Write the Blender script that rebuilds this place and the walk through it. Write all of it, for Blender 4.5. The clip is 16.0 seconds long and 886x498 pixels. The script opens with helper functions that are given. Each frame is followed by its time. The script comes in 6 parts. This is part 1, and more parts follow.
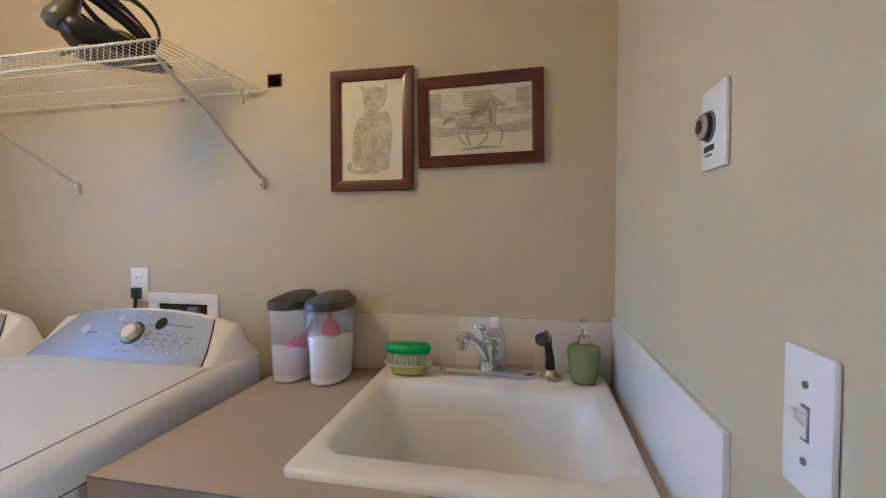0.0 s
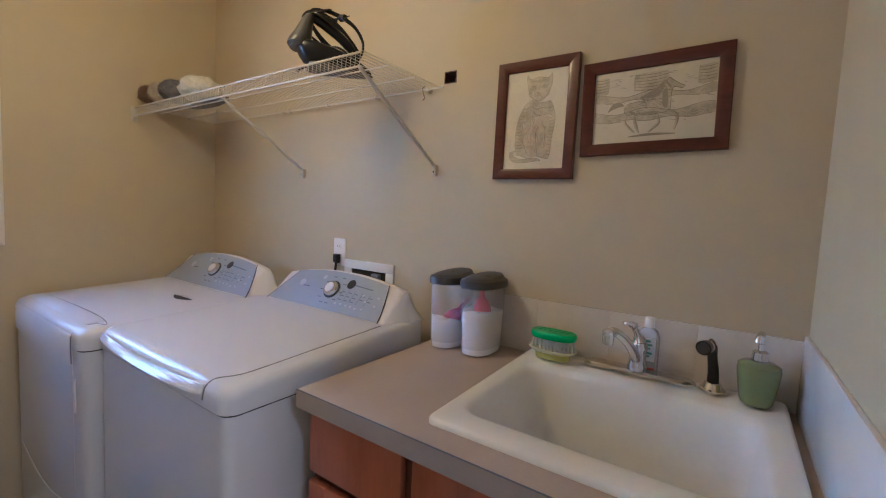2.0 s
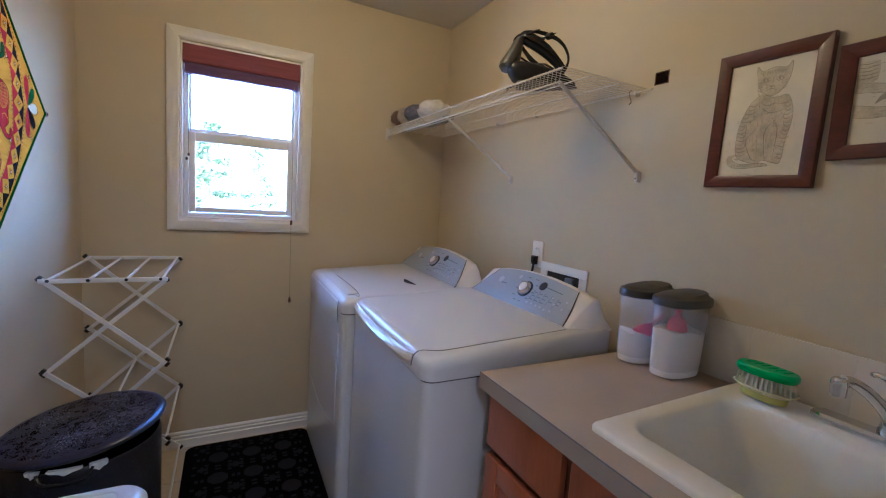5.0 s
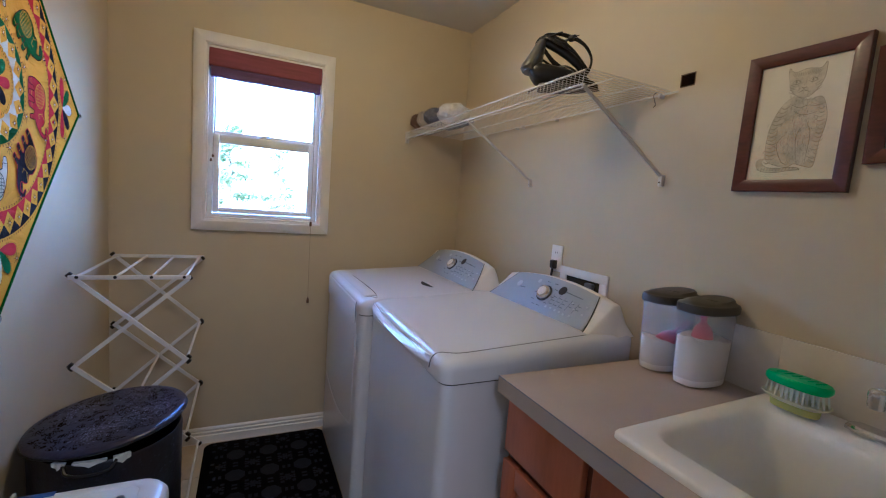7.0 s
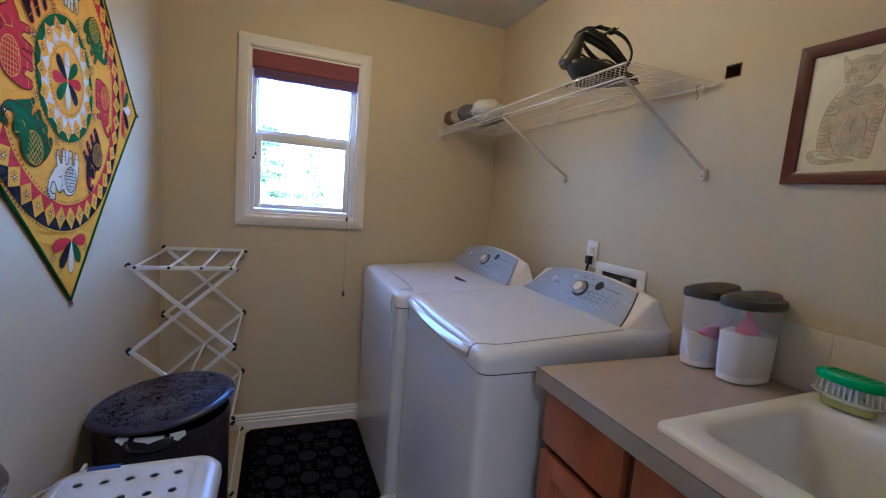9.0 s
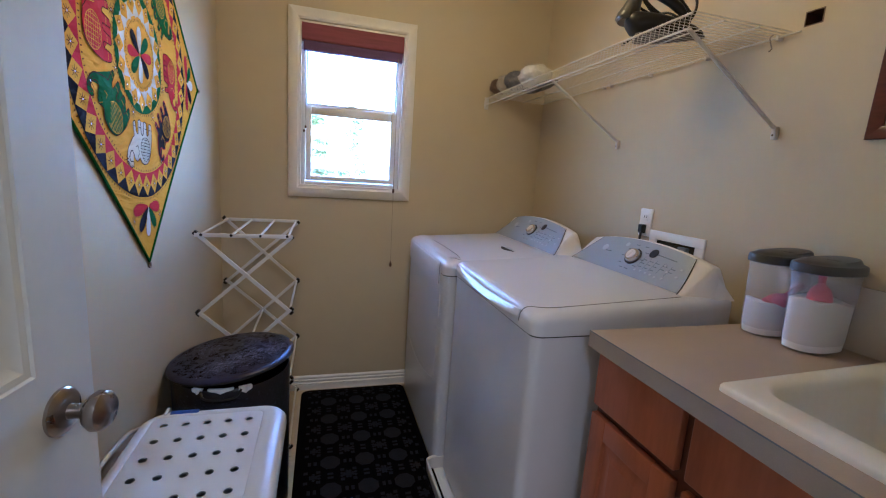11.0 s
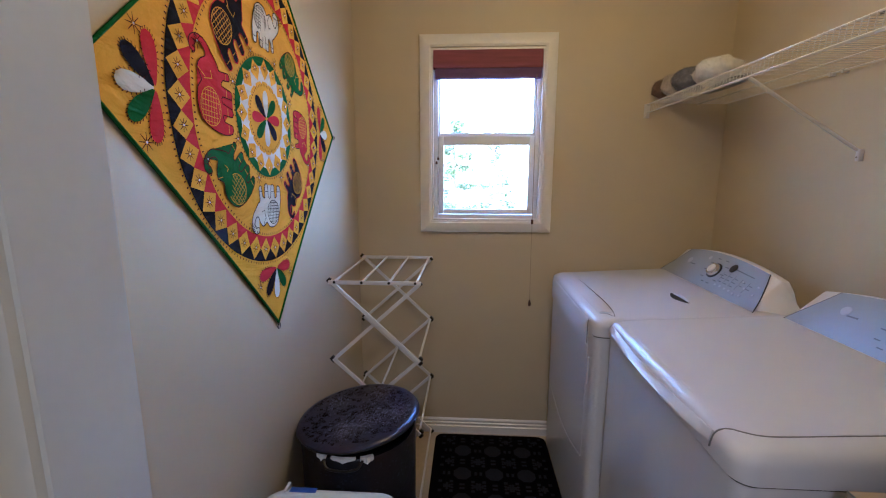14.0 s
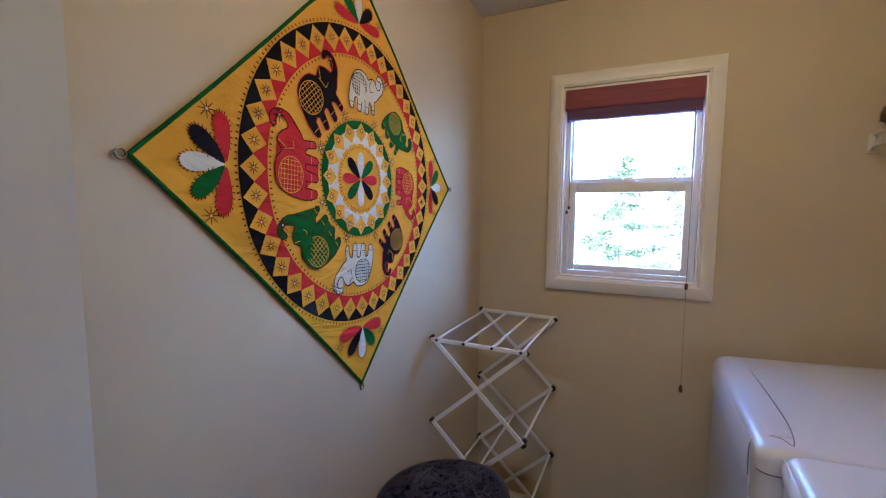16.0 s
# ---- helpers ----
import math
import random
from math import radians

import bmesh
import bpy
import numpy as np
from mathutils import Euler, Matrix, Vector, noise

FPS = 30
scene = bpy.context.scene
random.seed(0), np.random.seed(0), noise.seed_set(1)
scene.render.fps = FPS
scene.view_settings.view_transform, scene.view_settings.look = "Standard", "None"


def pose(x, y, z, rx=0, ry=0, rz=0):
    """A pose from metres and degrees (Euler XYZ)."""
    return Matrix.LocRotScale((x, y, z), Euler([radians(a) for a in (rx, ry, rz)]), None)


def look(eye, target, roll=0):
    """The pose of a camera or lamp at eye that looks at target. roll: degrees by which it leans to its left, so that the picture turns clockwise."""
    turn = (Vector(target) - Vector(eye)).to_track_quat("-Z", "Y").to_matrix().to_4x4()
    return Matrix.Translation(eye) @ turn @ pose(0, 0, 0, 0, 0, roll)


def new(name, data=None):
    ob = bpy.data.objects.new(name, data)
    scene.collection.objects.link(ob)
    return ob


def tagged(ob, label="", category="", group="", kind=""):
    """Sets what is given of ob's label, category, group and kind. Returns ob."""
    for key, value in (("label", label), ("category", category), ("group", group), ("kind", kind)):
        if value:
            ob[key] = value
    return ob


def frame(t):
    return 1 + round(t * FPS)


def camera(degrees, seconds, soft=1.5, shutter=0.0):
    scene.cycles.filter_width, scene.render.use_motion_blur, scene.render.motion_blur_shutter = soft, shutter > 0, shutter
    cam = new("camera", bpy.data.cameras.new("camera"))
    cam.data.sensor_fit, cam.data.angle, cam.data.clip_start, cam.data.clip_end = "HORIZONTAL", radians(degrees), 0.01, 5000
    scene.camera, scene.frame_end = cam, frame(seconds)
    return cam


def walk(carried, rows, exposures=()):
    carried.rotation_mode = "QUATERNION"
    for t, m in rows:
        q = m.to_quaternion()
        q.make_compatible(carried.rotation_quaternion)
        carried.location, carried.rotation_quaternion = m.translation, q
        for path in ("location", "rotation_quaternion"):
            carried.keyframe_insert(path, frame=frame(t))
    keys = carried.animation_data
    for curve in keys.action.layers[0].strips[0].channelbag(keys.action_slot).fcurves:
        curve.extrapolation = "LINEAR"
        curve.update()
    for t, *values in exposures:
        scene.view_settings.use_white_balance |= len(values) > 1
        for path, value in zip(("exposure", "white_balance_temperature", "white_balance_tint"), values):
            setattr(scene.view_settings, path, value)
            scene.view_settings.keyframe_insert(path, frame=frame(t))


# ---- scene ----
cam = camera(92.6, 16.0, 1.1)
PATH = [
    (0, (0.556, 0.456, 1.327), (0.147, 2.412, 1.255), -0.2),
    (0.5, (0.536, 0.417, 1.324), (-0.112, 2.307, 1.226), 0.5),
    (1, (0.541, 0.41, 1.32), (-0.21, 2.26, 1.206), 1.5),
    (1.5, (0.569, 0.417, 1.325), (-0.332, 2.197, 1.193), 2.0),
    (2, (0.612, 0.422, 1.33), (-0.508, 2.072, 1.174), 2.8),
    (2.5, (0.647, 0.418, 1.339), (-0.62, 1.954, 1.156), 3.1),
    (3, (0.688, 0.384, 1.349), (-0.755, 1.752, 1.137), 3.2),
    (3.5, (0.719, 0.37, 1.38), (-0.892, 1.532, 1.14), 2.6),
    (4, (0.731, 0.401, 1.375), (-0.991, 1.388, 1.123), 3.0),
    (6.5, (0.719, 0.42, 1.357), (-1.068, 1.292, 1.14), 4.3),
    (7, (0.719, 0.407, 1.356), (-1.083, 1.25, 1.144), 4.5),
    (7.5, (0.717, 0.394, 1.351), (-1.097, 1.212, 1.146), 4.6),
    (8, (0.716, 0.389, 1.355), (-1.106, 1.186, 1.148), 4.5),
    (8.5, (0.723, 0.38, 1.352), (-1.111, 1.148, 1.139), 4.6),
    (9, (0.729, 0.367, 1.34), (-1.12, 1.094, 1.111), 4.5),
    (9.5, (0.734, 0.349, 1.323), (-1.129, 1.034, 1.075), 4.1),
    (9.7, (0.736, 0.333, 1.317), (-1.132, 0.997, 1.054), 4.0),
    (12, (0.724, 0.339, 1.299), (-1.192, 0.763, 0.912), 3.4),
    (12.5, (0.706, 0.342, 1.334), (-1.224, 0.68, 0.935), 2.9),
    (13, (0.646, 0.345, 1.369), (-1.295, 0.604, 0.965), 2.1),
    (13.5, (0.549, 0.376, 1.406), (-1.414, 0.394, 1.023), 0.7),
    (14, (0.473, 0.402, 1.42), (-1.494, 0.283, 1.078), 0.1),
    (14.5, (0.39, 0.425, 1.444), (-1.553, 0.057, 1.141), -0.1),
    (15, (0.319, 0.504, 1.47), (-1.569, -0.103, 1.211), 0.1),
    (15.5, (0.274, 0.538, 1.481), (-1.582, -0.169, 1.254), 0.7),
    (16, (0.264, 0.568, 1.491), (-1.532, -0.295, 1.307), 0.4),
]
EXPOSURES = [(0, 5.79, 4410, 12), (1, 5.78, 4400, 13), (2, 5.46, 4340, 15), (3, 5.26, 4240, 17), (4, 5.21, 4200, 15), (6.5, 5.19, 4180, 15), (8, 5.15, 4100, 13), (12, 5.29, 4340, 14), (13, 5.29, 4370, 16), (14, 5.17, 4390, 17), (15, 5.19, 4400, 18), (16, 5.04, 4400, 18)]
walk(cam, [(t, look(eye, target, roll)) for t, eye, target, roll in PATH], EXPOSURES)

# ---- world, sun, lamps, exposure ----
SUN_EL, SUN_AZ = 48, 115
world = bpy.data.worlds.new("world")
scene.world = world
world.use_nodes = True
_n = world.node_tree.nodes
_sky = _n.new("ShaderNodeTexSky")
_sky.sky_type, _sky.sun_disc = "NISHITA", False
_sky.sun_elevation, _sky.sun_rotation = radians(SUN_EL), radians(SUN_AZ)
_n["Background"].inputs["Strength"].default_value = 0.15
world.node_tree.links.new(_sky.outputs[0], _n["Background"].inputs["Color"])


def lamp(name, kind, m, energy, colour, **more):
    d = bpy.data.lights.new(name, kind)
    d.energy, d.color = energy, colour
    for k, v in more.items():
        if k == "size":
            d.size = v
        elif k == "size_y":
            d.shape = "RECTANGLE"
            d.size_y = v
        elif k == "disk":
            d.shape = "DISK"
            d.size = v
        elif k == "angle":
            d.angle = radians(v)
    ob = new(name, d)
    ob.matrix_world = m
    return ob


_az = radians(SUN_AZ)
_d = Vector((math.sin(_az) * math.cos(radians(SUN_EL)), math.cos(_az) * math.cos(radians(SUN_EL)), math.sin(radians(SUN_EL))))
lamp("sun", "SUN", look(tuple(_d * 20), (0, 0, 0)), 3.0, (1.0, 0.95, 0.88), angle=0.5)
lamp("ceiling_lamp_light", "POINT", pose(-0.62, 0.71, 2.27), 0.42, (1.0, 0.62, 0.20)).data.shadow_soft_size = 0.13
# assumed hallway lamp, out of view, added to brighten the doorway side
lamp("hall_fill_light", "AREA", look((1.75, 0.3, 2.33), (1.6, 0.3, 0)), 0.5, (1.0, 0.86, 0.72), disk=0.4)


# ---- materials ----
def mat(name, base, rough=0.5, metal=0.0, var=0.06, scale=3.0, fine=60.0, bump=0.0, bscale=200.0, spread=0.0, coat=0.0, spec=0.5, stain=None, aniso=None, trans=0.0):
    m = bpy.data.materials.new(name)
    m.use_nodes = True
    nt = m.node_tree
    b = nt.nodes["Principled BSDF"]
    b.inputs["Roughness"].default_value = rough
    b.inputs["Metallic"].default_value = metal
    b.inputs["Coat Weight"].default_value = coat
    b.inputs["Coat Roughness"].default_value = 0.08
    b.inputs["Specular IOR Level"].default_value = spec
    b.inputs["Transmission Weight"].default_value = trans
    tc = nt.nodes.new("ShaderNodeTexCoord")
    src = tc.outputs["Object"]
    if aniso:
        mp = nt.nodes.new("ShaderNodeMapping")
        mp.inputs["Scale"].default_value = aniso
        nt.links.new(src, mp.inputs["Vector"])
        src = mp.outputs["Vector"]
    n1 = nt.nodes.new("ShaderNodeTexNoise")
    n1.inputs["Scale"].default_value, n1.inputs["Detail"].default_value = scale, 4
    n2 = nt.nodes.new("ShaderNodeTexNoise")
    n2.inputs["Scale"].default_value, n2.inputs["Detail"].default_value = fine, 3
    for n in (n1, n2):
        nt.links.new(src, n.inputs["Vector"])
    add = nt.nodes.new("ShaderNodeMath")
    add.operation = "MULTIPLY_ADD"
    add.inputs[1].default_value = 0.5
    nt.links.new(n2.outputs["Fac"], add.inputs[0])
    nt.links.new(n1.outputs["Fac"], add.inputs[2])
    last = add.outputs[0]
    if spread:
        oi = nt.nodes.new("ShaderNodeObjectInfo")
        a2 = nt.nodes.new("ShaderNodeMath")
        a2.operation = "MULTIPLY_ADD"
        a2.inputs[1].default_value = spread
        nt.links.new(oi.outputs["Random"], a2.inputs[0])
        nt.links.new(last, a2.inputs[2])
        last = a2.outputs[0]
    ramp = nt.nodes.new("ShaderNodeValToRGB")
    ramp.color_ramp.elements[0].position, ramp.color_ramp.elements[1].position = 0.45, 1.05
    lo = [max(0, c * (1 - var)) for c in base]
    hi = [min(1, c * (1 + var)) for c in base]
    if stain:
        lo = stain
    ramp.color_ramp.elements[0].color = (*lo, 1)
    ramp.color_ramp.elements[1].color = (*hi, 1)
    nt.links.new(last, ramp.inputs["Fac"])
    nt.links.new(ramp.outputs["Color"], b.inputs["Base Color"])
    mr = nt.nodes.new("ShaderNodeMapRange")
    mr.inputs["To Min"].default_value, mr.inputs["To Max"].default_value = max(0.02, rough * 0.85), min(1, rough * 1.15)
    nt.links.new(n1.outputs["Fac"], mr.inputs["Value"])
    nt.links.new(mr.outputs["Result"], b.inputs["Roughness"])
    if bump:
        n3 = nt.nodes.new("ShaderNodeTexNoise")
        n3.inputs["Scale"].default_value, n3.inputs["Detail"].default_value = bscale, 2
        nt.links.new(src, n3.inputs["Vector"])
        bp = nt.nodes.new("ShaderNodeBump")
        bp.inputs["Strength"].default_value, bp.inputs["Distance"].default_value = bump, 0.002
        nt.links.new(n3.outputs["Fac"], bp.inputs["Height"])
        nt.links.new(bp.outputs["Normal"], b.inputs["Normal"])
    return m


def glass_mat(name, colour=(1, 1, 1), rough=0.0, ior=1.45):
    m = bpy.data.materials.new(name)
    m.use_nodes = True
    b = m.node_tree.nodes["Principled BSDF"]
    b.inputs["Base Color"].default_value = (*colour, 1)
    b.inputs["Roughness"].default_value = rough
    b.inputs["IOR"].default_value = ior
    b.inputs["Transmission Weight"].default_value = 1.0
    return m


def haze_mat(name, colour, alpha):
    m = bpy.data.materials.new(name)
    m.use_nodes = True
    b = m.node_tree.nodes["Principled BSDF"]
    b.inputs["Base Color"].default_value = (*colour, 1)
    b.inputs["Roughness"].default_value = 0.22
    b.inputs["Alpha"].default_value = alpha
    return m


M_WALL = mat("wall_paint", (0.56, 0.474, 0.312), 0.55, var=0.03, scale=1.2, fine=9, bump=0.12, bscale=160)
M_CEIL = mat("ceiling_paint", (0.62, 0.59, 0.54), 0.8, var=0.03, bump=0.3, bscale=90)
M_TRIM = mat("white_trim_paint", (0.80, 0.765, 0.71), 0.35, var=0.03, bump=0.05, bscale=80)
M_DOOR = mat("door_paint", (0.57, 0.565, 0.49), 0.4, var=0.03, bump=0.08, bscale=60)
M_VINYL = mat("window_vinyl", (0.82, 0.84, 0.85), 0.3, var=0.02)
M_FLOOR = mat("floor_tile", (0.50, 0.42, 0.30), 0.45, var=0.12, scale=8, fine=40, bump=0.1, bscale=60, spread=0.2)
M_GROUT = mat("floor_grout", (0.42, 0.36, 0.27), 0.9, var=0.1)
M_ENAMEL = mat("white_enamel", (0.62, 0.62, 0.64), 0.42, var=0.015, scale=2, coat=0.35)
M_BODY = mat("enamelled_sheet_steel", (0.62, 0.62, 0.64), 0.30, var=0.015, scale=2, coat=0.3, bump=0.9, bscale=2.6, aniso=(4.5, 4.5, 0.5))
M_ENAMEL2 = mat("white_plastic_console", (0.74, 0.71, 0.66), 0.35, var=0.015)
M_PANEL = mat("grey_blue_console_panel", (0.36, 0.40, 0.47), 0.38, 0.25, var=0.04, fine=200)
M_GREYPRINT = mat("grey_print", (0.16, 0.18, 0.22), 0.5)
M_WHITEPRINT = mat("pale_print", (0.72, 0.74, 0.78), 0.4)
M_CHROME = mat("chrome", (0.68, 0.68, 0.69), 0.17, 1.0, var=0.05, scale=12)
M_NICKEL = mat("satin_nickel", (0.33, 0.29, 0.25), 0.28, 1.0, var=0.1, scale=20)
M_BLACKP = mat("black_plastic", (0.010, 0.010, 0.012), 0.34, var=0.2)
M_DARKREC = mat("dark_recess", (0.03, 0.028, 0.025), 0.9)
M_COUNTER = mat("laminate_counter", (0.42, 0.34, 0.28), 0.42, var=0.09, scale=6, fine=420, bump=0.03, bscale=500)
M_COUNTERE = mat("laminate_edge", (0.35, 0.295, 0.245), 0.45, var=0.09, scale=6, fine=420)
M_WOOD = mat("maple_cabinet_wood", (0.36, 0.115, 0.046), 0.33, var=0.2, scale=2.2, fine=16, bump=0.04, bscale=90, aniso=(6, 6, 0.9), coat=0.2, spread=0.12)
# frame wood darkened to hold the shade between fronts and below the worktop
M_WOODSHADE = mat("shade_darkened_frame_wood", (0.12, 0.042, 0.018), 0.45, var=0.25, scale=3, fine=20, aniso=(6, 6, 1))
M_FRAME = mat("mahogany_frame", (0.075, 0.013, 0.010), 0.3, var=0.35, scale=5, fine=40, aniso=(1, 4, 4), coat=0.3)
M_PAPER = mat("drawing_paper", (0.66, 0.62, 0.57), 0.8, var=0.06, scale=14, fine=70)
M_PENCIL2 = mat("pencil_shade", (0.22, 0.20, 0.175), 0.9, var=0.25, scale=30, fine=150)
M_PENCIL3 = mat("pencil_light_shade", (0.50, 0.455, 0.40), 0.9, var=0.3, scale=30, fine=150)
M_TILE = mat("glazed_tile", (0.66, 0.60, 0.52), 0.22, var=0.04, scale=5, coat=0.2, spread=0.1)
M_TILEW = mat("glazed_tile_white", (0.74, 0.72, 0.71), 0.22, var=0.03, scale=5, coat=0.2)
M_SINK = mat("sink_porcelain", (0.82, 0.80, 0.745), 0.3, var=0.03, scale=3, coat=0.25)
M_SWITCH = mat("switch_plate_plastic", (0.80, 0.79, 0.77), 0.3, var=0.02)
M_WIRE = mat("white_wire_coating", (0.64, 0.61, 0.56), 0.35, var=0.04)
M_LID = mat("charcoal_lid_plastic", (0.055, 0.055, 0.06), 0.4, var=0.1)
M_CLEAR = haze_mat("clear_tub_plastic", (0.80, 0.79, 0.84), 0.17)
M_POWDER = mat("white_powder", (0.87, 0.86, 0.86), 0.9, var=0.03, scale=30, fine=300, bump=0.3, bscale=300)
M_SCOOP = mat("pink_scoop_plastic", (0.74, 0.06, 0.15), 0.4, var=0.06)
M_GREEN = mat("green_brush_plastic", (0.01, 0.42, 0.10), 0.35, var=0.1)
M_BRISTLE = mat("white_bristle", (0.70, 0.72, 0.68), 0.6)
M_CREAM = mat("cream_plastic", (0.68, 0.66, 0.46), 0.4)
M_YELLOWG = mat("yellow_green_sponge", (0.50, 0.50, 0.12), 0.7, bump=0.3, bscale=150)
M_SOAP = mat("celadon_ceramic", (0.20, 0.245, 0.095), 0.15, var=0.08, coat=0.5)
M_BOTTLE = haze_mat("clear_bottle_plastic", (0.85, 0.88, 0.88), 0.35)
M_LABELG = mat("green_label", (0.10, 0.34, 0.22), 0.5)
M_REDS = mat("red_label_strip", (0.42, 0.03, 0.04), 0.5)
M_BLIND = mat("burgundy_blind_fabric", (0.22, 0.058, 0.078), 0.7, var=0.25, scale=4, fine=120, aniso=(1, 1, 14), bump=0.2, bscale=120)
# same burgundy cloth, with blue daylight shining through it put into the colour
M_ROLLGLOW = mat("skylight_tinted_blind_fabric", (0.12, 0.06, 0.17), 0.7, var=0.25, scale=4, fine=120, aniso=(1, 1, 14), bump=0.2, bscale=120)
M_TASSEL = mat("dark_wood_tassel", (0.10, 0.05, 0.03), 0.4)
M_CORD = mat("blind_cord", (0.35, 0.28, 0.20), 0.8)
M_RACK = mat("white_painted_rack", (0.76, 0.75, 0.74), 0.4, var=0.03)
M_MAT = mat("black_foam_mat", (0.0025, 0.0022, 0.0028), 0.95, spec=0.04, var=0.2, bump=0.3, bscale=150)
M_MATG = mat("grey_mat_motif", (0.0155, 0.015, 0.0185), 0.95, spec=0.08, var=0.15, scale=30, fine=180, bump=0.4, bscale=250)
M_HAMPER = mat("black_speckled_hamper", (0.006, 0.006, 0.009), 0.4, var=0.4, scale=40, fine=120, bump=0.5, bscale=70)
M_HLID = mat("blue_black_lid_vinyl", (0.017, 0.017, 0.046), 0.30, var=0.35, scale=20, fine=90, bump=0.5, bscale=90)
M_WOVEN = mat("dark_blue_grey_fleck", (0.022, 0.023, 0.034), 0.5)
M_FLECK = mat("matt_black_fleck", (0.003, 0.003, 0.004), 0.9, spec=0.04)
M_HFLEX = mat("pale_blue_fleck", (0.34, 0.33, 0.46), 0.5)
M_LINER = mat("white_cotton_liner", (0.75, 0.73, 0.68), 0.9, bump=0.3, bscale=90)
M_BASKET = mat("white_basket_plastic", (0.58, 0.60, 0.63), 0.3, var=0.02)
M_BLUE = mat("blue_label", (0.02, 0.06, 0.30), 0.4)
M_CY = mat("yellow_cotton", (0.70, 0.355, 0.012), 0.9, spec=0.12, var=0.1, scale=5, fine=250, bump=0.25, bscale=500)
M_CR = mat("red_cotton", (0.50, 0.022, 0.024), 0.9, spec=0.12, var=0.12, scale=12, fine=250, bump=0.25, bscale=500)
M_CG = mat("green_cotton", (0.014, 0.115, 0.018), 0.9, spec=0.12, var=0.12, scale=12, fine=250, bump=0.25, bscale=500)
M_CK = mat("black_cotton", (0.008, 0.007, 0.014), 0.9, spec=0.12, var=0.3, scale=12, fine=250, bump=0.25, bscale=500)
M_CW = mat("white_cotton", (0.66, 0.62, 0.52), 0.9, spec=0.12, var=0.06, scale=12, fine=250, bump=0.25, bscale=500)
M_THREAD = mat("maroon_thread", (0.07, 0.012, 0.010), 0.9, spec=0.1)
M_HATCH = mat("pencil_hatching", (0.32, 0.29, 0.25), 0.9, var=0.2, scale=30, fine=150)


def pucker(m):
    """Soft wrinkles and puckers that run through all the cloths sewn together."""
    nt = m.node_tree
    b = nt.nodes["Principled BSDF"]
    old = b.inputs["Normal"].links[0].from_socket
    tc, mp, n, bp = (nt.nodes.new("ShaderNode" + k) for k in ("TexCoord", "Mapping", "TexNoise", "Bump"))
    mp.inputs["Rotation"].default_value = (0, radians(38), 0)
    mp.inputs["Scale"].default_value = (1.0, 1.0, 2.4)
    n.inputs["Scale"].default_value, n.inputs["Detail"].default_value, n.inputs["Distortion"].default_value = 8.0, 3, 0.8
    bp.inputs["Strength"].default_value, bp.inputs["Distance"].default_value = 0.9, 0.016
    nt.links.new(tc.outputs["Object"], mp.inputs["Vector"])
    nt.links.new(mp.outputs["Vector"], n.inputs["Vector"])
    nt.links.new(n.outputs["Fac"], bp.inputs["Height"])
    nt.links.new(old, bp.inputs["Normal"])
    nt.links.new(bp.outputs["Normal"], b.inputs["Normal"])


for _m in (M_CY, M_CR, M_CG, M_CK, M_CW):
    pucker(_m)
M_MIRRORLET = mat("mirror_sequin", (0.6, 0.6, 0.6), 0.35, 0.8)
M_IRONG = mat("grey_iron_plastic", (0.075, 0.072, 0.064), 0.34, var=0.1)
M_SOLE = mat("grey_soleplate", (0.16, 0.15, 0.15), 0.4, 0.4)
M_FURW = mat("white_fleece", (0.62, 0.60, 0.56), 0.95, var=0.1, scale=30, fine=120, bump=1.0, bscale=90)
M_FURG = mat("grey_fleece", (0.14, 0.14, 0.17), 0.95, var=0.3, scale=30, fine=120, bump=1.0, bscale=90)
M_FURC = mat("cream_fleece", (0.40, 0.35, 0.29), 0.95, var=0.25, scale=30, fine=120, bump=1.0, bscale=90)
M_FURB = mat("brown_fleece", (0.14, 0.09, 0.07), 0.95, var=0.3, scale=30, fine=120, bump=1.0, bscale=90)
M_LEAF = mat("tree_leaf", (0.085, 0.11, 0.035), 0.6, var=0.4, scale=2, fine=9)
M_LEAF2 = mat("shrub_leaf", (0.09, 0.12, 0.025), 0.6, var=0.4, scale=2, fine=9)
M_BARK = mat("bark", (0.12, 0.09, 0.07), 0.9, var=0.3)
M_GROUND = mat("garden_gravel", (0.13, 0.13, 0.12), 0.95, var=0.15, scale=1, fine=20, bump=0.3, bscale=30)
M_SIDING = mat("grey_siding", (0.45, 0.46, 0.47), 0.7)
M_ROOF = mat("roof_shingle", (0.12, 0.11, 0.10), 0.9)
M_GLASS = glass_mat("window_glass")


# ---- mesh helpers ----
def thing(name, loc, label="", category="", group="", kind=""):
    ob = new(name)
    ob.empty_display_size = 0.05
    ob.location = loc
    return tagged(ob, label, category, group, kind)


def origin(ob):
    o = Vector((0, 0, 0))
    while ob:
        o += ob.location
        ob = ob.parent
    return o


def part(name, bm, material, parent=None, label="", local=False, kind="", smooth=40, category="", group=""):
    bmesh.ops.recalc_face_normals(bm, faces=bm.faces)
    if parent and not local:
        bmesh.ops.translate(bm, vec=-origin(parent), verts=bm.verts)
    me = bpy.data.meshes.new(name)
    bm.to_mesh(me)
    bm.free()
    me.materials.append(material)
    if smooth:
        me.shade_smooth()
        me.set_sharp_from_angle(angle=radians(smooth))
    ob = new(name, me)
    ob.parent = parent
    return tagged(ob, label, category, group, kind)


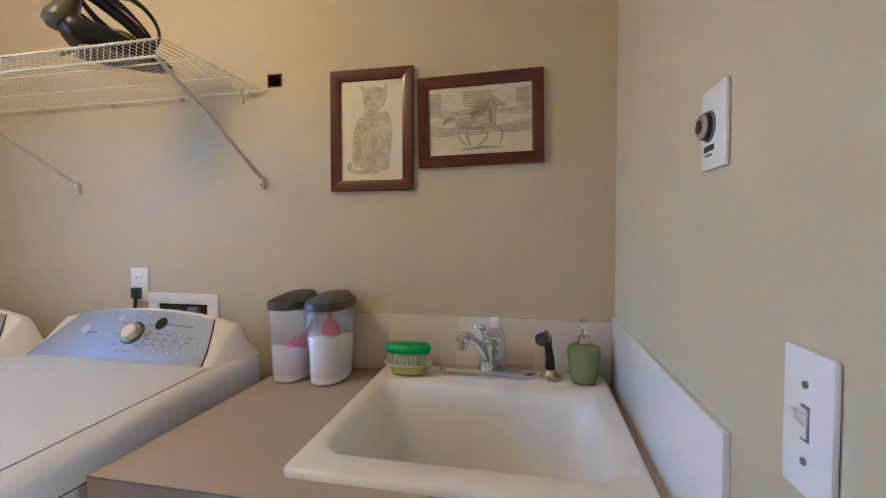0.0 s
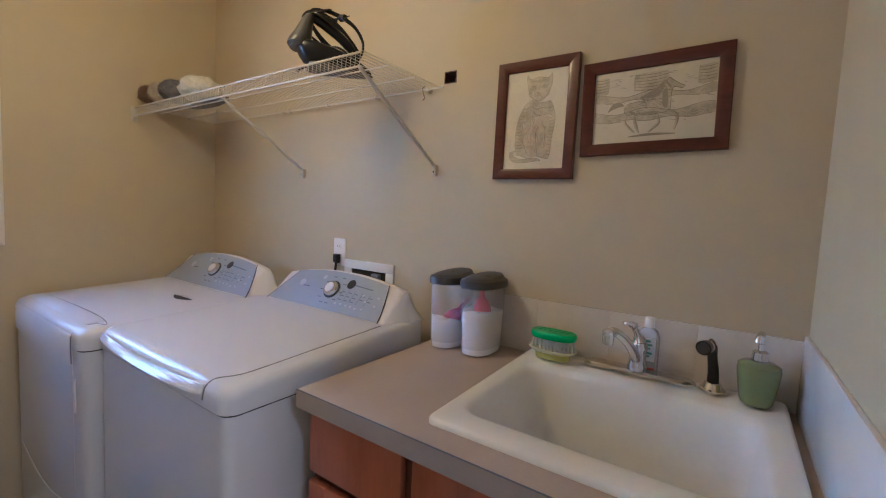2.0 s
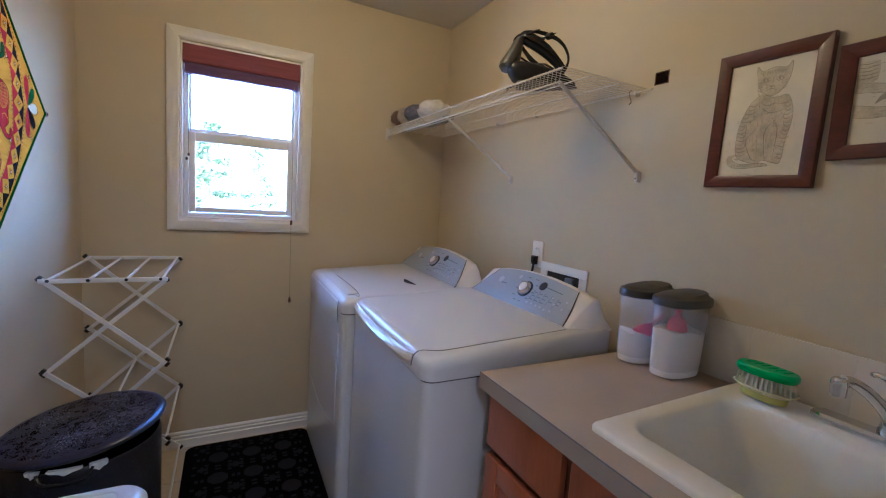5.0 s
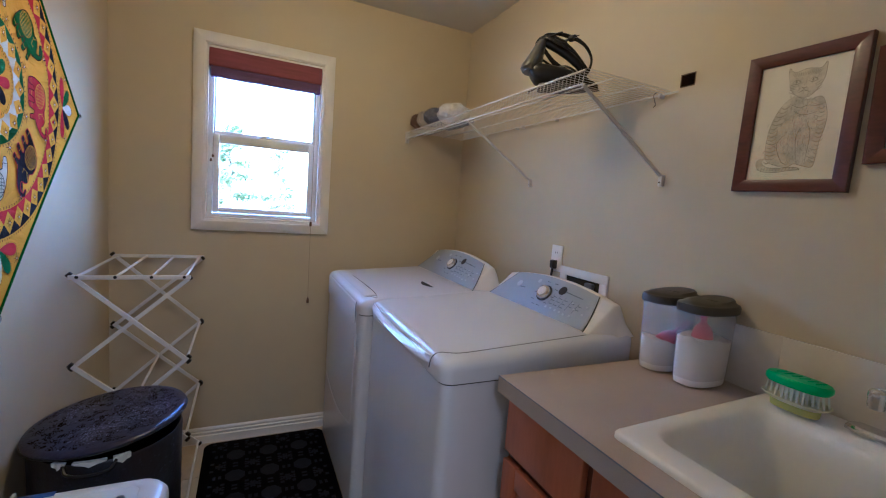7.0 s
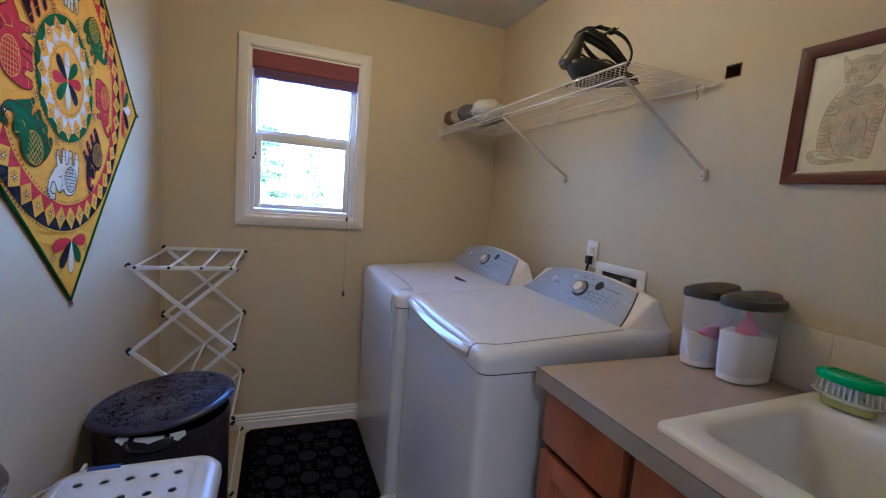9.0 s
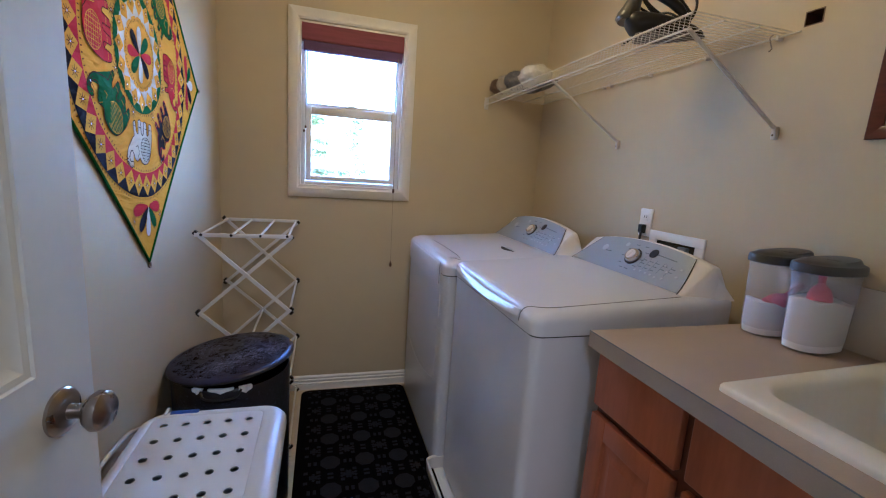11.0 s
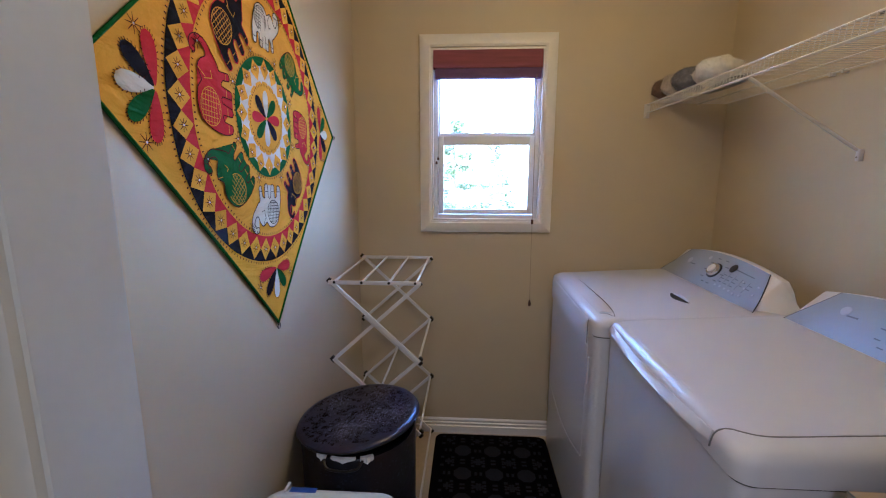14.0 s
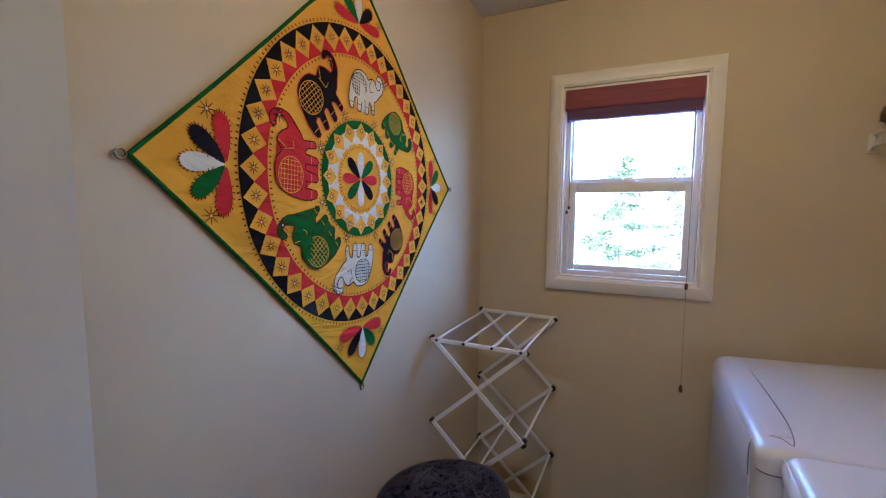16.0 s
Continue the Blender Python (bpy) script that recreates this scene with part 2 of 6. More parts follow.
def box(bm, x0, x1, y0, y1, z0, z1, bevel=0.0, seg=2):
    r = bmesh.ops.create_cube(bm, size=1)
    vs = r["verts"]
    for v in vs:
        v.co = Vector((x0 + (v.co.x + 0.5) * (x1 - x0), y0 + (v.co.y + 0.5) * (y1 - y0), z0 + (v.co.z + 0.5) * (z1 - z0)))
    if bevel:
        es = list({e for v in vs for e in v.link_edges})
        bmesh.ops.bevel(bm, geom=es, offset=bevel, segments=seg, profile=0.5, affect="EDGES")
    return bm


def B(*a, **k):
    return box(bmesh.new(), *a, **k)


def rings(bm, rows, close_start=True, close_end=True, loop=False):
    vs = [[bm.verts.new(p) for p in row] for row in rows]
    n = len(vs[0])
    pairs = list(zip(vs, vs[1:]))
    if loop:
        pairs.append((vs[-1], vs[0]))
    for a, b in pairs:
        for i in range(n):
            bm.faces.new((a[i], a[(i + 1) % n], b[(i + 1) % n], b[i]))
    if not loop:
        if close_start:
            bm.faces.new(list(reversed(vs[0])))
        if close_end:
            bm.faces.new(vs[-1])
    return bm


def tube(bm, pts, r, n=8, close=True):
    pts = [Vector(p) for p in pts]
    rows = []
    side = None
    for i, p in enumerate(pts):
        d = (pts[min(i + 1, len(pts) - 1)] - pts[max(i - 1, 0)]).normalized()
        if side is None:
            side = d.orthogonal().normalized()
        side = (side - d * side.dot(d)).normalized()
        up = d.cross(side)
        rr = r[i] if isinstance(r, (list, tuple)) else r
        rows.append([p + (side * math.cos(2 * math.pi * k / n) + up * math.sin(2 * math.pi * k / n)) * rr for k in range(n)])
    return rings(bm, rows, close, close)


def T(*a, **k):
    return tube(bmesh.new(), *a, **k)


def curve(pts, n=8):
    """Points of a smooth curve through pts."""
    p = [Vector(q) for q in pts]
    p = [2 * p[0] - p[1], *p, 2 * p[-1] - p[-2]]
    out = []
    for i in range(1, len(p) - 2):
        a, b, c, d = p[i - 1:i + 3]
        for k in range(n):
            t = k / n
            out.append(0.5 * (2 * b + (c - a) * t + (2 * a - 5 * b + 4 * c - d) * t * t + (3 * b - 3 * c + d - a) * t ** 3))
    out.append(p[-2])
    return out


def lathe(bm, prof, c, n=24, axis="z", sx=1.0, sy=1.0):
    rows = []
    for r, h in prof:
        row = []
        for k in range(n):
            a = 2 * math.pi * k / n
            u, v = r * sx * math.cos(a), r * sy * math.sin(a)
            row.append({"z": (c[0] + u, c[1] + v, c[2] + h), "x": (c[0] + h, c[1] + u, c[2] + v), "y": (c[0] + u, c[1] + h, c[2] + v)}[axis])
        rows.append(row)
    return rings(bm, rows)


def L(*a, **k):
    return lathe(bmesh.new(), *a, **k)


def rrect(x0, x1, y0, y1, r, z, n=5):
    out = []
    for cx, cy, a0 in ((x1 - r, y1 - r, 0), (x0 + r, y1 - r, 90), (x0 + r, y0 + r, 180), (x1 - r, y0 + r, 270)):
        for k in range(n + 1):
            a = radians(a0 + 90 * k / n)
            out.append((cx + r * math.cos(a), cy + r * math.sin(a), z))
    return out


def prism(bm, outline, axis, lo, hi):
    """A flat outline of (u, v) drawn out along an axis."""
    def at(u, v, w):
        return {"x": (w, u, v), "y": (u, w, v), "z": (u, v, w)}[axis]
    return rings(bm, [[at(u, v, lo) for u, v in outline], [at(u, v, hi) for u, v in outline]])


def wall(name, axis, w0, w1, u0, u1, z0, z1, openings, material):
    """A wall with thickness w0..w1 along axis, and openings (u0, u1, z0, z1) through it."""
    bm = bmesh.new()
    us = sorted({u0, u1, *[o[0] for o in openings], *[o[1] for o in openings]})
    zs = sorted({z0, z1, *[o[2] for o in openings], *[o[3] for o in openings]})
    solid = {}
    for i in range(len(us) - 1):
        for j in range(len(zs) - 1):
            cu, cz = (us[i] + us[i + 1]) / 2, (zs[j] + zs[j + 1]) / 2
            solid[i, j] = not any(o[0] < cu < o[1] and o[2] < cz < o[3] for o in openings)

    def at(u, z, w):
        return bm.verts.new((w, u, z) if axis == "x" else (u, w, z))
    for (i, j), s in solid.items():
        if not s:
            continue
        a, b, c, d = us[i], us[i + 1], zs[j], zs[j + 1]
        for w in (w0, w1):
            bm.faces.new([at(a, c, w), at(b, c, w), at(b, d, w), at(a, d, w)])
        for ni, nj, p, q in ((i - 1, j, (a, c), (a, d)), (i + 1, j, (b, c), (b, d)), (i, j - 1, (a, c), (b, c)), (i, j + 1, (a, d), (b, d))):
            if not solid.get((ni, nj), False):
                bm.faces.new([at(*p, w0), at(*q, w0), at(*q, w1), at(*p, w1)])
    bmesh.ops.remove_doubles(bm, verts=bm.verts, dist=1e-5)
    return part(name, bm, material, kind="structure", smooth=0)


# ---- the room ----
XW, XE, YN, YS, ZC = -1.705, 0.769, 1.622, -0.175, 2.40
DY0, DY1, DZ = -0.085, 0.700, 2.05
wall("wall_north", "y", YN, YN + 0.12, XW - 0.14, XE + 0.12, 0, ZC, [(-0.229, -0.181, 1.771, 1.811)], M_WALL)
wall("wall_south", "y", YS - 0.12, YS, XW - 0.14, XE + 0.12, 0, ZC, [], M_WALL)
wall("wall_west", "x", XW - 0.14, XW, YS, YN, 0, ZC, [(0.212, 0.760, 1.190, 2.028)], M_WALL)
wall("wall_east", "x", XE, XE + 0.12, YS, YN, 0, ZC, [(DY0, DY1, 0, DZ)], M_WALL)
part("wall_cavity", B(-0.26, -0.15, YN + 0.09, YN + 0.11, 1.74, 1.84), M_DARKREC, kind="structure")
part("ceiling", B(XW - 0.14, 2.4, YS - 0.5, YN + 0.5, ZC + 0.002, ZC + 0.12), M_CEIL, kind="structure")
part("floor", B(XW, 2.4, YS - 0.4, YN + 0.4, -0.1, -0.004), M_GROUT, kind="structure", smooth=0)
# hallway beyond the door
wall("hall_wall_east", "x", 2.2, 2.3, YS - 0.4, YN + 0.4, 0, ZC, [], M_WALL)
wall("hall_wall_south", "y", YS - 0.5, YS - 0.4, XE + 0.12, 2.3, 0, ZC, [], M_WALL)
wall("hall_wall_north", "y", YN + 0.4, YN + 0.5, XE + 0.12, 2.3, 0, ZC, [], M_WALL)
wall("hall_wall_west_a", "x", XE + 0.02, XE + 0.12, YN + 0.12, YN + 0.4, 0, ZC, [], M_WALL)
wall("hall_wall_west_b", "x", XE + 0.02, XE + 0.12, YS - 0.4, YS - 0.12, 0, ZC, [], M_WALL)


def profile_run(bm, prof, p0, p1, out):
    """A moulding: prof of (away from the wall, height) from p0 to p1; out is the way off the wall."""
    rings(bm, [[(p[0] + out[0] * a, p[1] + out[1] * a, p[2] + h) for a, h in prof] for p in (p0, p1)])
    return bm


BASEP = [(0.001, 0), (0.017, 0), (0.017, 0.040), (0.011, 0.045), (0.013, 0.050), (0.013, 0.058), (0.007, 0.063), (0.009, 0.068), (0.008, 0.075), (0.003, 0.081), (0.001, 0.084)]
part("baseboard_west", profile_run(bmesh.new(), BASEP, (XW, YS + 0.017, 0), (XW, YN - 0.017, 0), (1, 0)), M_TRIM, kind="structure")
part("baseboard_south", profile_run(bmesh.new(), BASEP, (XW + 0.001, YS, 0), (XE - 0.02, YS, 0), (0, 1)), M_TRIM, kind="structure")
part("baseboard_north", profile_run(bmesh.new(), BASEP, (XW + 0.001, YN, 0), (-0.16, YN, 0), (0, -1)), M_TRIM, kind="structure")


# ---- window ----
def build_window():
    w = thing("window_1", (XW, 0.486, 1.14), "white vinyl single-hung window with two panes and wide painted casing", "window", kind="structure")
    y0, y1, z0, z1 = 0.156, 0.816, 1.135, 2.086
    cw = 0.056
    prof = [(0.0, 0.0), (0.0, 0.014), (0.004, 0.017), (0.046, 0.0165), (0.050, 0.013), (cw, 0.0125), (cw, 0.0)]
    for name, a, b in (("casing_top", (y0, z1), (y1, z1)), ("casing_bottom", (y1, z0), (y0, z0)), ("casing_side", (y0, z0), (y0, z1)), ("casing_side", (y1, z1), (y1, z0))):
        bm = bmesh.new()
        cy, cz = (y0 + y1) / 2, (z0 + z1) / 2
        rows = []
        for p in (a, b):
            sy, sz = (1 if p[0] < cy else -1), (1 if p[1] < cz else -1)
            rows.append([(XW + 0.0005 + h, p[0] + sy * d, p[1] + sz * d) for d, h in prof])
        part(name, rings(bm, rows), M_TRIM, w)
    # jamb liner
    a0, a1, b0, b1 = 0.212, 0.760, 1.190, 2.028
    bm = bmesh.new()
    box(bm, XW - 0.139, XW + 0.003, a0 + 0.0005, a0 + 0.008, b0, b1)
    box(bm, XW - 0.139, XW + 0.003, a1 - 0.008, a1 - 0.0005, b0, b1)
    box(bm, XW - 0.139, XW + 0.003, a0 + 0.008, a1 - 0.008, b0 + 0.0005, b0 + 0.010)
    box(bm, XW - 0.139, XW + 0.003, a0 + 0.008, a1 - 0.008, b1 - 0.010, b1 - 0.0005)
    part("jamb", bm, M_TRIM, w, smooth=0)
    # vinyl frame
    fr = bmesh.new()
    box(fr, -1.80, -1.745, a0 + 0.008, a0 + 0.030, b0 + 0.010, b1 - 0.010, 0.002)
    box(fr, -1.80, -1.745, a1 - 0.030, a1 - 0.008, b0 + 0.010, b1 - 0.010, 0.002)
    box(fr, -1.80, -1.745, a0 + 0.030, a1 - 0.030, b0 + 0.010, b0 + 0.030, 0.002)
    box(fr, -1.80, -1.745, a0 + 0.030, a1 - 0.030, b1 - 0.030, b1 - 0.010, 0.002)
    part("window_frame", fr, M_VINYL, w)
    up = bmesh.new()
    box(up, -1.795, -1.770, 0.243, 0.252, 1.60, 1.997, 0.002)
    box(up, -1.795, -1.770, 0.722, 0.730, 1.60, 1.997, 0.002)
    box(up, -1.795, -1.770, 0.252, 0.722, 1.595, 1.636, 0.003)
    box(up, -1.795, -1.770, 0.252, 0.722, 1.975, 1.997, 0.002)
    s1 = part("upper_sash", up, M_VINYL, w)
    lo = bmesh.new()
    box(lo, -1.768, -1.742, 0.243, 0.272, 1.222, 1.618, 0.004)
    box(lo, -1.768, -1.742, 0.702, 0.730, 1.222, 1.618, 0.004)
    box(lo, -1.768, -1.742, 0.272, 0.702, 1.222, 1.248, 0.004)
    box(lo, -1.768, -1.742, 0.272, 0.702, 1.572, 1.618, 0.004)
    s2 = part("lower_sash", lo, M_VINYL, w)
    for s, x, r in ((s1, -1.785, (0.250, 0.724, 1.63, 1.98)), (s2, -1.756, (0.270, 0.704, 1.246, 1.574))):
        g = part("pane", B(x - 0.002, x + 0.002, *r), M_GLASS, s, "clear glass pane", smooth=0)
        g.visible_shadow = False
    lt = bmesh.new()
    box(lt, -1.766, -1.745, 0.455, 0.515, 1.6185, 1.626, 0.002)
    lathe(lt, [(0.0, 0), (0.014, 0), (0.014, 0.008), (0.0, 0.010)], (-1.755, 0.478, 1.626), 12)
    tube(lt, [(-1.755, 0.478, 1.633), (-1.748, 0.505, 1.634)], 0.004)
    part("latch", lt, M_VINYL, w)
    cl = bmesh.new()
    for z in (1.505, 1.484):
        lathe(cl, [(0.0, -0.008), (0.005, -0.006), (0.006, 0.0), (0.003, 0.008), (0.0, 0.009)], (-1.736, 0.243 - (1.505 - z) * 0.4, z), 10)
    tube(cl, [(-1.736, 0.243, 1.51), (-1.738, 0.243, 1.54), (-1.739, 0.240, 1.9)], 0.001, 5)
    part("cord_pull", cl, M_TASSEL, w)


build_window()


def build_blind():
    b = thing("window_blind", (-1.715, 0.485, 1.885), "burgundy woven roll-up blind drawn up to the top of the window", "blind")
    bm = bmesh.new()
    rows = []
    for y in np.linspace(0.2215, 0.749, 12):
        s = 0.001 * math.sin(y * 40)
        rows.append([(x + s, y, z) for x, z in ((-1.735, 2.017), (-1.700, 2.017), (-1.697, 1.985), (-1.696, 1.958), (-1.694, 1.944), (-1.698, 1.934), (-1.735, 1.934))])
    part("valance", rings(bm, rows), M_BLIND, b)
    bm = bmesh.new()
    rows = []
    for y in np.linspace(0.230, 0.745, 12):
        rows.append([(x, y, z + 0.001 * math.sin(y * 30)) for x, z in ((-1.733, 1.9335), (-1.704, 1.9335), (-1.703, 1.915), (-1.706, 1.907), (-1.703, 1.898), (-1.706, 1.888), (-1.733, 1.886))])
    # its plum tint paints the sky's glow through the rolled cloth
    part("rolled_shade", rings(bm, rows), M_ROLLGLOW, b)
    c = thing("blind_cord", (-1.682, 0.722, 0.76), "thin blind cord hanging over the sill with wooden ends", "cord")
    part("cord", T(curve([(-1.699, 0.722, 1.90), (-1.69, 0.7225, 1.55), (-1.680, 0.722, 1.21), (-1.678, 0.7225, 1.0), (-1.678, 0.724, 0.78)], 6), 0.0012, 6), M_CORD, c)
    part("cord_stop", L([(0, -0.012), (0.006, -0.012), (0.0065, 0), (0.006, 0.012), (0, 0.012)], (-1.679, 0.722, 1.19), 10), M_TASSEL, c)
    part("tassel", L([(0, -0.016), (0.006, -0.014), (0.008, -0.004), (0.005, 0.010), (0.003, 0.016), (0, 0.017)], (-1.678, 0.724, 0.765), 10), M_TASSEL, c)


build_blind()


# ---- door, open against the south wall ----
def build_door():
    hx, hy = XE - 0.004, -0.080
    ang = math.atan2(0.083, -0.7476)
    d = thing("door_1", (hx, hy, 0.01), "white painted panel door standing open along the side wall", "door", kind="structure")
    d.rotation_euler.z = ang
    w, t, h = 0.752, 0.035, 2.02
    # local x along the door from the hinge, y toward the wall (room face at y=-t... 0)
    stile, mid0, mid1 = 0.105, 0.80, 1.005
    fy = 0.0
    bm = bmesh.new()
    panels = [(stile, w - stile, 0.22, mid0), (stile, w - stile, mid1 + 0.0, h - 0.12)]
    xs = [0, stile, w - stile, w]
    zs = [0, 0.22, mid0, mid1, h - 0.12, h]
    for i in range(3):
        for j in range(5):
            if i == 1 and j in (1, 3):
                continue
            for y in (0.0, t):
                bm.faces.new([bm.verts.new(p) for p in ((xs[i], y, zs[j]), (xs[i + 1], y, zs[j]), (xs[i + 1], y, zs[j + 1]), (xs[i], y, zs[j + 1]))])
    for x in (0, w):
        bm.faces.new([bm.verts.new(p) for p in ((x, 0, 0), (x, t, 0), (x, t, h), (x, 0, h))])
    for z in (0, h):
        bm.faces.new([bm.verts.new(p) for p in ((0, 0, z), (w, 0, z), (w, t, z), (0, t, z))])
    steps = [(0.0, 0.0), (0.003, 0.003), (0.011, 0.005), (0.014, 0.008), (0.026, 0.013), (0.034, 0.0145)]
    for x0, x1, z0, z1 in panels:
        for side in (0, 1):
            rows = []
            for a, dep in steps:
                y = dep if side == 0 else t - dep
                rows.append([(x0 + a, y, z0 + a), (x1 - a, y, z0 + a), (x1 - a, y, z1 - a), (x0 + a, y, z1 - a)])
            rings(bm, rows, False, True)
    bmesh.ops.remove_doubles(bm, verts=bm.verts, dist=1e-5)
    part("door_slab", bm, M_DOOR, d, local=True, smooth=25)
    kx, kz = w - 0.070, 0.938
    for s, y in ((-1, 0.0), (1, t)):
        k = bmesh.new()
        prof = [(0, 0.0), (0.033, 0.0), (0.033, 0.004), (0.028, 0.009), (0.020, 0.012), (0.0, 0.0125)]
        lathe(k, [(r, s * q) for r, q in prof], (kx, y, kz), 28, "y")
        part("rose", k, M_NICKEL, d, local=True)
        k = bmesh.new()
        prof = [(0, 0.012), (0.011, 0.012), (0.010, 0.024), (0.012, 0.030), (0.022, 0.036), (0.0275, 0.044), (0.027, 0.054), (0.020, 0.061), (0.0, 0.063)]
        if s == 1:
            prof = [(r, min(q, 0.05)) for r, q in prof]
        lathe(k, [(r, s * q) for r, q in prof], (kx, y, kz), 28, "y")
        part("door_knob", k, M_NICKEL, d, "round satin nickel knob", local=True)
    for z in (0.2, 1.0, 1.8):
        part("hinge", T([(0.0, -0.006, z), (0.0, -0.006, z + 0.09)], 0.006), M_NICKEL, d, local=True)
    part("latch_plate", B(w - 0.0005, w + 0.0012, 0.006, 0.029, kz - 0.028, kz + 0.028), M_NICKEL, d, local=True)


build_door()


def build_doorframe():
    bm = bmesh.new()
    box(bm, XE - 0.001, XE + 0.121, DY0 + 0.0005, DY0 + 0.004, 0, DZ - 0.004)
    box(bm, XE - 0.001, XE + 0.121, DY1 - 0.018, DY1 - 0.0005, 0, DZ - 0.018, 0.002)
    box(bm, XE - 0.001, XE + 0.121, DY0 + 0.004, DY1 - 0.0005, DZ - 0.018, DZ - 0.0005, 0.002)
    part("door_frame", bm, M_TRIM, kind="structure")


build_doorframe()


# ---- washer and dryer ----
M_BUTTON = mat("button_plastic", (0.50, 0.54, 0.60), 0.4)
M_LIDGAP = mat("grey_gap", (0.15, 0.145, 0.14), 0.6)
ZCON = 1.112


def appliance(kind, x0, x1, yf, yb, label, category, fw=0.818, lean=0.015, nar=0.195):
    a = thing(kind, ((x0 + x1) / 2, (yf + yb) / 2, 0), label, category)
    xc = (x0 + x1) / 2
    zt, zseam = (0.960, 0.902) if kind == "washing_machine" else (0.948, 0.890)
    bm = bmesh.new()
    rings(bm, [rrect(x0 + 0.004, x1 - 0.004, yf + 0.004, yb, 0.028, z) for z in (0.03, 0.04, zseam - 0.005)])
    body = part("body", bm, M_BODY, a)
    # pressed ribs in the side panels
    for x, s in ((x1 - 0.004, 1),):
        for y in (yf + 0.24, yf + 0.33):
            part("side_rib", T([(x - 0.004, y, 0.15), (x - 0.002, y, 0.22), (x - 0.002, y, 0.72), (x - 0.004, y, 0.80)], 0.012, 8), M_ENAMEL, body)
    # top cover with a rounded shoulder
    bm = bmesh.new()
    rows = []
    for k, (ins, z) in enumerate(((0.0, zseam), (0.0, zt - 0.030), (0.002, zt - 0.018), (0.008, zt - 0.008), (0.017, zt - 0.002), (0.030, zt))):
        row = rrect(x0 + ins, x1 - ins, yf + ins, yb, 0.035, z, 6)
        rows.append([(x, y, z + (0.028 * max(0, (y - yf)) / 0.5 if k else 0)) for x, y, _ in row])
    rings(bm, rows)
    part("top_cover", bm, M_ENAMEL, a)
    part("seam", rings(bmesh.new(), [rrect(x0 + 0.0048, x1 - 0.0048, yf + 0.0048, yb - 0.005, 0.0285, z) for z in (zseam - 0.0055, zseam + 0.0005)]), M_DARKREC, a)

    def top_z(y):
        return zt + 0.028 * (y - yf) / 0.5

    if kind == "washing_machine":
        l0, l1 = x0 + 0.03, x1 - 0.052
        # lid that rolls over the front edge with a bowed lip; its side swings in near the front
        def pull(y):
            k = min(1, max(0, (yf + 0.085 - y) / 0.080))
            return 0.036 * k * k * (3 - 2 * k)
        bm = bmesh.new()
        n = 20
        rows = []
        for k in range(n + 1):
            f = k / n
            x = l0 + (l1 - l0) * f
            bow = math.sin(math.pi * min(1, max(0, f))) ** 0.6
            e = 0.004 * min(1, 8 * f, 8 * (1 - f))
            lip = 0.004 + 0.009 * bow
            zl = 0.930 - 0.014 * bow
            sec = [(yb - 0.16, top_z(yb - 0.16) + e), (yf + 0.20, top_z(yf + 0.20) + e + 0.001), (yf + 0.07, top_z(yf + 0.07) + e), (yf + 0.035, top_z(yf) - 0.001 + e),
                   (yf + 0.018, top_z(yf) - 0.005 + e), (yf + 0.008, top_z(yf) - 0.014), (yf + 0.001, zl + 0.021), (yf - lip * 0.5, zl + 0.008), (yf - lip, zl + 0.003), (yf - lip, zl - 0.001), (yf + 0.004, zl - 0.003), (yf + 0.02, zl + 0.0), (yf + 0.05, zt - 0.015), (yb - 0.16, zt - 0.01)]
            rows.append([(l0 + (l1 - pull(y) - l0) * f, y, z) for y, z in sec])
        rings(bm, rows)
        part("lid", bm, M_ENAMEL, a, smooth=50)
        part("lid_gap", T(curve([(l1 + 0.003, yb - 0.165, top_z(yb - 0.165) - 0.0005), (l1 + 0.003, yf + 0.2, top_z(yf + 0.2) - 0.0008), (l1 + 0.003, yf + 0.10, top_z(yf + 0.1) - 0.0003), (l1 - 0.001, yf + 0.065, top_z(yf + 0.065) - 0.0003), (l1 - 0.012, yf + 0.042, top_z(yf + 0.04) - 0.0002), (l1 - 0.024, yf + 0.026, zt + 0.0005), (l1 - 0.030, yf + 0.012, zt - 0.0045), (l1 - 0.033, yf + 0.0035, zt - 0.015), (l1 - 0.034, yf + 0.0, zt - 0.028), (l1 - 0.036, yf - 0.001, 0.918)], 8), 0.0019, 6), M_LIDGAP, a)
    else:
        # wide door that starts on the top edge and reaches down the front
        d0, d1 = x0 + 0.04, x1 - 0.075
        bm = bmesh.new()
        rows = []
        n = 20
        for k in range(n + 1):
            f = k / n
            x = d0 + (d1 - d0) * f
            sag = 0.055 * (1 - (2 * f - 1) ** 2)
            e = 0.004
            sec = [(yf + 0.085 + 0.01 * math.sin(math.pi * f), top_z(yf + 0.085) + 0.0005), (yf + 0.08, top_z(yf + 0.08) + e), (yf + 0.04, top_z(yf + 0.04) + e - 0.001), (yf + 0.016, top_z(yf) - 0.006), (yf + 0.002, top_z(yf) - 0.020),
                   (yf - 0.004, 0.92), (yf - 0.004, 0.835 - sag * 0.3), (yf + 0.003, 0.832 - sag * 0.3), (yf + 0.02, 0.835), (yf + 0.06, 0.93)]
            rows.append([(x, y, z) for y, z in sec])
        rings(bm, rows)
        part("door_handle_panel", bm, M_ENAMEL, a, smooth=50)
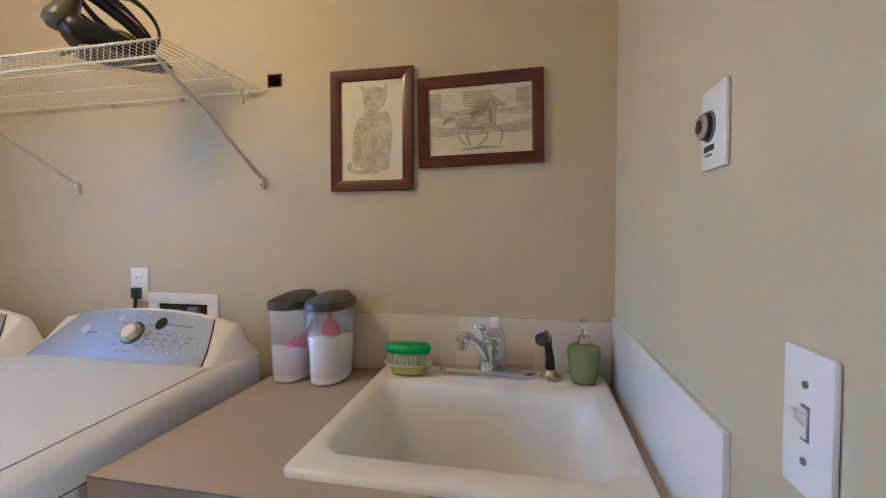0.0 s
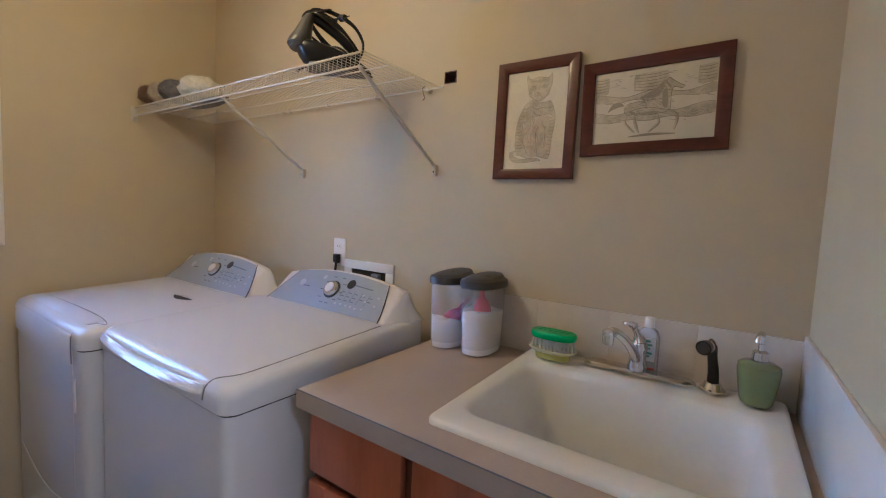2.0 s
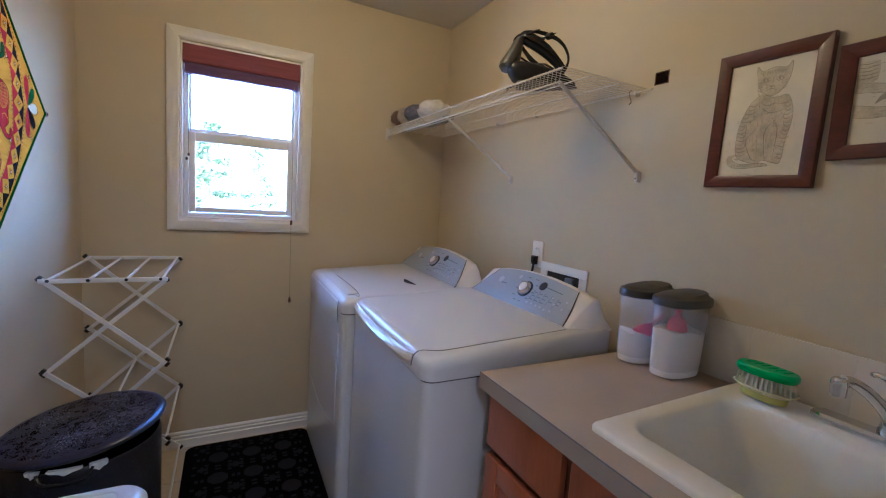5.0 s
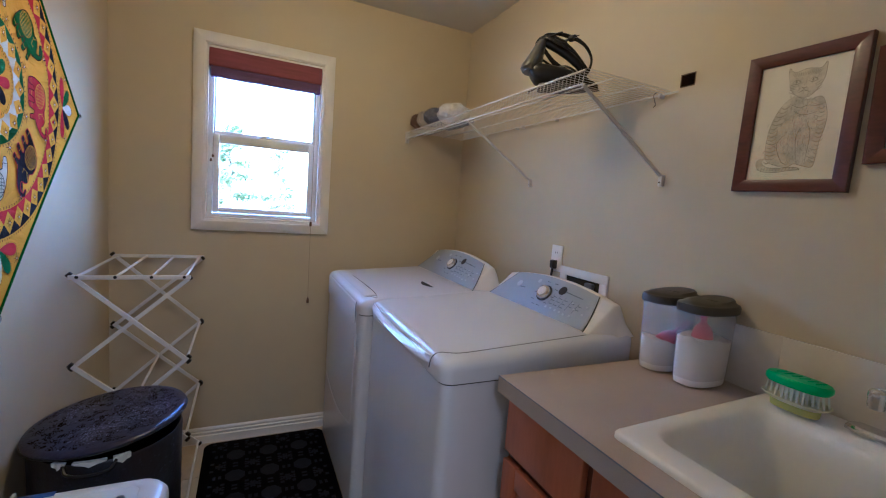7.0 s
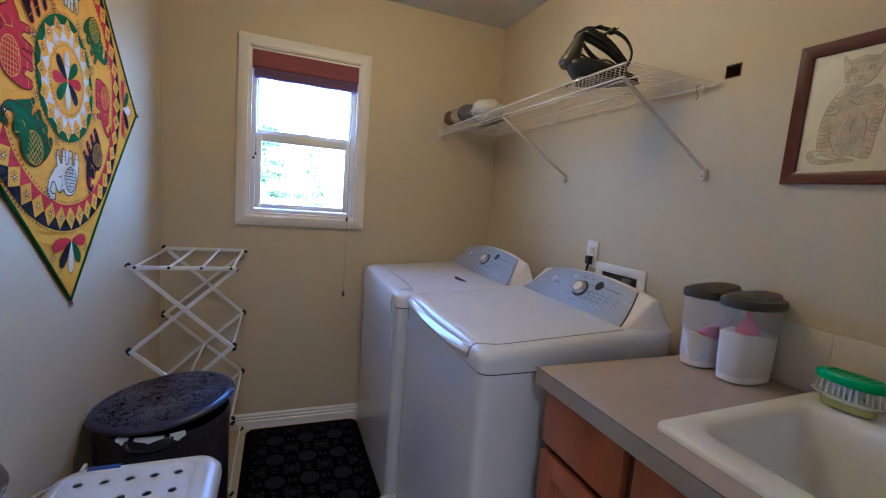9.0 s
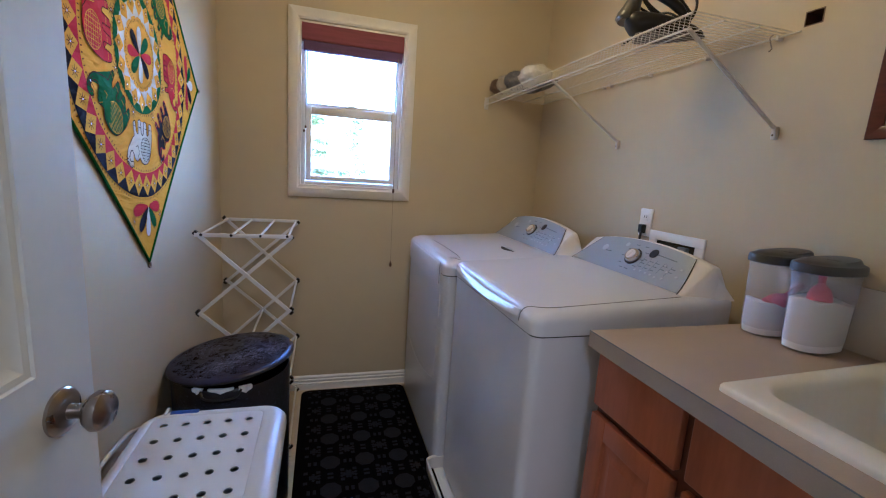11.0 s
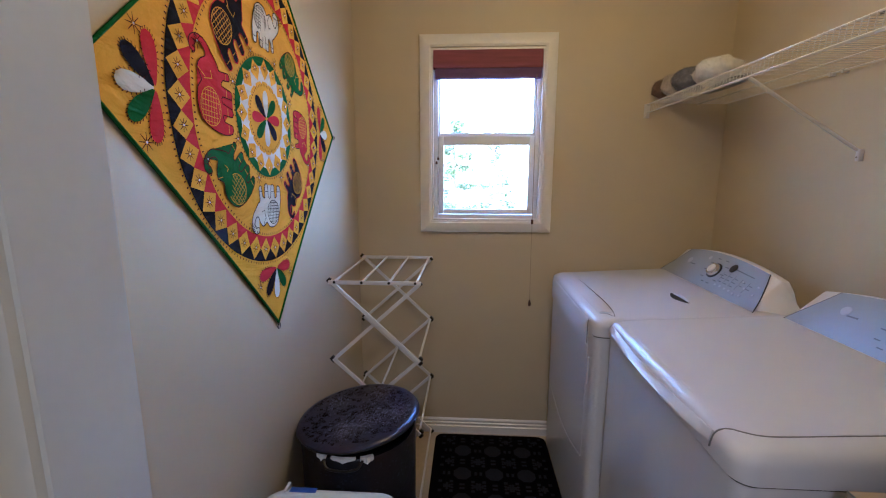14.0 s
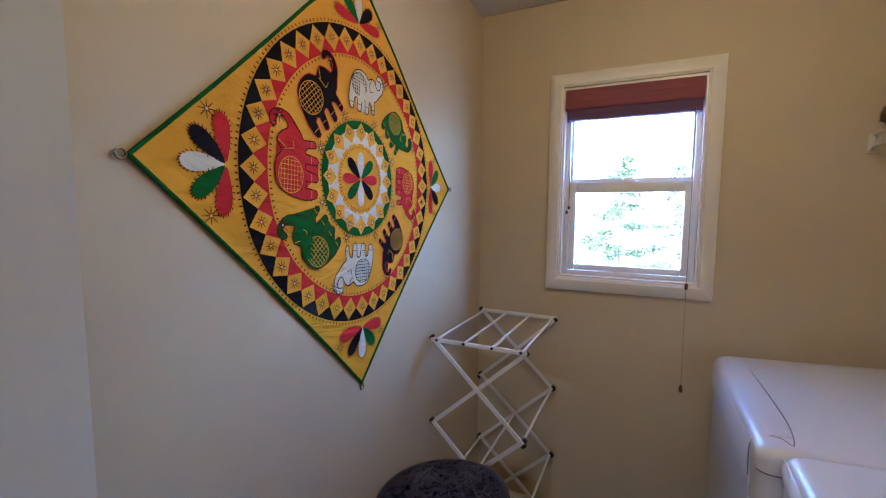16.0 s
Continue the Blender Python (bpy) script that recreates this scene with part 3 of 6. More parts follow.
        part("flap_seam", T(curve([(d0 - 0.004, yf + 0.060, top_z(yf + 0.06) + 0.0002), (d0 + 0.12, yf + 0.084, top_z(yf + 0.084) + 0.001), (d1 - 0.12, yf + 0.094, top_z(yf + 0.094) + 0.001), (d1 + 0.034, yf + 0.078, top_z(yf + 0.078) - 0.0002), (d1 + 0.008, yf + 0.060, top_z(yf + 0.06) - 0.0002), (d1 + 0.003, yf + 0.030, top_z(yf) - 0.0005),
                                   (d1 + 0.003, yf + 0.010, top_z(yf) - 0.009), (d1 + 0.003, yf - 0.0005, 0.915), (d1 + 0.003, yf - 0.0005, 0.84)], 6), 0.0014, 6), M_LIDGAP, a)
        bm = bmesh.new()
        out = [(x1 - 0.075, 0.832), (x0 + 0.04, 0.832), (x0 + 0.04, 0.40)] + [(x0 + 0.04 + (x1 - x0 - 0.115) * k / 12, 0.40 - 0.055 * math.sin(math.pi * k / 12)) for k in range(1, 13)]
        prism(bm, out, "y", yf + 0.0025, yf + 0.01)
        part("door", bm, M_ENAMEL, a, smooth=20)
        arc = [(x0 + 0.045 + (x1 - x0 - 0.125) * k / 16, yf - 0.002, 0.397 - 0.055 * math.sin(math.pi * k / 16)) for k in range(17)]
        part("door_lower_edge", T([(x, y + 0.004, z) for x, y, z in arc], 0.0017, 6), M_ENAMEL, a)
        part("hinge_slot", T([(x1 - 0.045, yf - 0.0, 0.80), (x1 - 0.045, yf - 0.0, 0.70)], 0.0025, 6), M_ENAMEL2, a)
        part("lint_slot", prism(bmesh.new(), [(x1 - 0.285 + 0.135 * k / 10, 1.192 - 0.022 * math.sin(math.pi * k / 10)) for k in range(11)] + [(x1 - 0.15, 1.198), (x1 - 0.285, 1.198)], "z", top_z(1.19) - 0.003, top_z(1.19) + 0.0012), M_DARKREC, a)
        part("lint_screen_handle", T(curve([(x1 - 0.275, 1.20, top_z(1.2)), (x1 - 0.215, 1.207, top_z(1.2) + 0.004), (x1 - 0.155, 1.20, top_z(1.2))], 6), 0.004, 6), M_ENAMEL, a)
    # console: white housing with rounded ends, arched over its length
    oy = yb - 1.530
    zb = top_z(1.375 + oy) - 0.004
    bm = bmesh.new()
    rows = []
    half = (x1 - x0) / 2
    for u in (-1, -0.985, -0.965, -0.94, -0.91, -0.88, -0.86, -0.7, -0.5, -0.25, 0, 0.25, 0.5, 0.7, 0.86, 0.88, 0.91, 0.94, 0.965, 0.985, 1):
        x = xc + u * half * 0.972
        e = max(0, (abs(u) - 0.86) / 0.14)
        drop = 0.045 * u * u + 0.026 * e ** 1.3
        yy = 0.085 * e ** 1.2
        zt2 = ZCON - drop
        xt = x - math.copysign(0.032 * e ** 1.5, u)
        rows.append([(q, oy + a, b) for q, a, b in ((x, 1.372 + yy, zb), (x, 1.376 + yy, zb + 0.004), (xt, 1.474 + yy * 0.22, zt2 - 0.002), (xt, 1.478 + yy * 0.2, zt2), (xt, 1.500, zt2 - 0.002), (xt, 1.516, zt2 - 0.03), (x, 1.528, zb))])
    rings(bm, rows)
    part("console", bm, M_ENAMEL2, a, smooth=45)

    # face panel on the console's slope
    def face(u, v, lift=0.0025):
        """u across -1..1, v up 0..1 on the sloping face."""
        x = xc + lean * (v - 0.9) + u * half * fw
        zt2 = ZCON - 0.045 * (u * fw) ** 2
        y = oy + 1.376 + (1.474 - 1.376) * v
        z = zb + 0.004 + (zt2 - 0.002 - zb - 0.004) * v
        nn = Vector((0, -0.115, 0.092)).normalized() * lift
        return Vector((x, y, z)) + nn
    bm = bmesh.new()
    grid = []
    for j in range(7):
        v = 0.01 + 0.98 * j / 6
        w = 1.0 - nar * v ** 1.2
        grid.append([bm.verts.new(face(w * (-1 + 2 * i / 16), v)) for i in range(17)])
    for j in range(6):
        for i in range(16):
            bm.faces.new((grid[j][i], grid[j][i + 1], grid[j + 1][i + 1], grid[j + 1][i]))
    panel = part("control_panel", bm, M_PANEL, a)
    for q in (-1, 1):
        part("panel_seam", T([face(q * (1.008 - nar * v ** 1.2), v, 0.0012) for v in (0.0, 0.2, 0.4, 0.6, 0.8, 1.0)], 0.0016, 6), M_LIDGAP if q < 0 else M_DARKREC, panel)
    # rotary dial
    def disc(name, u, v, r, h, material, parent, rows=None, label=""):
        c = face(u, v, 0.003)
        nn = Vector((0, -0.115, 0.092)).normalized()
        s = Vector((1, 0, 0))
        t = nn.cross(s)
        prof = rows or [(r, 0), (r, h * 0.8), (r * 0.85, h), (0.0005, h)]
        return part(name, rings(bmesh.new(), [[c + nn * hh + (s * math.cos(2 * math.pi * k / 20) + t * math.sin(2 * math.pi * k / 20)) * rr for k in range(20)] for rr, hh in prof]), material, parent, label)
    disc("dial_base", 0.05, 0.52, 0.034, 0.004, M_BLACKP, panel)
    disc("dial", 0.05, 0.52, 0.027, 0.022, M_CHROME, a, [(0.029, 0.003), (0.028, 0.012), (0.024, 0.017)] + [(0.0005, 0.0175)], "round chrome dial")
    c = face(0.05, 0.52, 0.020)
    disc("dial_cap", 0.05, 0.52, 0.018, 0.002, M_ENAMEL2, a, [(0.019, 0.0172), (0.0185, 0.0195), (0.0005, 0.0205)])
    part("dial_grip", T([c + Vector((-0.003, -0.009, -0.011)), c + Vector((0.003, 0.009, 0.011))], [0.0055, 0.0055], 8), M_ENAMEL2, a)
    disc("status_badge", 0.30, 0.74, 0.018, 0.001, M_BLACKP, panel)
    disc("small_light", -0.20, 0.80, 0.009, 0.001, M_BUTTON, panel)
    disc("oval_badge", -0.55, 0.60, 0.014, 0.002, M_BUTTON, panel)
    bm = bmesh.new()

    def bar(u0, u1, v0, v1):
        bm.faces.new([bm.verts.new(face(u, v, 0.0032)) for u, v in ((u0, v0), (u1, v0), (u1, v1), (u0, v1))])
    bar(0.34, 0.66, 0.73, 0.755)
    bar(-0.50, -0.38, 0.50, 0.53)
    random.seed(7)
    for k in range(10):
        an = math.pi * (0.15 + 1.7 * k / 9) + math.pi / 2
        uu, vv = 0.05 + 0.17 * math.cos(an), 0.52 + 0.36 * math.sin(an)
        bar(uu - 0.03, uu + 0.03, vv - 0.01, vv + 0.012)
    for u in (0.24, 0.34, 0.44, 0.56, 0.68):
        for q in range(3 if u < 0.5 else 2):
            bar(u, u + 0.055, 0.52 - 0.10 * q, 0.54 - 0.10 * q)
        bar(u - 0.012, u - 0.006, 0.30, 0.60)
    part("printed_marking", bm, M_GREYPRINT, panel, smooth=0, kind="stuff")
    for u, v in ((0.24, 0.22), (0.33, 0.23), (0.42, 0.22), (0.58, 0.20), (0.58, 0.55), (0.68, 0.22), (0.66, 0.42), (0.80, 0.60), (0.82, 0.38), (0.50, 0.22)):
        pts = ((u - 0.013, v - 0.022), (u + 0.013, v - 0.022), (u + 0.013, v + 0.022), (u - 0.013, v + 0.022))
        part("button", rings(bmesh.new(), [[face(p, q, 0.002) for p, q in pts], [face(p, q, 0.0042) for p, q in pts]]), M_BUTTON, panel, smooth=0)
    # feet
    for x in (x0 + 0.05, x1 - 0.05):
        for y in (yf + 0.05, yb - 0.05):
            part("foot", L([(0, 0), (0.02, 0), (0.02, 0.012), (0.01, 0.016), (0.01, 0.032), (0, 0.032)], (x, y, 0), 10), M_BLACKP, a)
    return a


WASHER = (-0.885, -0.193, 0.862, 1.530)
DRYER = (-1.622, -0.893, 0.822, 1.490)
appliance("washing_machine", *WASHER, "white top-loading washing machine with sloped grey-blue control console", "washing machine")
appliance("tumble_dryer", *DRYER, "white front-loading tumble dryer with a sloped grey-blue control console", "dryer", 0.92, 0.0, 0.24)


def build_pan():
    p = thing("drip_pan", (-0.54, 1.2, 0), "shallow white plastic drip pan under the washing machine", "tray")
    x0, x1, y0, y1 = -0.900, -0.170, 0.797, 1.56
    rows = [rrect(x0, x1, y0, y1, 0.03, 0.0), rrect(x0 - 0.006, x1 + 0.006, y0 - 0.006, y1 + 0.006, 0.035, 0.058), rrect(x0 - 0.002, x1 + 0.002, y0 - 0.002, y1 + 0.002, 0.032, 0.062), rrect(x0 + 0.006, x1 - 0.006, y0 + 0.006, y1 - 0.006, 0.028, 0.056), rrect(x0 + 0.010, x1 - 0.010, y0 + 0.010, y1 - 0.010, 0.02, 0.004)]
    part("tray", rings(bmesh.new(), rows), M_ENAMEL2, p)


# ---- cabinet, worktop, sink ----
def front_panel(name, x0, x1, z0, z1, parent, raised=False):
    y1, y0 = 1.050, 1.030
    bm = bmesh.new()
    if not raised:
        box(bm, x0, x1, y0, y1, z0, z1, 0.004, 3)
        return part(name, bm, M_WOOD, parent)
    s = 0.055
    d = part(name, B(x0 + s, x1 - s, y0 + 0.010, y1, z0 + s, z1 - s), M_WOOD, parent)
    part("stile", B(x0, x0 + s, y0, y1, z0, z1, 0.003), M_WOOD, d)
    part("stile", B(x1 - s, x1, y0, y1, z0, z1, 0.003), M_WOOD, d)
    part("rail", B(x0 + s, x1 - s, y0 + 0.0005, y1, z0, z0 + s, 0.003), M_WOOD, d)
    part("rail", B(x0 + s, x1 - s, y0 + 0.0005, y1, z1 - s, z1, 0.003), M_WOOD, d)
    bm = bmesh.new()
    rings(bm, [[(a, y, b) for a, b in ((x0 + s + i, z0 + s + i), (x1 - s - i, z0 + s + i), (x1 - s - i, z1 - s - i), (x0 + s + i, z1 - s - i))] for i, y in ((0.006, y0 + 0.010), (0.012, y0 + 0.009), (0.034, y0 + 0.003), (0.034, y0 + 0.0025))])
    part("raised_panel", bm, M_WOOD, d, smooth=20)
    return d


def build_cabinet():
    c = thing("base_cabinet", (0.305, 1.33, 0), "honey-brown maple base cabinet with drawer fronts and raised-panel doors", "cabinet")
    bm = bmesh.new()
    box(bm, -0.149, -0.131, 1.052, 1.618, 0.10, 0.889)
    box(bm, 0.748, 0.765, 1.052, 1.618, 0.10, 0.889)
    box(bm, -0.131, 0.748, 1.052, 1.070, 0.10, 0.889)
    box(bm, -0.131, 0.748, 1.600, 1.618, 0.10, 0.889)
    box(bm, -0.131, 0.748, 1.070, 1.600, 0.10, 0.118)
    # carcass and toe kick carry the gap shade in their darker wood colour
    part("carcass", bm, M_WOODSHADE, c, smooth=0)
    part("toe_kick", B(-0.149, 0.765, 1.12, 1.60, 0.0, 0.099), M_WOODSHADE, c, smooth=0)
    front_panel("drawer_front", -0.143, 0.126, 0.735, 0.874, c)
    front_panel("false_drawer_front", 0.152, 0.612, 0.735, 0.876, c)
    front_panel("drawer_front", 0.636, 0.752, 0.735, 0.876, c)
    front_panel("door", -0.143, 0.126, 0.13, 0.712, c, True)
    front_panel("door", 0.152, 0.376, 0.13, 0.712, c, True)
    front_panel("door", 0.388, 0.612, 0.13, 0.712, c, True)
    front_panel("door", 0.636, 0.752, 0.13, 0.712, c)


build_cabinet()
SX0, SX1, SY0, SY1 = 0.155, 0.742, 1.063, 1.600


def build_worktop():
    w = thing("worktop", (0.3, 1.3, 0.89), "grey-brown speckled laminate worktop with a sink cut-out", "worktop")
    x0, x1, y0, y1, z0, z1 = -0.155, 0.766, 1.003, 1.619, 0.8905, 0.932
    a0, a1, b0, b1 = SX0 + 0.018, SX1 - 0.018, SY0 + 0.018, SY1 - 0.018
    bm = bmesh.new()
    o = [(x0, y0 + 0.001), (x1, y0 + 0.001), (x1, y1), (x0, y1)]
    q = [(a0, b0), (a1, b0), (a1, b1), (a0, b1)]
    rings(bm, [[(x, y, z0 + 0.001) for x, y in o], [(x, y, z1) for x, y in o], [(x, y, z1) for x, y in q], [(x, y, z0 + 0.001) for x, y in q]], loop=True)
    part("top_surface", bm, M_COUNTER, w, smooth=0)
    part("front_edge", B(x0 + 0.0, x1, y0 - 0.001, y0 + 0.0009, z0, z1 - 0.0006), M_COUNTERE, w, smooth=0)
    part("end_edge", B(x0 - 0.001, x0 - 0.0001, y0 - 0.001, y1, z0, z1 - 0.0006), M_COUNTERE, w, smooth=0)
    part("edge_line", B(x0 - 0.0012, x1, y0 - 0.0014, y0 + 0.0, z1 - 0.0018, z1 + 0.0004), M_GREYPRINT, w, smooth=0)


build_worktop()


def build_sink():
    s = thing("utility_sink", (0.45, 1.3, 0.932), "deep cream-white drop-in utility sink with a wide rim", "sink")
    i0, i1, j0, j1 = 0.192, 0.695, 1.134, 1.490

    def rise(y):
        return 0.014 * max(0, min(1, (y - 1.40) / 0.16))
    bm = bmesh.new()
    rows = [rrect(SX0, SX1, SY0, SY1, 0.018, 0.9322, 6)]
    rows.append([(x, y, 0.940 + rise(y)) for x, y, _ in rrect(SX0, SX1, SY0, SY1, 0.018, 0, 6)])
    rows.append([(x, y, 0.9445 + rise(y)) for x, y, _ in rrect(SX0 + 0.003, SX1 - 0.003, SY0 + 0.003, SY1 - 0.003, 0.016, 0, 6)])
    rows.append([(x, y, 0.946 + rise(y)) for x, y, _ in rrect(SX0 + 0.009, SX1 - 0.009, SY0 + 0.009, SY1 - 0.009, 0.014, 0, 6)])
    rows.append([(x, y, 0.9455 + rise(y) * 0.55) for x, y, _ in rrect(i0 - 0.010, i1 + 0.010, j0 - 0.010, j1 + 0.012, 0.050, 0, 6)])
    rows.append([(x, y, 0.9405 + rise(y) * 0.5) for x, y, _ in rrect(i0 - 0.002, i1 + 0.002, j0 - 0.002, j1 + 0.003, 0.048, 0, 6)])
    for ins, z in ((0.003, 0.930), (0.012, 0.86), (0.024, 0.74), (0.034, 0.685), (0.050, 0.664), (0.075, 0.656)):
        rows.append(rrect(i0 + ins, i1 - ins, j0 + ins, j1 - ins * 1.2, 0.046, z, 6))
    rings(bm, rows, False, True)
    part("basin", bm, M_SINK, s, smooth=50)
    part("drain", L([(0.0, 0.0), (0.038, 0.0), (0.042, 0.003), (0.042, 0.0), (0.0, -0.001)], (0.46, 1.31, 0.6568), 20), M_CHROME, s)


build_sink()
ZD = 0.9602


def build_faucet():
    f = thing("kitchen_faucet", (0.443, 1.563, ZD), "chrome single-lever faucet on a flat plate behind the sink", "faucet")
    bm = bmesh.new()
    ol = [(0.318, 1.548), (0.335, 1.538), (0.551, 1.538), (0.568, 1.548), (0.571, 1.568), (0.560, 1.588), (0.326, 1.588), (0.315, 1.568)]
    rows = [[(x, y, ZD) for x, y in ol], [(x, y, ZD + 0.006) for x, y in ol], [(0.443 + (x - 0.443) * 0.96, 1.563 + (y - 1.563) * 0.8, ZD + 0.011) for x, y in ol]]
    part("deck_plate", rings(bm, rows), M_CHROME, f)
    part("body", L([(0, 0.010), (0.023, 0.010), (0.0235, 0.02), (0.020, 0.03), (0.0195, 0.06), (0.0225, 0.066), (0.020, 0.080), (0, 0.084)], (0.443, 1.563, ZD), 24), M_CHROME, f)
    pts = curve([(0.443, 1.560, ZD + 0.030), (0.436, 1.530, ZD + 0.062), (0.424, 1.488, ZD + 0.097), (0.410, 1.448, ZD + 0.121), (0.402, 1.425, ZD + 0.126)], 5)
    part("spout", T(pts, [0.0125 - 0.0030 * k / (len(pts) - 1) for k in range(len(pts))], 14), M_CHROME, f)
    part("aerator", L([(0, -0.022), (0.0115, -0.022), (0.0125, -0.018), (0.0125, -0.004), (0.0135, -0.002), (0.0135, 0.008), (0.010, 0.012), (0, 0.013)], (0.400, 1.419, ZD + 0.119), 20), M_CHROME, f)
    pts = curve([(0.444, 1.566, ZD + 0.074), (0.440, 1.560, ZD + 0.096), (0.432, 1.548, ZD + 0.118), (0.427, 1.540, ZD + 0.126)], 5)
    lv = T(pts, [0.017, 0.0165, 0.016, 0.014, 0.012, 0.0105, 0.009, 0.0085, 0.008, 0.008, 0.008, 0.0085, 0.009, 0.009, 0.009, 0.008], 12)
    part("lever", lv, M_CHROME, f)
    bm = bmesh.new()
    rings(bm, [rrect(0.411, 0.443, 1.505, 1.552, 0.012, ZD + 0.121 + q * 1.0, 4) if i in (0, 3) else rrect(0.409, 0.445, 1.503, 1.554, 0.014, ZD + 0.121 + q, 4) for i, q in enumerate((0.0, 0.002, 0.006, 0.009))])
    for v in bm.verts:
        v.co.z += (1.552 - v.co.y) * 0.15
    part("lever_paddle", bm, M_CHROME, f)


build_faucet()


def build_sprayer():
    s = thing("side_sprayer", (0.610, 1.575, ZD), "black pull-out side sprayer in a chrome holder", "sprayer")
    part("holder", L([(0, 0), (0.027, 0), (0.027, 0.004), (0.020, 0.009), (0.017, 0.018), (0.014, 0.020), (0, 0.020)], (0.610, 1.575, ZD), 20), M_CHROME, s)
    part("handle", T(curve([(0.610, 1.575, ZD + 0.018), (0.609, 1.574, ZD + 0.045), (0.605, 1.570, ZD + 0.075), (0.602, 1.563, ZD + 0.098), (0.598, 1.553, ZD + 0.107)], 4), [0.0125, 0.0125, 0.0122, 0.0118, 0.0115, 0.0112, 0.0108, 0.0105, 0.0102, 0.0104, 0.0108, 0.0114, 0.012, 0.0125, 0.013, 0.013, 0.012], 12), M_BLACKP, s)
    part("spray_collar", T([(0.598, 1.550, ZD + 0.107), (0.592, 1.540, ZD + 0.107)], [0.0125, 0.0150], 16), M_CHROME, s)
    part("spray_head", T([(0.592, 1.5398, ZD + 0.107), (0.587, 1.525, ZD + 0.106)], [0.0150, 0.0165], 16), M_BLACKP, s)
    part("thumb_lever", T([(0.606, 1.577, ZD + 0.092), (0.603, 1.572, ZD + 0.112), (0.599, 1.560, ZD + 0.119)], [0.004, 0.005, 0.004], 8), M_BLACKP, s)
    part("spray_face", T([(0.587, 1.5248, ZD + 0.106), (0.5865, 1.5225, ZD + 0.106)], 0.0125, 16), M_LID, s)
    s.location += Vector((-0.006, -0.012, 0))


build_sprayer()


def build_soap():
    s = thing("soap_dispenser", (0.684, 1.546, ZD), "green glazed ceramic soap dispenser with a chrome pump", "soap dispenser")
    c = (0.684, 1.546, ZD)
    part("bottle", L([(0, 0), (0.028, 0), (0.031, 0.006), (0.037, 0.045), (0.040, 0.072), (0.039, 0.084), (0.030, 0.090), (0.012, 0.092), (0, 0.092)], c, 28), M_SOAP, s)
    part("collar", L([(0, 0.092), (0.015, 0.092), (0.0155, 0.096), (0.015, 0.112), (0.011, 0.115), (0, 0.116)], c, 20), M_CHROME, s)
    part("pump_stem", L([(0, 0.115), (0.006, 0.115), (0.006, 0.13), (0.0045, 0.131), (0.0045, 0.148), (0, 0.148)], c, 12), M_CHROME, s)
    part("nozzle", T(curve([(c[0], c[1] + 0.006, ZD + 0.149), (c[0] - 0.004, c[1] - 0.014, ZD + 0.151), (c[0] - 0.008, c[1] - 0.030, ZD + 0.148), (c[0] - 0.009, c[1] - 0.034, ZD + 0.138)], 4), [0.007] * 3 + [0.0055] * 10, 10), M_CHROME, s)


build_soap()


def build_bottle():
    s = thing("soap_bottle", (0.485, 1.585, ZD), "small clear plastic bottle with a white cap and green label", "bottle")
    c = (0.459, 1.5975, ZD)

    def sq(hx, hy, z, r=0.006):
        return rrect(c[0] - hx, c[0] + hx, c[1] - hy, c[1] + hy, r, ZD + z, 4)
    part("bottle_body", rings(bmesh.new(), [sq(0.024, 0.011, 0), sq(0.026, 0.012, 0.004), sq(0.026, 0.012, 0.088), sq(0.021, 0.011, 0.104), sq(0.010, 0.009, 0.114)]), M_BOTTLE, s)
    part("label_panel", B(c[0] - 0.019, c[0] + 0.019, c[1] - 0.0135, c[1] - 0.0122, ZD + 0.03, ZD + 0.088), M_WHITEPRINT, s)
    for i, z in enumerate((0.078, 0.069, 0.060, 0.048, 0.040)):
        part("label_bar", B(c[0] - 0.013, c[0] + (0.012 if i % 2 else 0.007), c[1] - 0.0144, c[1] - 0.0137, ZD + z, ZD + z + 0.005), M_LABELG, s, smooth=0)
    part("lower_strip", B(c[0] - 0.020, c[0] + 0.020, c[1] - 0.0135, c[1] - 0.0122, ZD + 0.004, ZD + 0.014), M_REDS, s)
    part("cap", L([(0, 0.112), (0.0115, 0.112), (0.012, 0.116), (0.011, 0.138), (0.010, 0.140), (0, 0.140)], c, 18, sy=0.75), M_SWITCH, s)


build_bottle()


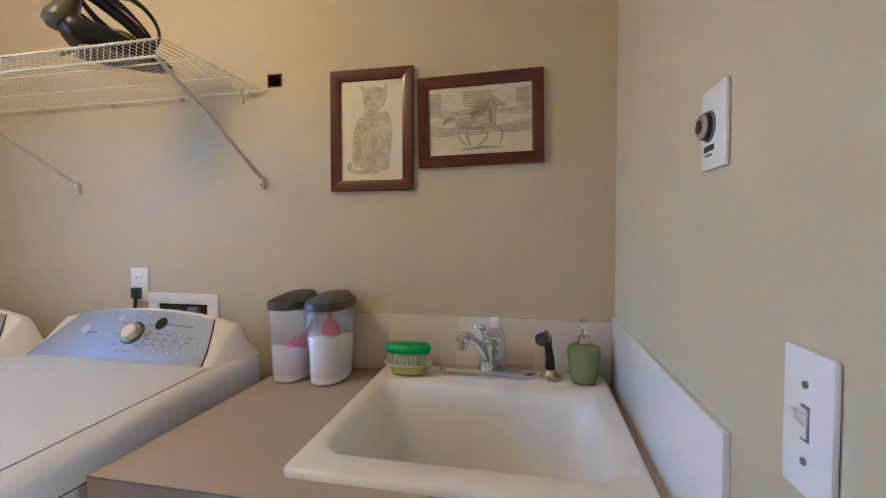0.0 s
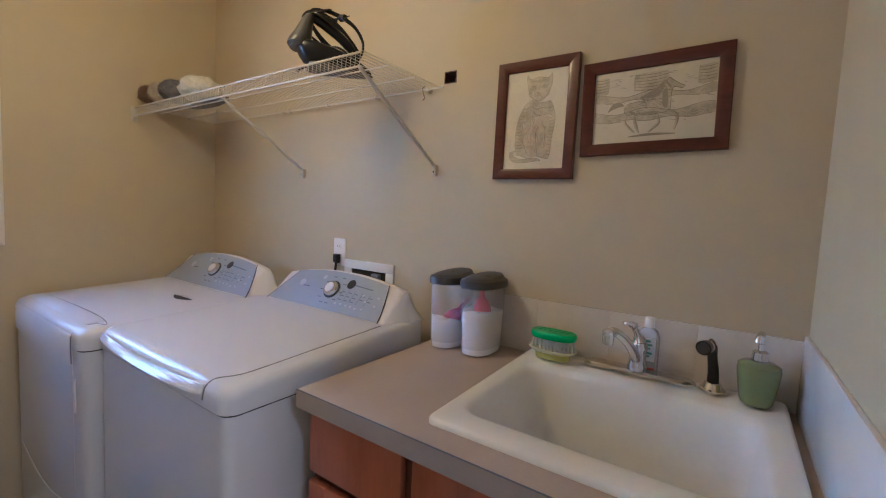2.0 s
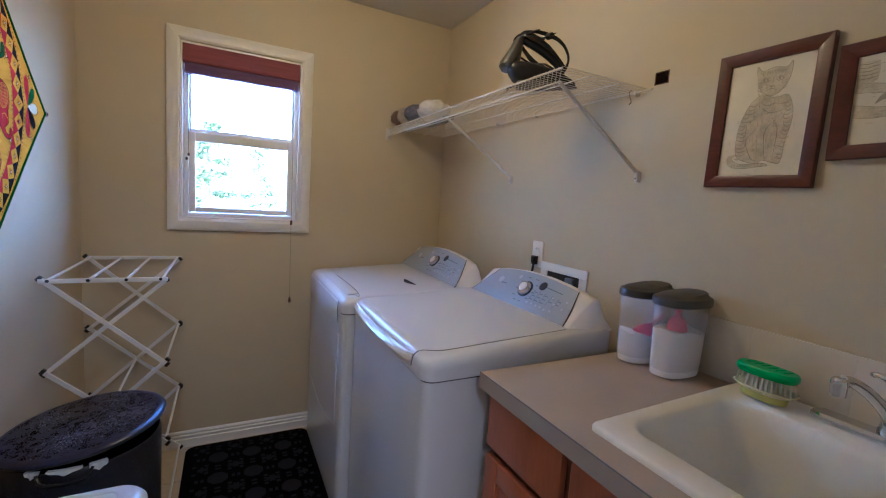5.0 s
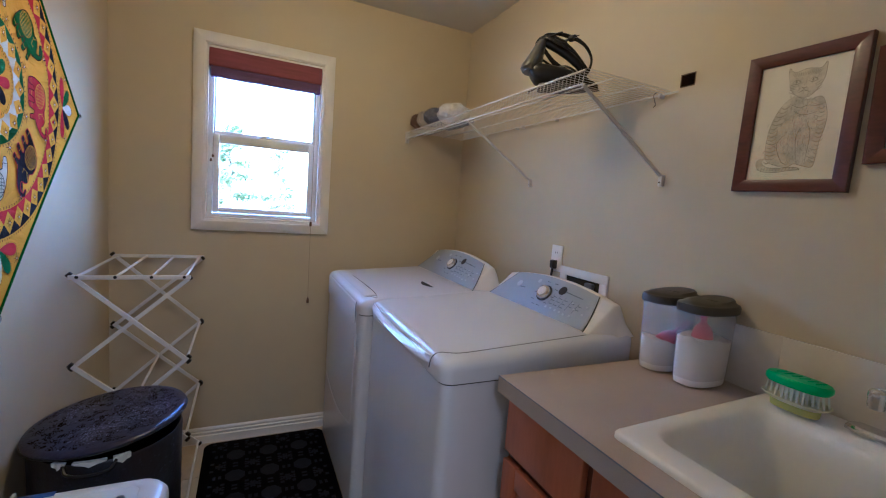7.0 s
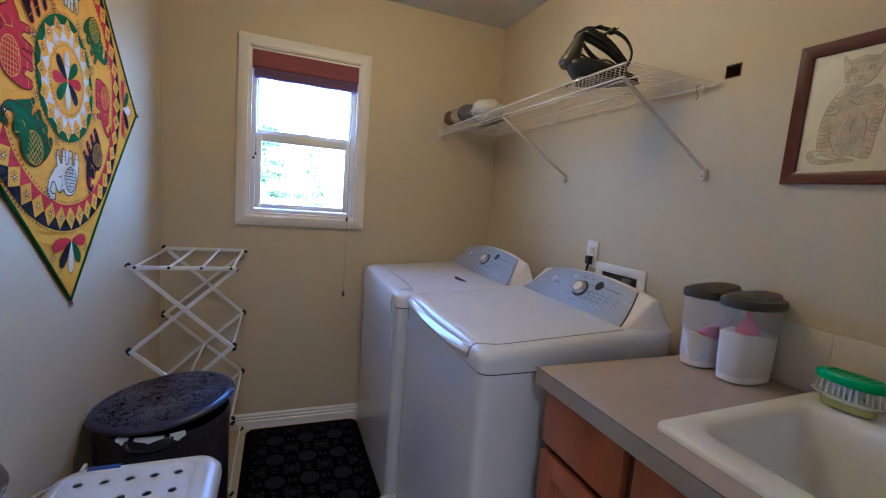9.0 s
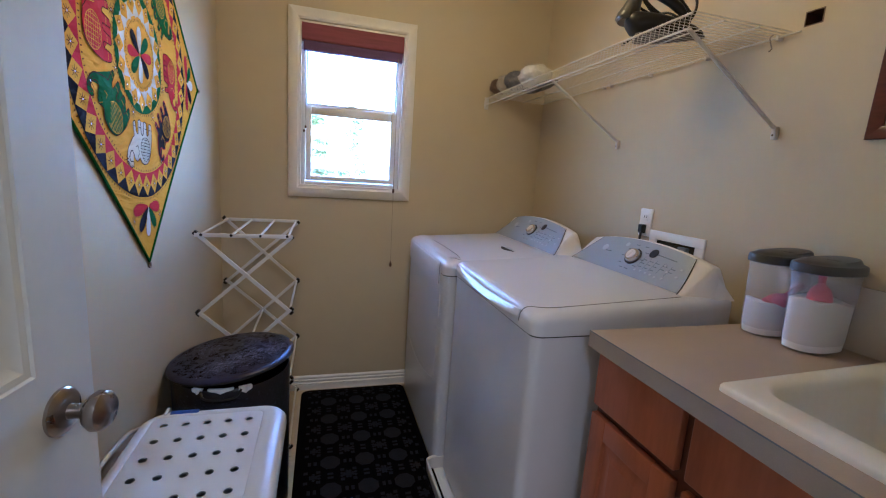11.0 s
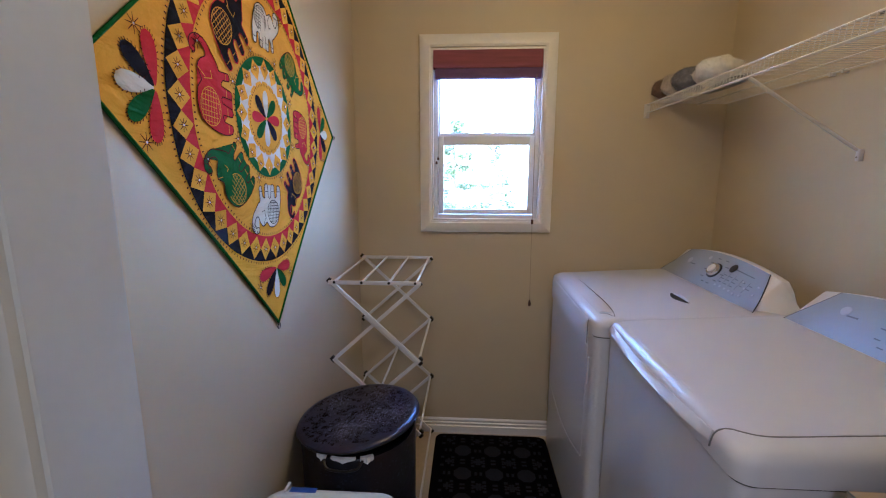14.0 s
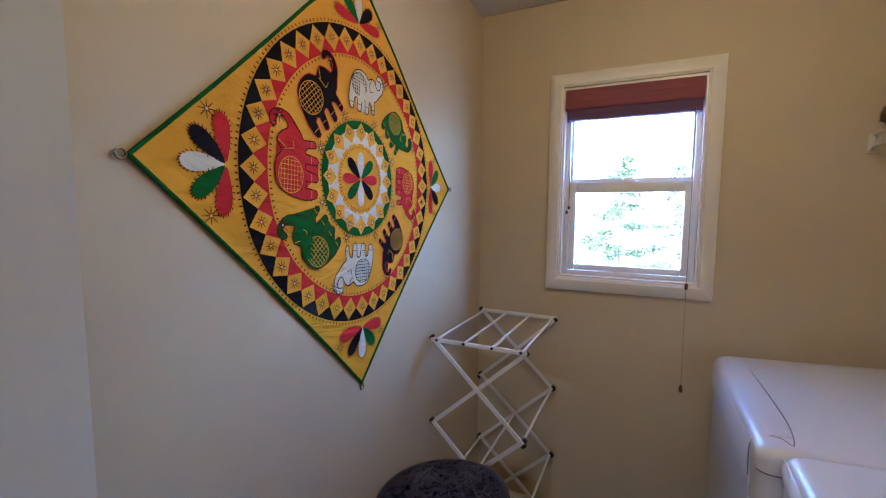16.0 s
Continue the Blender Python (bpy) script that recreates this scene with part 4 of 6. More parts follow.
def build_brush():
    s = thing("scrub_brush", (0.240, 1.53, ZD), "green-topped scrub brush with white bristles resting in a cream tray", "brush")
    cx, cy = 0.236, 1.531
    z = 0.9592

    def el(rx, ry, zz, n=28):
        return [(cx + rx * (abs(math.cos(a)) ** 0.8) * math.copysign(1, math.cos(a)), cy + ry * (abs(math.sin(a)) ** 0.8) * math.copysign(1, math.sin(a)), zz) for a in (2 * math.pi * k / n for k in range(n))]
    part("sponge_base", rings(bmesh.new(), [el(0.046, 0.024, z), el(0.048, 0.026, z + 0.018)]), M_YELLOWG, s)
    part("tray", rings(bmesh.new(), [el(0.048, 0.026, z + 0.016), el(0.060, 0.034, z + 0.022), el(0.065, 0.038, z + 0.027), el(0.063, 0.036, z + 0.028), el(0.056, 0.030, z + 0.022)]), M_CREAM, s)
    bm = bmesh.new()
    random.seed(3)
    for i in range(12):
        for j in range(4):
            u, v = -1 + 2 * i / 11, -1 + 2 * j / 3
            if u * u + v * v > 1.35:
                continue
            x, y = cx + u * 0.052, cy + v * 0.026
            tube(bm, [(x, y, z + 0.059), (x + u * 0.004 + random.uniform(-1, 1) * 0.001, y + v * 0.004, z + 0.026)], [0.0016, 0.0023], 5)
    part("bristles", bm, M_BRISTLE, s, kind="stuff")
    part("brush_top", rings(bmesh.new(), [el(0.058, 0.032, z + 0.055), el(0.062, 0.035, z + 0.061), el(0.062, 0.035, z + 0.069), el(0.058, 0.031, z + 0.074), el(0.03, 0.016, z + 0.076)]), M_GREEN, s)
    bm = bmesh.new()
    for k in range(6):
        x = cx - 0.038 + k * 0.015
        tube(bm, [(x, cy - 0.012, z + 0.0765), (x + 0.008, cy + 0.012, z + 0.0765)], 0.0016, 5)
    part("grip_ribs", bm, M_GREEN, s)


build_brush()


# ---- storage tubs ----
def build_tub(cx, level, tilt, scoop_z, sx, sy, hx, hy, hz):
    s = thing("storage_tub", (cx, 1.528, 0.932), "translucent tub of white powder with charcoal lid and pink scoop", "storage container", "storage tubs on the worktop")
    y0, y1, w = 1.438, 1.608, 0.051

    def sec(z, g=0.0, k=1.0, n=32):
        cy, hy = (y0 + y1) / 2, (y1 - y0) / 2
        out = []
        for q in range(n):
            a = 2 * math.pi * q / n
            out.append((cx + (w * k + g) * math.copysign(abs(math.cos(a)) ** 0.75, math.cos(a)), cy + (hy * k + g) * math.copysign(abs(math.sin(a)) ** 0.85, math.sin(a)), 0.932 + z))
        return out
    # thin wall: outside up, inside down
    part("tub", rings(bmesh.new(), [sec(0.0005, -0.008, 0.90), sec(0.004, -0.001, 0.90), sec(0.03, 0, 0.92), sec(0.20, 0, 1.0), sec(0.20, -0.0015, 1.0), sec(0.03, -0.0015, 0.92), sec(0.006, -0.004, 0.90)]), M_CLEAR, s)
    top = [(x, y, z + tilt * (y - 1.526) / 0.08 + 0.004 * math.sin(x * 90 + y * 60)) for x, y, z in sec(level, -0.0028, 0.92 + 0.08 * (level - 0.03) / 0.17)]
    part("powder", rings(bmesh.new(), [sec(0.0045, -0.003, 0.90), sec(0.03, -0.0022, 0.92), top]), M_POWDER, s)
    part("lid", rings(bmesh.new(), [sec(0.196, 0.0025), sec(0.197, 0.005), sec(0.212, 0.0055), sec(0.218, 0.003), sec(0.222, -0.006)] + [[(x, y, z + 0.008 * max(0, (y - 1.50) / 0.1)) for x, y, z in sec(0.226, -0.012)]]), M_LID, s)
    bm = bmesh.new()
    box(bm, cx - 0.022, cx + 0.022, 1.515, 1.600, 0.932 + 0.221, 0.932 + 0.2285, 0.002)
    fl = part("lid_flap", bm, M_LID, s)
    sc = bmesh.new()
    c, e = Vector((cx + sx, sy, 0.932 + scoop_z)), Vector((cx + hx, hy, 0.932 + hz))
    d = (e - c).normalized()
    tube(sc, [c - d * 0.026, c - d * 0.024, c - d * 0.004, c + d * 0.010, c + d * 0.020, c + d * 0.024, e], [0.024, 0.0265, 0.024, 0.019, 0.010, 0.0070, 0.0095], 14)
    part("scoop", sc, M_SCOOP, s)


build_tub(-0.089, 0.083, -0.012, 0.093, 0.012, 1.520, 0.026, 1.575, 0.140)
build_tub(0.020, 0.126, -0.006, 0.146, 0.008, 1.500, -0.004, 1.515, 0.196)


# ---- splashback ----
def build_splash():
    s = thing("splashback_north", (0.38, 1.617, 0.932), "cream glazed tile splashback along the back wall", "splashback", kind="structure")
    xs = [-0.155, -0.051, 0.154, 0.359, 0.564, 0.7685]
    for a, b in zip(xs, xs[1:]):
        part("tile", B(a + 0.0003, b - 0.0003, 1.6135, 1.6215, 0.9325, 1.096, 0.0006), M_TILE, s)
    part("grout", B(-0.154, 0.768, 1.6155, 1.6218, 0.9325, 1.094), M_TRIM, s, smooth=0)
    e = thing("splashback_east", (0.765, 1.3, 0.932), "white glazed tile splashback on the side wall", "splashback", kind="structure")
    ys = [0.961, 1.6125]
    for a, b in zip(ys, ys[1:]):
        part("tile", B(0.7605, 0.7685, a + 0.0003, b - 0.0003, 0.9325, 1.110, 0.0007), M_TILEW, e)
    part("grout", B(0.7625, 0.7688, 0.963, 1.612, 0.9325, 1.108), M_TRIM, e, smooth=0)


build_splash()


# ---- things on the north and east walls ----
def picture(cx, cz, w, h, roll, name, label):
    """A framed drawing hung at its centre, turned by roll degrees."""
    p = thing(name, (cx, YN, cz), label, "picture")
    p.rotation_euler.y = radians(roll)
    b, d = 0.031, 0.018
    for nm, a, c in (("frame_rail", (-w / 2, h / 2), (w / 2, h / 2)), ("frame_rail", (w / 2, -h / 2), (-w / 2, -h / 2)), ("frame_stile", (-w / 2, -h / 2), (-w / 2, h / 2)), ("frame_stile", (w / 2, h / 2), (w / 2, -h / 2))):
        rows = []
        for q in (a, c):
            sx, sz = (1 if q[0] < 0 else -1), (1 if q[1] < 0 else -1)
            rows.append([(q[0] + sx * i, y, q[1] + sz * i) for i, y in ((0, -0.002), (0, -d + 0.002), (0.002, -d), (b * 0.6, -d + 0.001), (b - 0.001, -d + 0.004), (b, -d + 0.006), (b, -0.002))])
        part(nm, rings(bmesh.new(), rows), M_FRAME, p, local=True)
    part("paper", B(-w / 2 + b - 0.004, w / 2 - b + 0.004, -0.008, -0.004, -h / 2 + b - 0.004, h / 2 - b + 0.004), M_PAPER, p, local=True, smooth=0)
    g = part("picture_glass", B(-w / 2 + b - 0.002, w / 2 - b + 0.002, -0.0115, -0.0105, -h / 2 + b - 0.002, h / 2 - b + 0.002), M_GLASS, p, local=True, smooth=0)
    g.visible_shadow = False
    return p


def stroke(bm, pts, w=0.001, y=-0.0084, n=5):
    """A pencil stroke that tapers at its ends."""
    c = curve([(u, 0, v) for u, v in pts], n)
    rows = []
    for i, p in enumerate(c):
        d = (c[min(i + 1, len(c) - 1)] - c[max(i - 1, 0)]).normalized()
        s = Vector((-d.z, 0, d.x)) * w * 1.05 * (0.35 + 0.65 * math.sin(math.pi * i / (len(c) - 1)))
        rows.append((bm.verts.new((p.x + s.x, y, p.z + s.z)), bm.verts.new((p.x - s.x, y, p.z - s.z))))
    for a, b in zip(rows, rows[1:]):
        bm.faces.new((a[0], a[1], b[1], b[0]))


def blob(bm, pts, y=-0.0082, n=5):
    c = curve([(u, 0, v) for u, v in (*pts, pts[0])], n)[:-1]
    bm.faces.new([bm.verts.new((p.x, y, p.z)) for p in c])


def build_drawings():
    p = picture(0.106, 1.6235, 0.248, 0.345, 0.4, "framed_drawing", "pencil drawing of a seated striped shape in a dark red frame")
    sh, li, ha = bmesh.new(), bmesh.new(), bmesh.new()
    body = [(-0.012, 0.060), (-0.034, 0.042), (-0.052, 0.002), (-0.058, -0.044), (-0.054, -0.090), (-0.030, -0.106), (-0.004, -0.112), (0.010, -0.104), (0.030, -0.110), (0.050, -0.110), (0.054, -0.060), (0.061, -0.018), (0.060, 0.014), (0.046, 0.050), (0.020, 0.048)]
    head = [(-0.027, 0.098), (-0.031, 0.116), (-0.030, 0.130), (-0.018, 0.117), (0.008, 0.122), (0.034, 0.117), (0.044, 0.129), (0.046, 0.112), (0.043, 0.088), (0.028, 0.062), (0.008, 0.053), (-0.012, 0.064), (-0.024, 0.082)]
    blob(sh, body)
    blob(sh, head, -0.00825)
    for o in (body, head):
        stroke(li, [*o, o[0]], 0.0006)
    for u in (-0.012, 0.022):
        stroke(li, [(u - 0.009, 0.092), (u, 0.098), (u + 0.009, 0.092), (u, 0.088), (u - 0.009, 0.092)], 0.0008)
        stroke(li, [(u, 0.096), (u, 0.090)], 0.0022)
    stroke(li, [(0.001, 0.079), (0.006, 0.076), (0.011, 0.079)], 0.0014)
    stroke(li, [(-0.006, 0.066), (0.000, 0.069), (0.006, 0.072), (0.012, 0.069), (0.018, 0.066)], 0.0007)
    random.seed(11)
    for k in range(16):
        u = -0.022 + 0.004 * k
        stroke(ha, [(u, 0.117 - 0.0006 * (k - 8) ** 2 * 0.1), (0.008 + (u - 0.008) * 0.8, 0.106)], 0.0009)
    for g in (-1, 1):
        for k in range(4):
            stroke(ha, [(0.008 + g * 0.034, 0.090 - 0.006 * k), (0.008 + g * 0.022, 0.083 - 0.006 * k)], 0.0009)
    # bands of fur across the shoulder, back and flank
    for k in range(15):
        v = 0.036 - 0.0095 * k
        e = -0.034 - 0.024 * math.sin(min(1.5, (0.045 - v) * 20))
        w = random.uniform(0.016, 0.028)
        stroke(ha, [(e, v), (e + w * 0.5, v - 0.004), (e + w, v + 0.001)], random.uniform(0.0008, 0.0014))
        e = 0.052 + 0.008 * math.sin((0.05 - v) * 18)
        w = random.uniform(0.012, 0.022)
        stroke(ha, [(e, v), (e - w * 0.5, v - 0.005), (e - w, v)], random.uniform(0.0008, 0.0014))
    for k in range(34):
        u, v = random.uniform(-0.046, 0.046), random.uniform(-0.10, 0.035)
        stroke(ha, [(u, v), (u + random.uniform(-0.003, 0.003), v - random.uniform(0.006, 0.014))], 0.0007)
    for a in ([(-0.018, 0.042), (0.004, 0.030), (0.020, 0.034), (0.044, 0.028)], [(-0.010, 0.026), (0.012, 0.012), (0.040, 0.016)], [(0.018, -0.010), (0.006, -0.040), (0.014, -0.100)], [(0.024, -0.008), (0.034, -0.035), (0.032, -0.105)],
              [(-0.018, -0.030), (-0.034, -0.055), (-0.022, -0.090), (-0.012, -0.104)], [(0.040, -0.095), (0.052, -0.104)], [(-0.020, -0.098), (-0.004, -0.106)]):
        stroke(li, a, 0.0007)
    tail = [(-0.054, -0.088), (-0.072, -0.092), (-0.074, -0.106), (-0.062, -0.120), (-0.030, -0.124), (0.004, -0.120), (0.024, -0.118), (0.010, -0.112), (-0.024, -0.114), (-0.050, -0.110), (-0.062, -0.098)]
    blob(sh, tail, -0.0083)
    stroke(li, [*tail, tail[0]], 0.0006)
    for k in range(11):
        f = -0.062 + 0.007 * k
        stroke(ha, [(f, -0.121), (f + 0.003, -0.112)], 0.0012)
    for k in range(260):
        u, v = random.gauss(0.004, 0.026), random.uniform(-0.105, 0.115)
        if v > 0.05 and abs(u - 0.008) > 0.028:
            continue
        stroke(ha, [(u, v), (u + random.uniform(-0.002, 0.002), v - 0.004), (u + random.uniform(-0.004, 0.004), v - random.uniform(0.006, 0.011))], random.uniform(0.0002, 0.0005), -0.0086, 2)
    part("shaded_shape", sh, M_PENCIL3, p, local=True, smooth=0)
    part("hatching", ha, M_HATCH, p, local=True, smooth=0)
    part("pencil_lines", li, M_PENCIL2, p, local=True, smooth=0)
    p = picture(0.416, 1.6365, 0.342, 0.246, -0.9, "framed_drawing", "pencil drawing of a running shape in a dark red frame")
    sh, li, dk = bmesh.new(), bmesh.new(), bmesh.new()
    for z, h, s in ((0.018, 0.012, 1.3), (-0.030, 0.017, 2.2)):
        up = [(-0.138 + 0.276 * k / 14, z + h + 0.006 * math.sin(k * 0.9 + s)) for k in range(15)]
        dn = [(-0.138 + 0.276 * k / 14, z - h * 0.4 + 0.003 * math.sin(k * 1.3 + s)) for k in range(15)]
        blob(sh, up + dn[::-1], n=2)
        stroke(li, up, 0.0007)
        stroke(li, dn, 0.0006)
    for u0, u1, n in ((-0.042, 0.034, 6), (0.100, 0.138, 5), (-0.138, -0.105, 5)):
        blob(sh, [(u0, 0.078), ((u0 + u1) / 2, 0.080), (u1, 0.078), (u1, 0.040), ((u0 + u1) / 2, 0.036), (u0, 0.038)], -0.0081, 2)
        for k in range(n):
            stroke(li, [(u0, 0.076 - 0.0075 * k), ((u0 + u1) / 2, 0.074 - 0.0075 * k), (u1, 0.077 - 0.0075 * k)], 0.0007)
    shape = [(-0.056, 0.006), (-0.030, 0.010), (0.001, 0.012), (0.018, 0.024), (0.030, 0.048), (0.038, 0.060), (0.046, 0.054), (0.062, 0.042), (0.072, 0.036), (0.066, 0.031), (0.050, 0.036), (0.044, 0.020), (0.044, -0.004), (0.040, -0.020), (0.018, -0.024), (-0.010, -0.026), (-0.038, -0.022), (-0.056, -0.022), (-0.064, -0.008)]
    blob(sh, shape, -0.0083)
    stroke(li, [*shape, shape[0]], 0.0008)
    blob(dk, [(0.029, 0.058), (0.012, 0.040), (-0.010, 0.028), (-0.028, 0.018), (-0.004, 0.016), (0.014, 0.020), (0.024, 0.036)], -0.0085, 4)
    blob(dk, [(-0.062, 0.002), (-0.074, 0.012), (-0.092, 0.010), (-0.104, -0.010), (-0.092, -0.004), (-0.078, 0.000)], -0.0085, 4)
    blob(dk, [(0.024, 0.030), (0.034, 0.034), (0.038, 0.010), (0.036, -0.012), (0.026, -0.006)], -0.0085, 4)
    blob(dk, [(-0.052, -0.012), (-0.030, -0.018), (0.010, -0.018), (0.020, -0.022), (-0.010, -0.025), (-0.044, -0.022)], -0.0085, 4)
    for leg in ([(-0.056, -0.018), (-0.060, -0.040), (-0.050, -0.054), (-0.036, -0.068)], [(-0.040, -0.022), (-0.034, -0.046), (-0.026, -0.070)], [(0.014, -0.022), (0.020, -0.046), (0.008, -0.060), (-0.004, -0.070)], [(0.038, -0.014), (0.058, -0.030), (0.060, -0.048), (0.054, -0.068)]):
        stroke(sh, leg, 0.0040, -0.0083)
        stroke(dk, [(a + 0.0018, b) for a, b in leg], 0.0016, -0.0085)
    stroke(dk, [(-0.05, -0.078), (0.0, -0.075), (0.058, -0.077)], 0.0032)
    random.seed(29)
    for k in range(110):
        u, v = random.uniform(-0.055, 0.045), random.uniform(-0.024, 0.012)
        stroke(dk, [(u, v), (u + 0.005, v - 0.001), (u + 0.010, v - 0.004)], random.uniform(0.0002, 0.0006), -0.0086, 2)
    for k in range(60):
        f = random.random()
        u, v = 0.030 - 0.055 * f, 0.056 - 0.038 * f
        stroke(dk, [(u, v), (u + 0.006, v - 0.008), (u + 0.014, v - 0.020)], random.uniform(0.0003, 0.0008), -0.0087, 3)
    # banks of loose strokes in the sky and along the horizon
    random.seed(23)
    for k in range(150):
        u, band = random.uniform(-0.132, 0.126), random.choice((0.070, 0.052, 0.018, 0.012, -0.028, -0.034, -0.028))
        if -0.03 < u < 0.07 and -0.02 < band < 0.06:
            continue
        v = band + random.gauss(0, 0.005)
        ln = random.uniform(0.006, 0.018)
        stroke(dk, [(u, v), (u + ln * 0.5, v + random.uniform(-0.001, 0.003)), (min(0.137, u + ln), v + random.uniform(-0.003, 0.001))], random.uniform(0.0003, 0.0007), -0.0086, 3)
    part("cloud_shading", sh, M_PENCIL3, p, local=True, smooth=0)
    part("shaded_shape", dk, M_HATCH, p, local=True, smooth=0)
    part("pencil_lines", li, M_PENCIL2, p, local=True, smooth=0)


build_drawings()


def plate(name, label, cat, x0, x1, z0, z1, wallaxis="y"):
    """A wall plate: on the north wall (x across) or the east wall (y across)."""
    p = thing(name, ((x0 + x1) / 2, YN, (z0 + z1) / 2) if wallaxis == "y" else (XE, (x0 + x1) / 2, (z0 + z1) / 2), label, cat)
    w = YN if wallaxis == "y" else XE

    def P(nm, a, b, c, d, t0, t1, m, bev=0.0, par=None):
        if wallaxis == "y":
            bm = B(a, b, w - t1, w - t0, c, d, bev)
        else:
            bm = B(w - t1, w - t0, a, b, c, d, bev)
        return part(nm, bm, m, par or p)
    P("cover_plate", x0, x1, z0, z1, 0.0003, 0.006, M_SWITCH, 0.0025)
    return p, P


def build_plates():
    p, P = plate("wall_outlet", "white duplex wall outlet with a black plug in its lower socket", "outlet", -0.747, -0.679, 1.106, 1.218)
    for z in (1.183, 1.143):
        f = P("socket", -0.729, -0.697, z - 0.014, z + 0.014, 0.006, 0.008, M_SWITCH, 0.001)
        P("slot", -0.721, -0.719, z - 0.002, z + 0.007, 0.008, 0.0083, M_DARKREC, 0, f)
        P("slot", -0.708, -0.706, z - 0.002, z + 0.007, 0.008, 0.0083, M_DARKREC, 0, f)
    c = thing("power_plug", (-0.713, YN - 0.02, 1.14), "black power plug and cable running down behind the washer", "plug")
    part("plug_body", rings(bmesh.new(), [[(-0.713 + u * s, y, 1.140 + v * s) for u, v in ((-0.013, 0.014), (0.013, 0.014), (0.012, -0.022), (-0.012, -0.022))] for s, y in ((0.9, YN - 0.0085), (1.0, YN - 0.014), (1.0, YN - 0.024), (0.7, YN - 0.030))]), M_BLACKP, c)
    part("cable", T(curve([(-0.713, YN - 0.020, 1.126), (-0.713, YN - 0.022, 1.106), (-0.714, YN - 0.024, 1.08), (-0.716, YN - 0.03, 0.95), (-0.72, YN - 0.03, 0.6)], 6), [0.010, 0.009, 0.008] + [0.005] * 22, 8), M_BLACKP, c)
    b, P = plate("laundry_box", "white washing machine outlet box, the shade of its recess a flat dark sheet", "outlet box", -0.678, -0.416, 1.128, 1.136)
    P("frame_top", -0.678, -0.416, 1.103, 1.137, 0.0002, 0.0075, M_SWITCH, 0.001)
    P("frame_bottom", -0.678, -0.416, 0.955, 0.985, 0.0002, 0.007, M_SWITCH, 0.001)
    P("frame_side", -0.678, -0.640, 0.985, 1.103, 0.0002, 0.007, M_SWITCH, 0.001)
    P("frame_side", -0.455, -0.416, 0.985, 1.103, 0.0002, 0.007, M_SWITCH, 0.001)
    # no hole here: a flat near-black sheet gives the recess its shade
    P("dark_opening", -0.640, -0.455, 0.985, 1.103, 0.0002, 0.001, M_DARKREC)
    P("valve_box", -0.52, -0.48, 1.07, 1.095, 0.001, 0.02, M_GREYPRINT, 0.004)
    s, P = plate("light_switch", "white toggle light switch on a wide plate", "switch", 0.797, 0.858, 1.122, 1.237, "x")
    P("toggle_slot", 0.8225, 0.8325, 1.166, 1.194, 0.006, 0.0066, M_GREYPRINT)
    P("toggle_base", 0.8240, 0.8310, 1.1685, 1.1915, 0.0066, 0.0078, M_SWITCH)
    part("toggle", rings(bmesh.new(), [[(XE - d, y, z + dz) for y, z in ((0.8245, 1.178 + q), (0.8305, 1.178 + q), (0.8305, 1.189 - q), (0.8245, 1.189 - q))] for d, dz, q in ((0.0078, 0, 0), (0.011, 0.003, 0.001), (0.0155, 0.005, 0.003))]), M_SWITCH, s)
    for z in (1.150, 1.210):
        part("screw", L([(0, -0.0075), (0.003, -0.0075), (0.003, -0.006), (0, -0.006)], (XE, 0.8275, z), 10, "x"), M_NICKEL, s)
    s, P = plate("timer_switch", "white spring-wound timer switch with a round grey dial", "timer switch", 0.977, 1.045, 1.402, 1.499, "x")
    c = (XE, 1.020, 1.4535)
    part("dial_ring", L([(0, -0.006), (0.0185, -0.006), (0.018, -0.0085), (0, -0.0085)], c, 28, "x"), M_GREYPRINT, s)
    part("dial_knob", L([(0, -0.0085), (0.0165, -0.0085), (0.0160, -0.013), (0, -0.013)], c, 28, "x"), M_BLACKP, s)
    part("dial_band", L([(0, -0.013), (0.0140, -0.013), (0.0135, -0.0165), (0.011, -0.0175), (0, -0.0175)], c, 28, "x"), M_CHROME, s)
    part("dial_cap", L([(0, -0.0175), (0.0085, -0.0175), (0.008, -0.0185), (0, -0.0185)], c, 20, "x"), M_BLACKP, s)
    P("label_bar", 1.006, 1.034, 1.424, 1.431, 0.006, 0.0066, M_BLACKP)
    P("label_bar", 1.012, 1.030, 1.418, 1.421, 0.006, 0.0066, M_GREYPRINT)


build_plates()


def build_box():
    h = thing("cable_hole", (-0.205, YN, 1.79), "small open square junction box in the wall", "wall opening")
    bm = bmesh.new()
    for r in ((-0.2295, -0.227, 1.771, 1.811), (-0.183, -0.1805, 1.771, 1.811), (-0.227, -0.183, 1.771, 1.7735), (-0.227, -0.183, 1.8085, 1.811)):
        box(bm, r[0], r[1], YN - 0.001, YN + 0.06, r[2], r[3])
    part("box_sleeve", bm, M_TASSEL, h, smooth=0)


build_box()


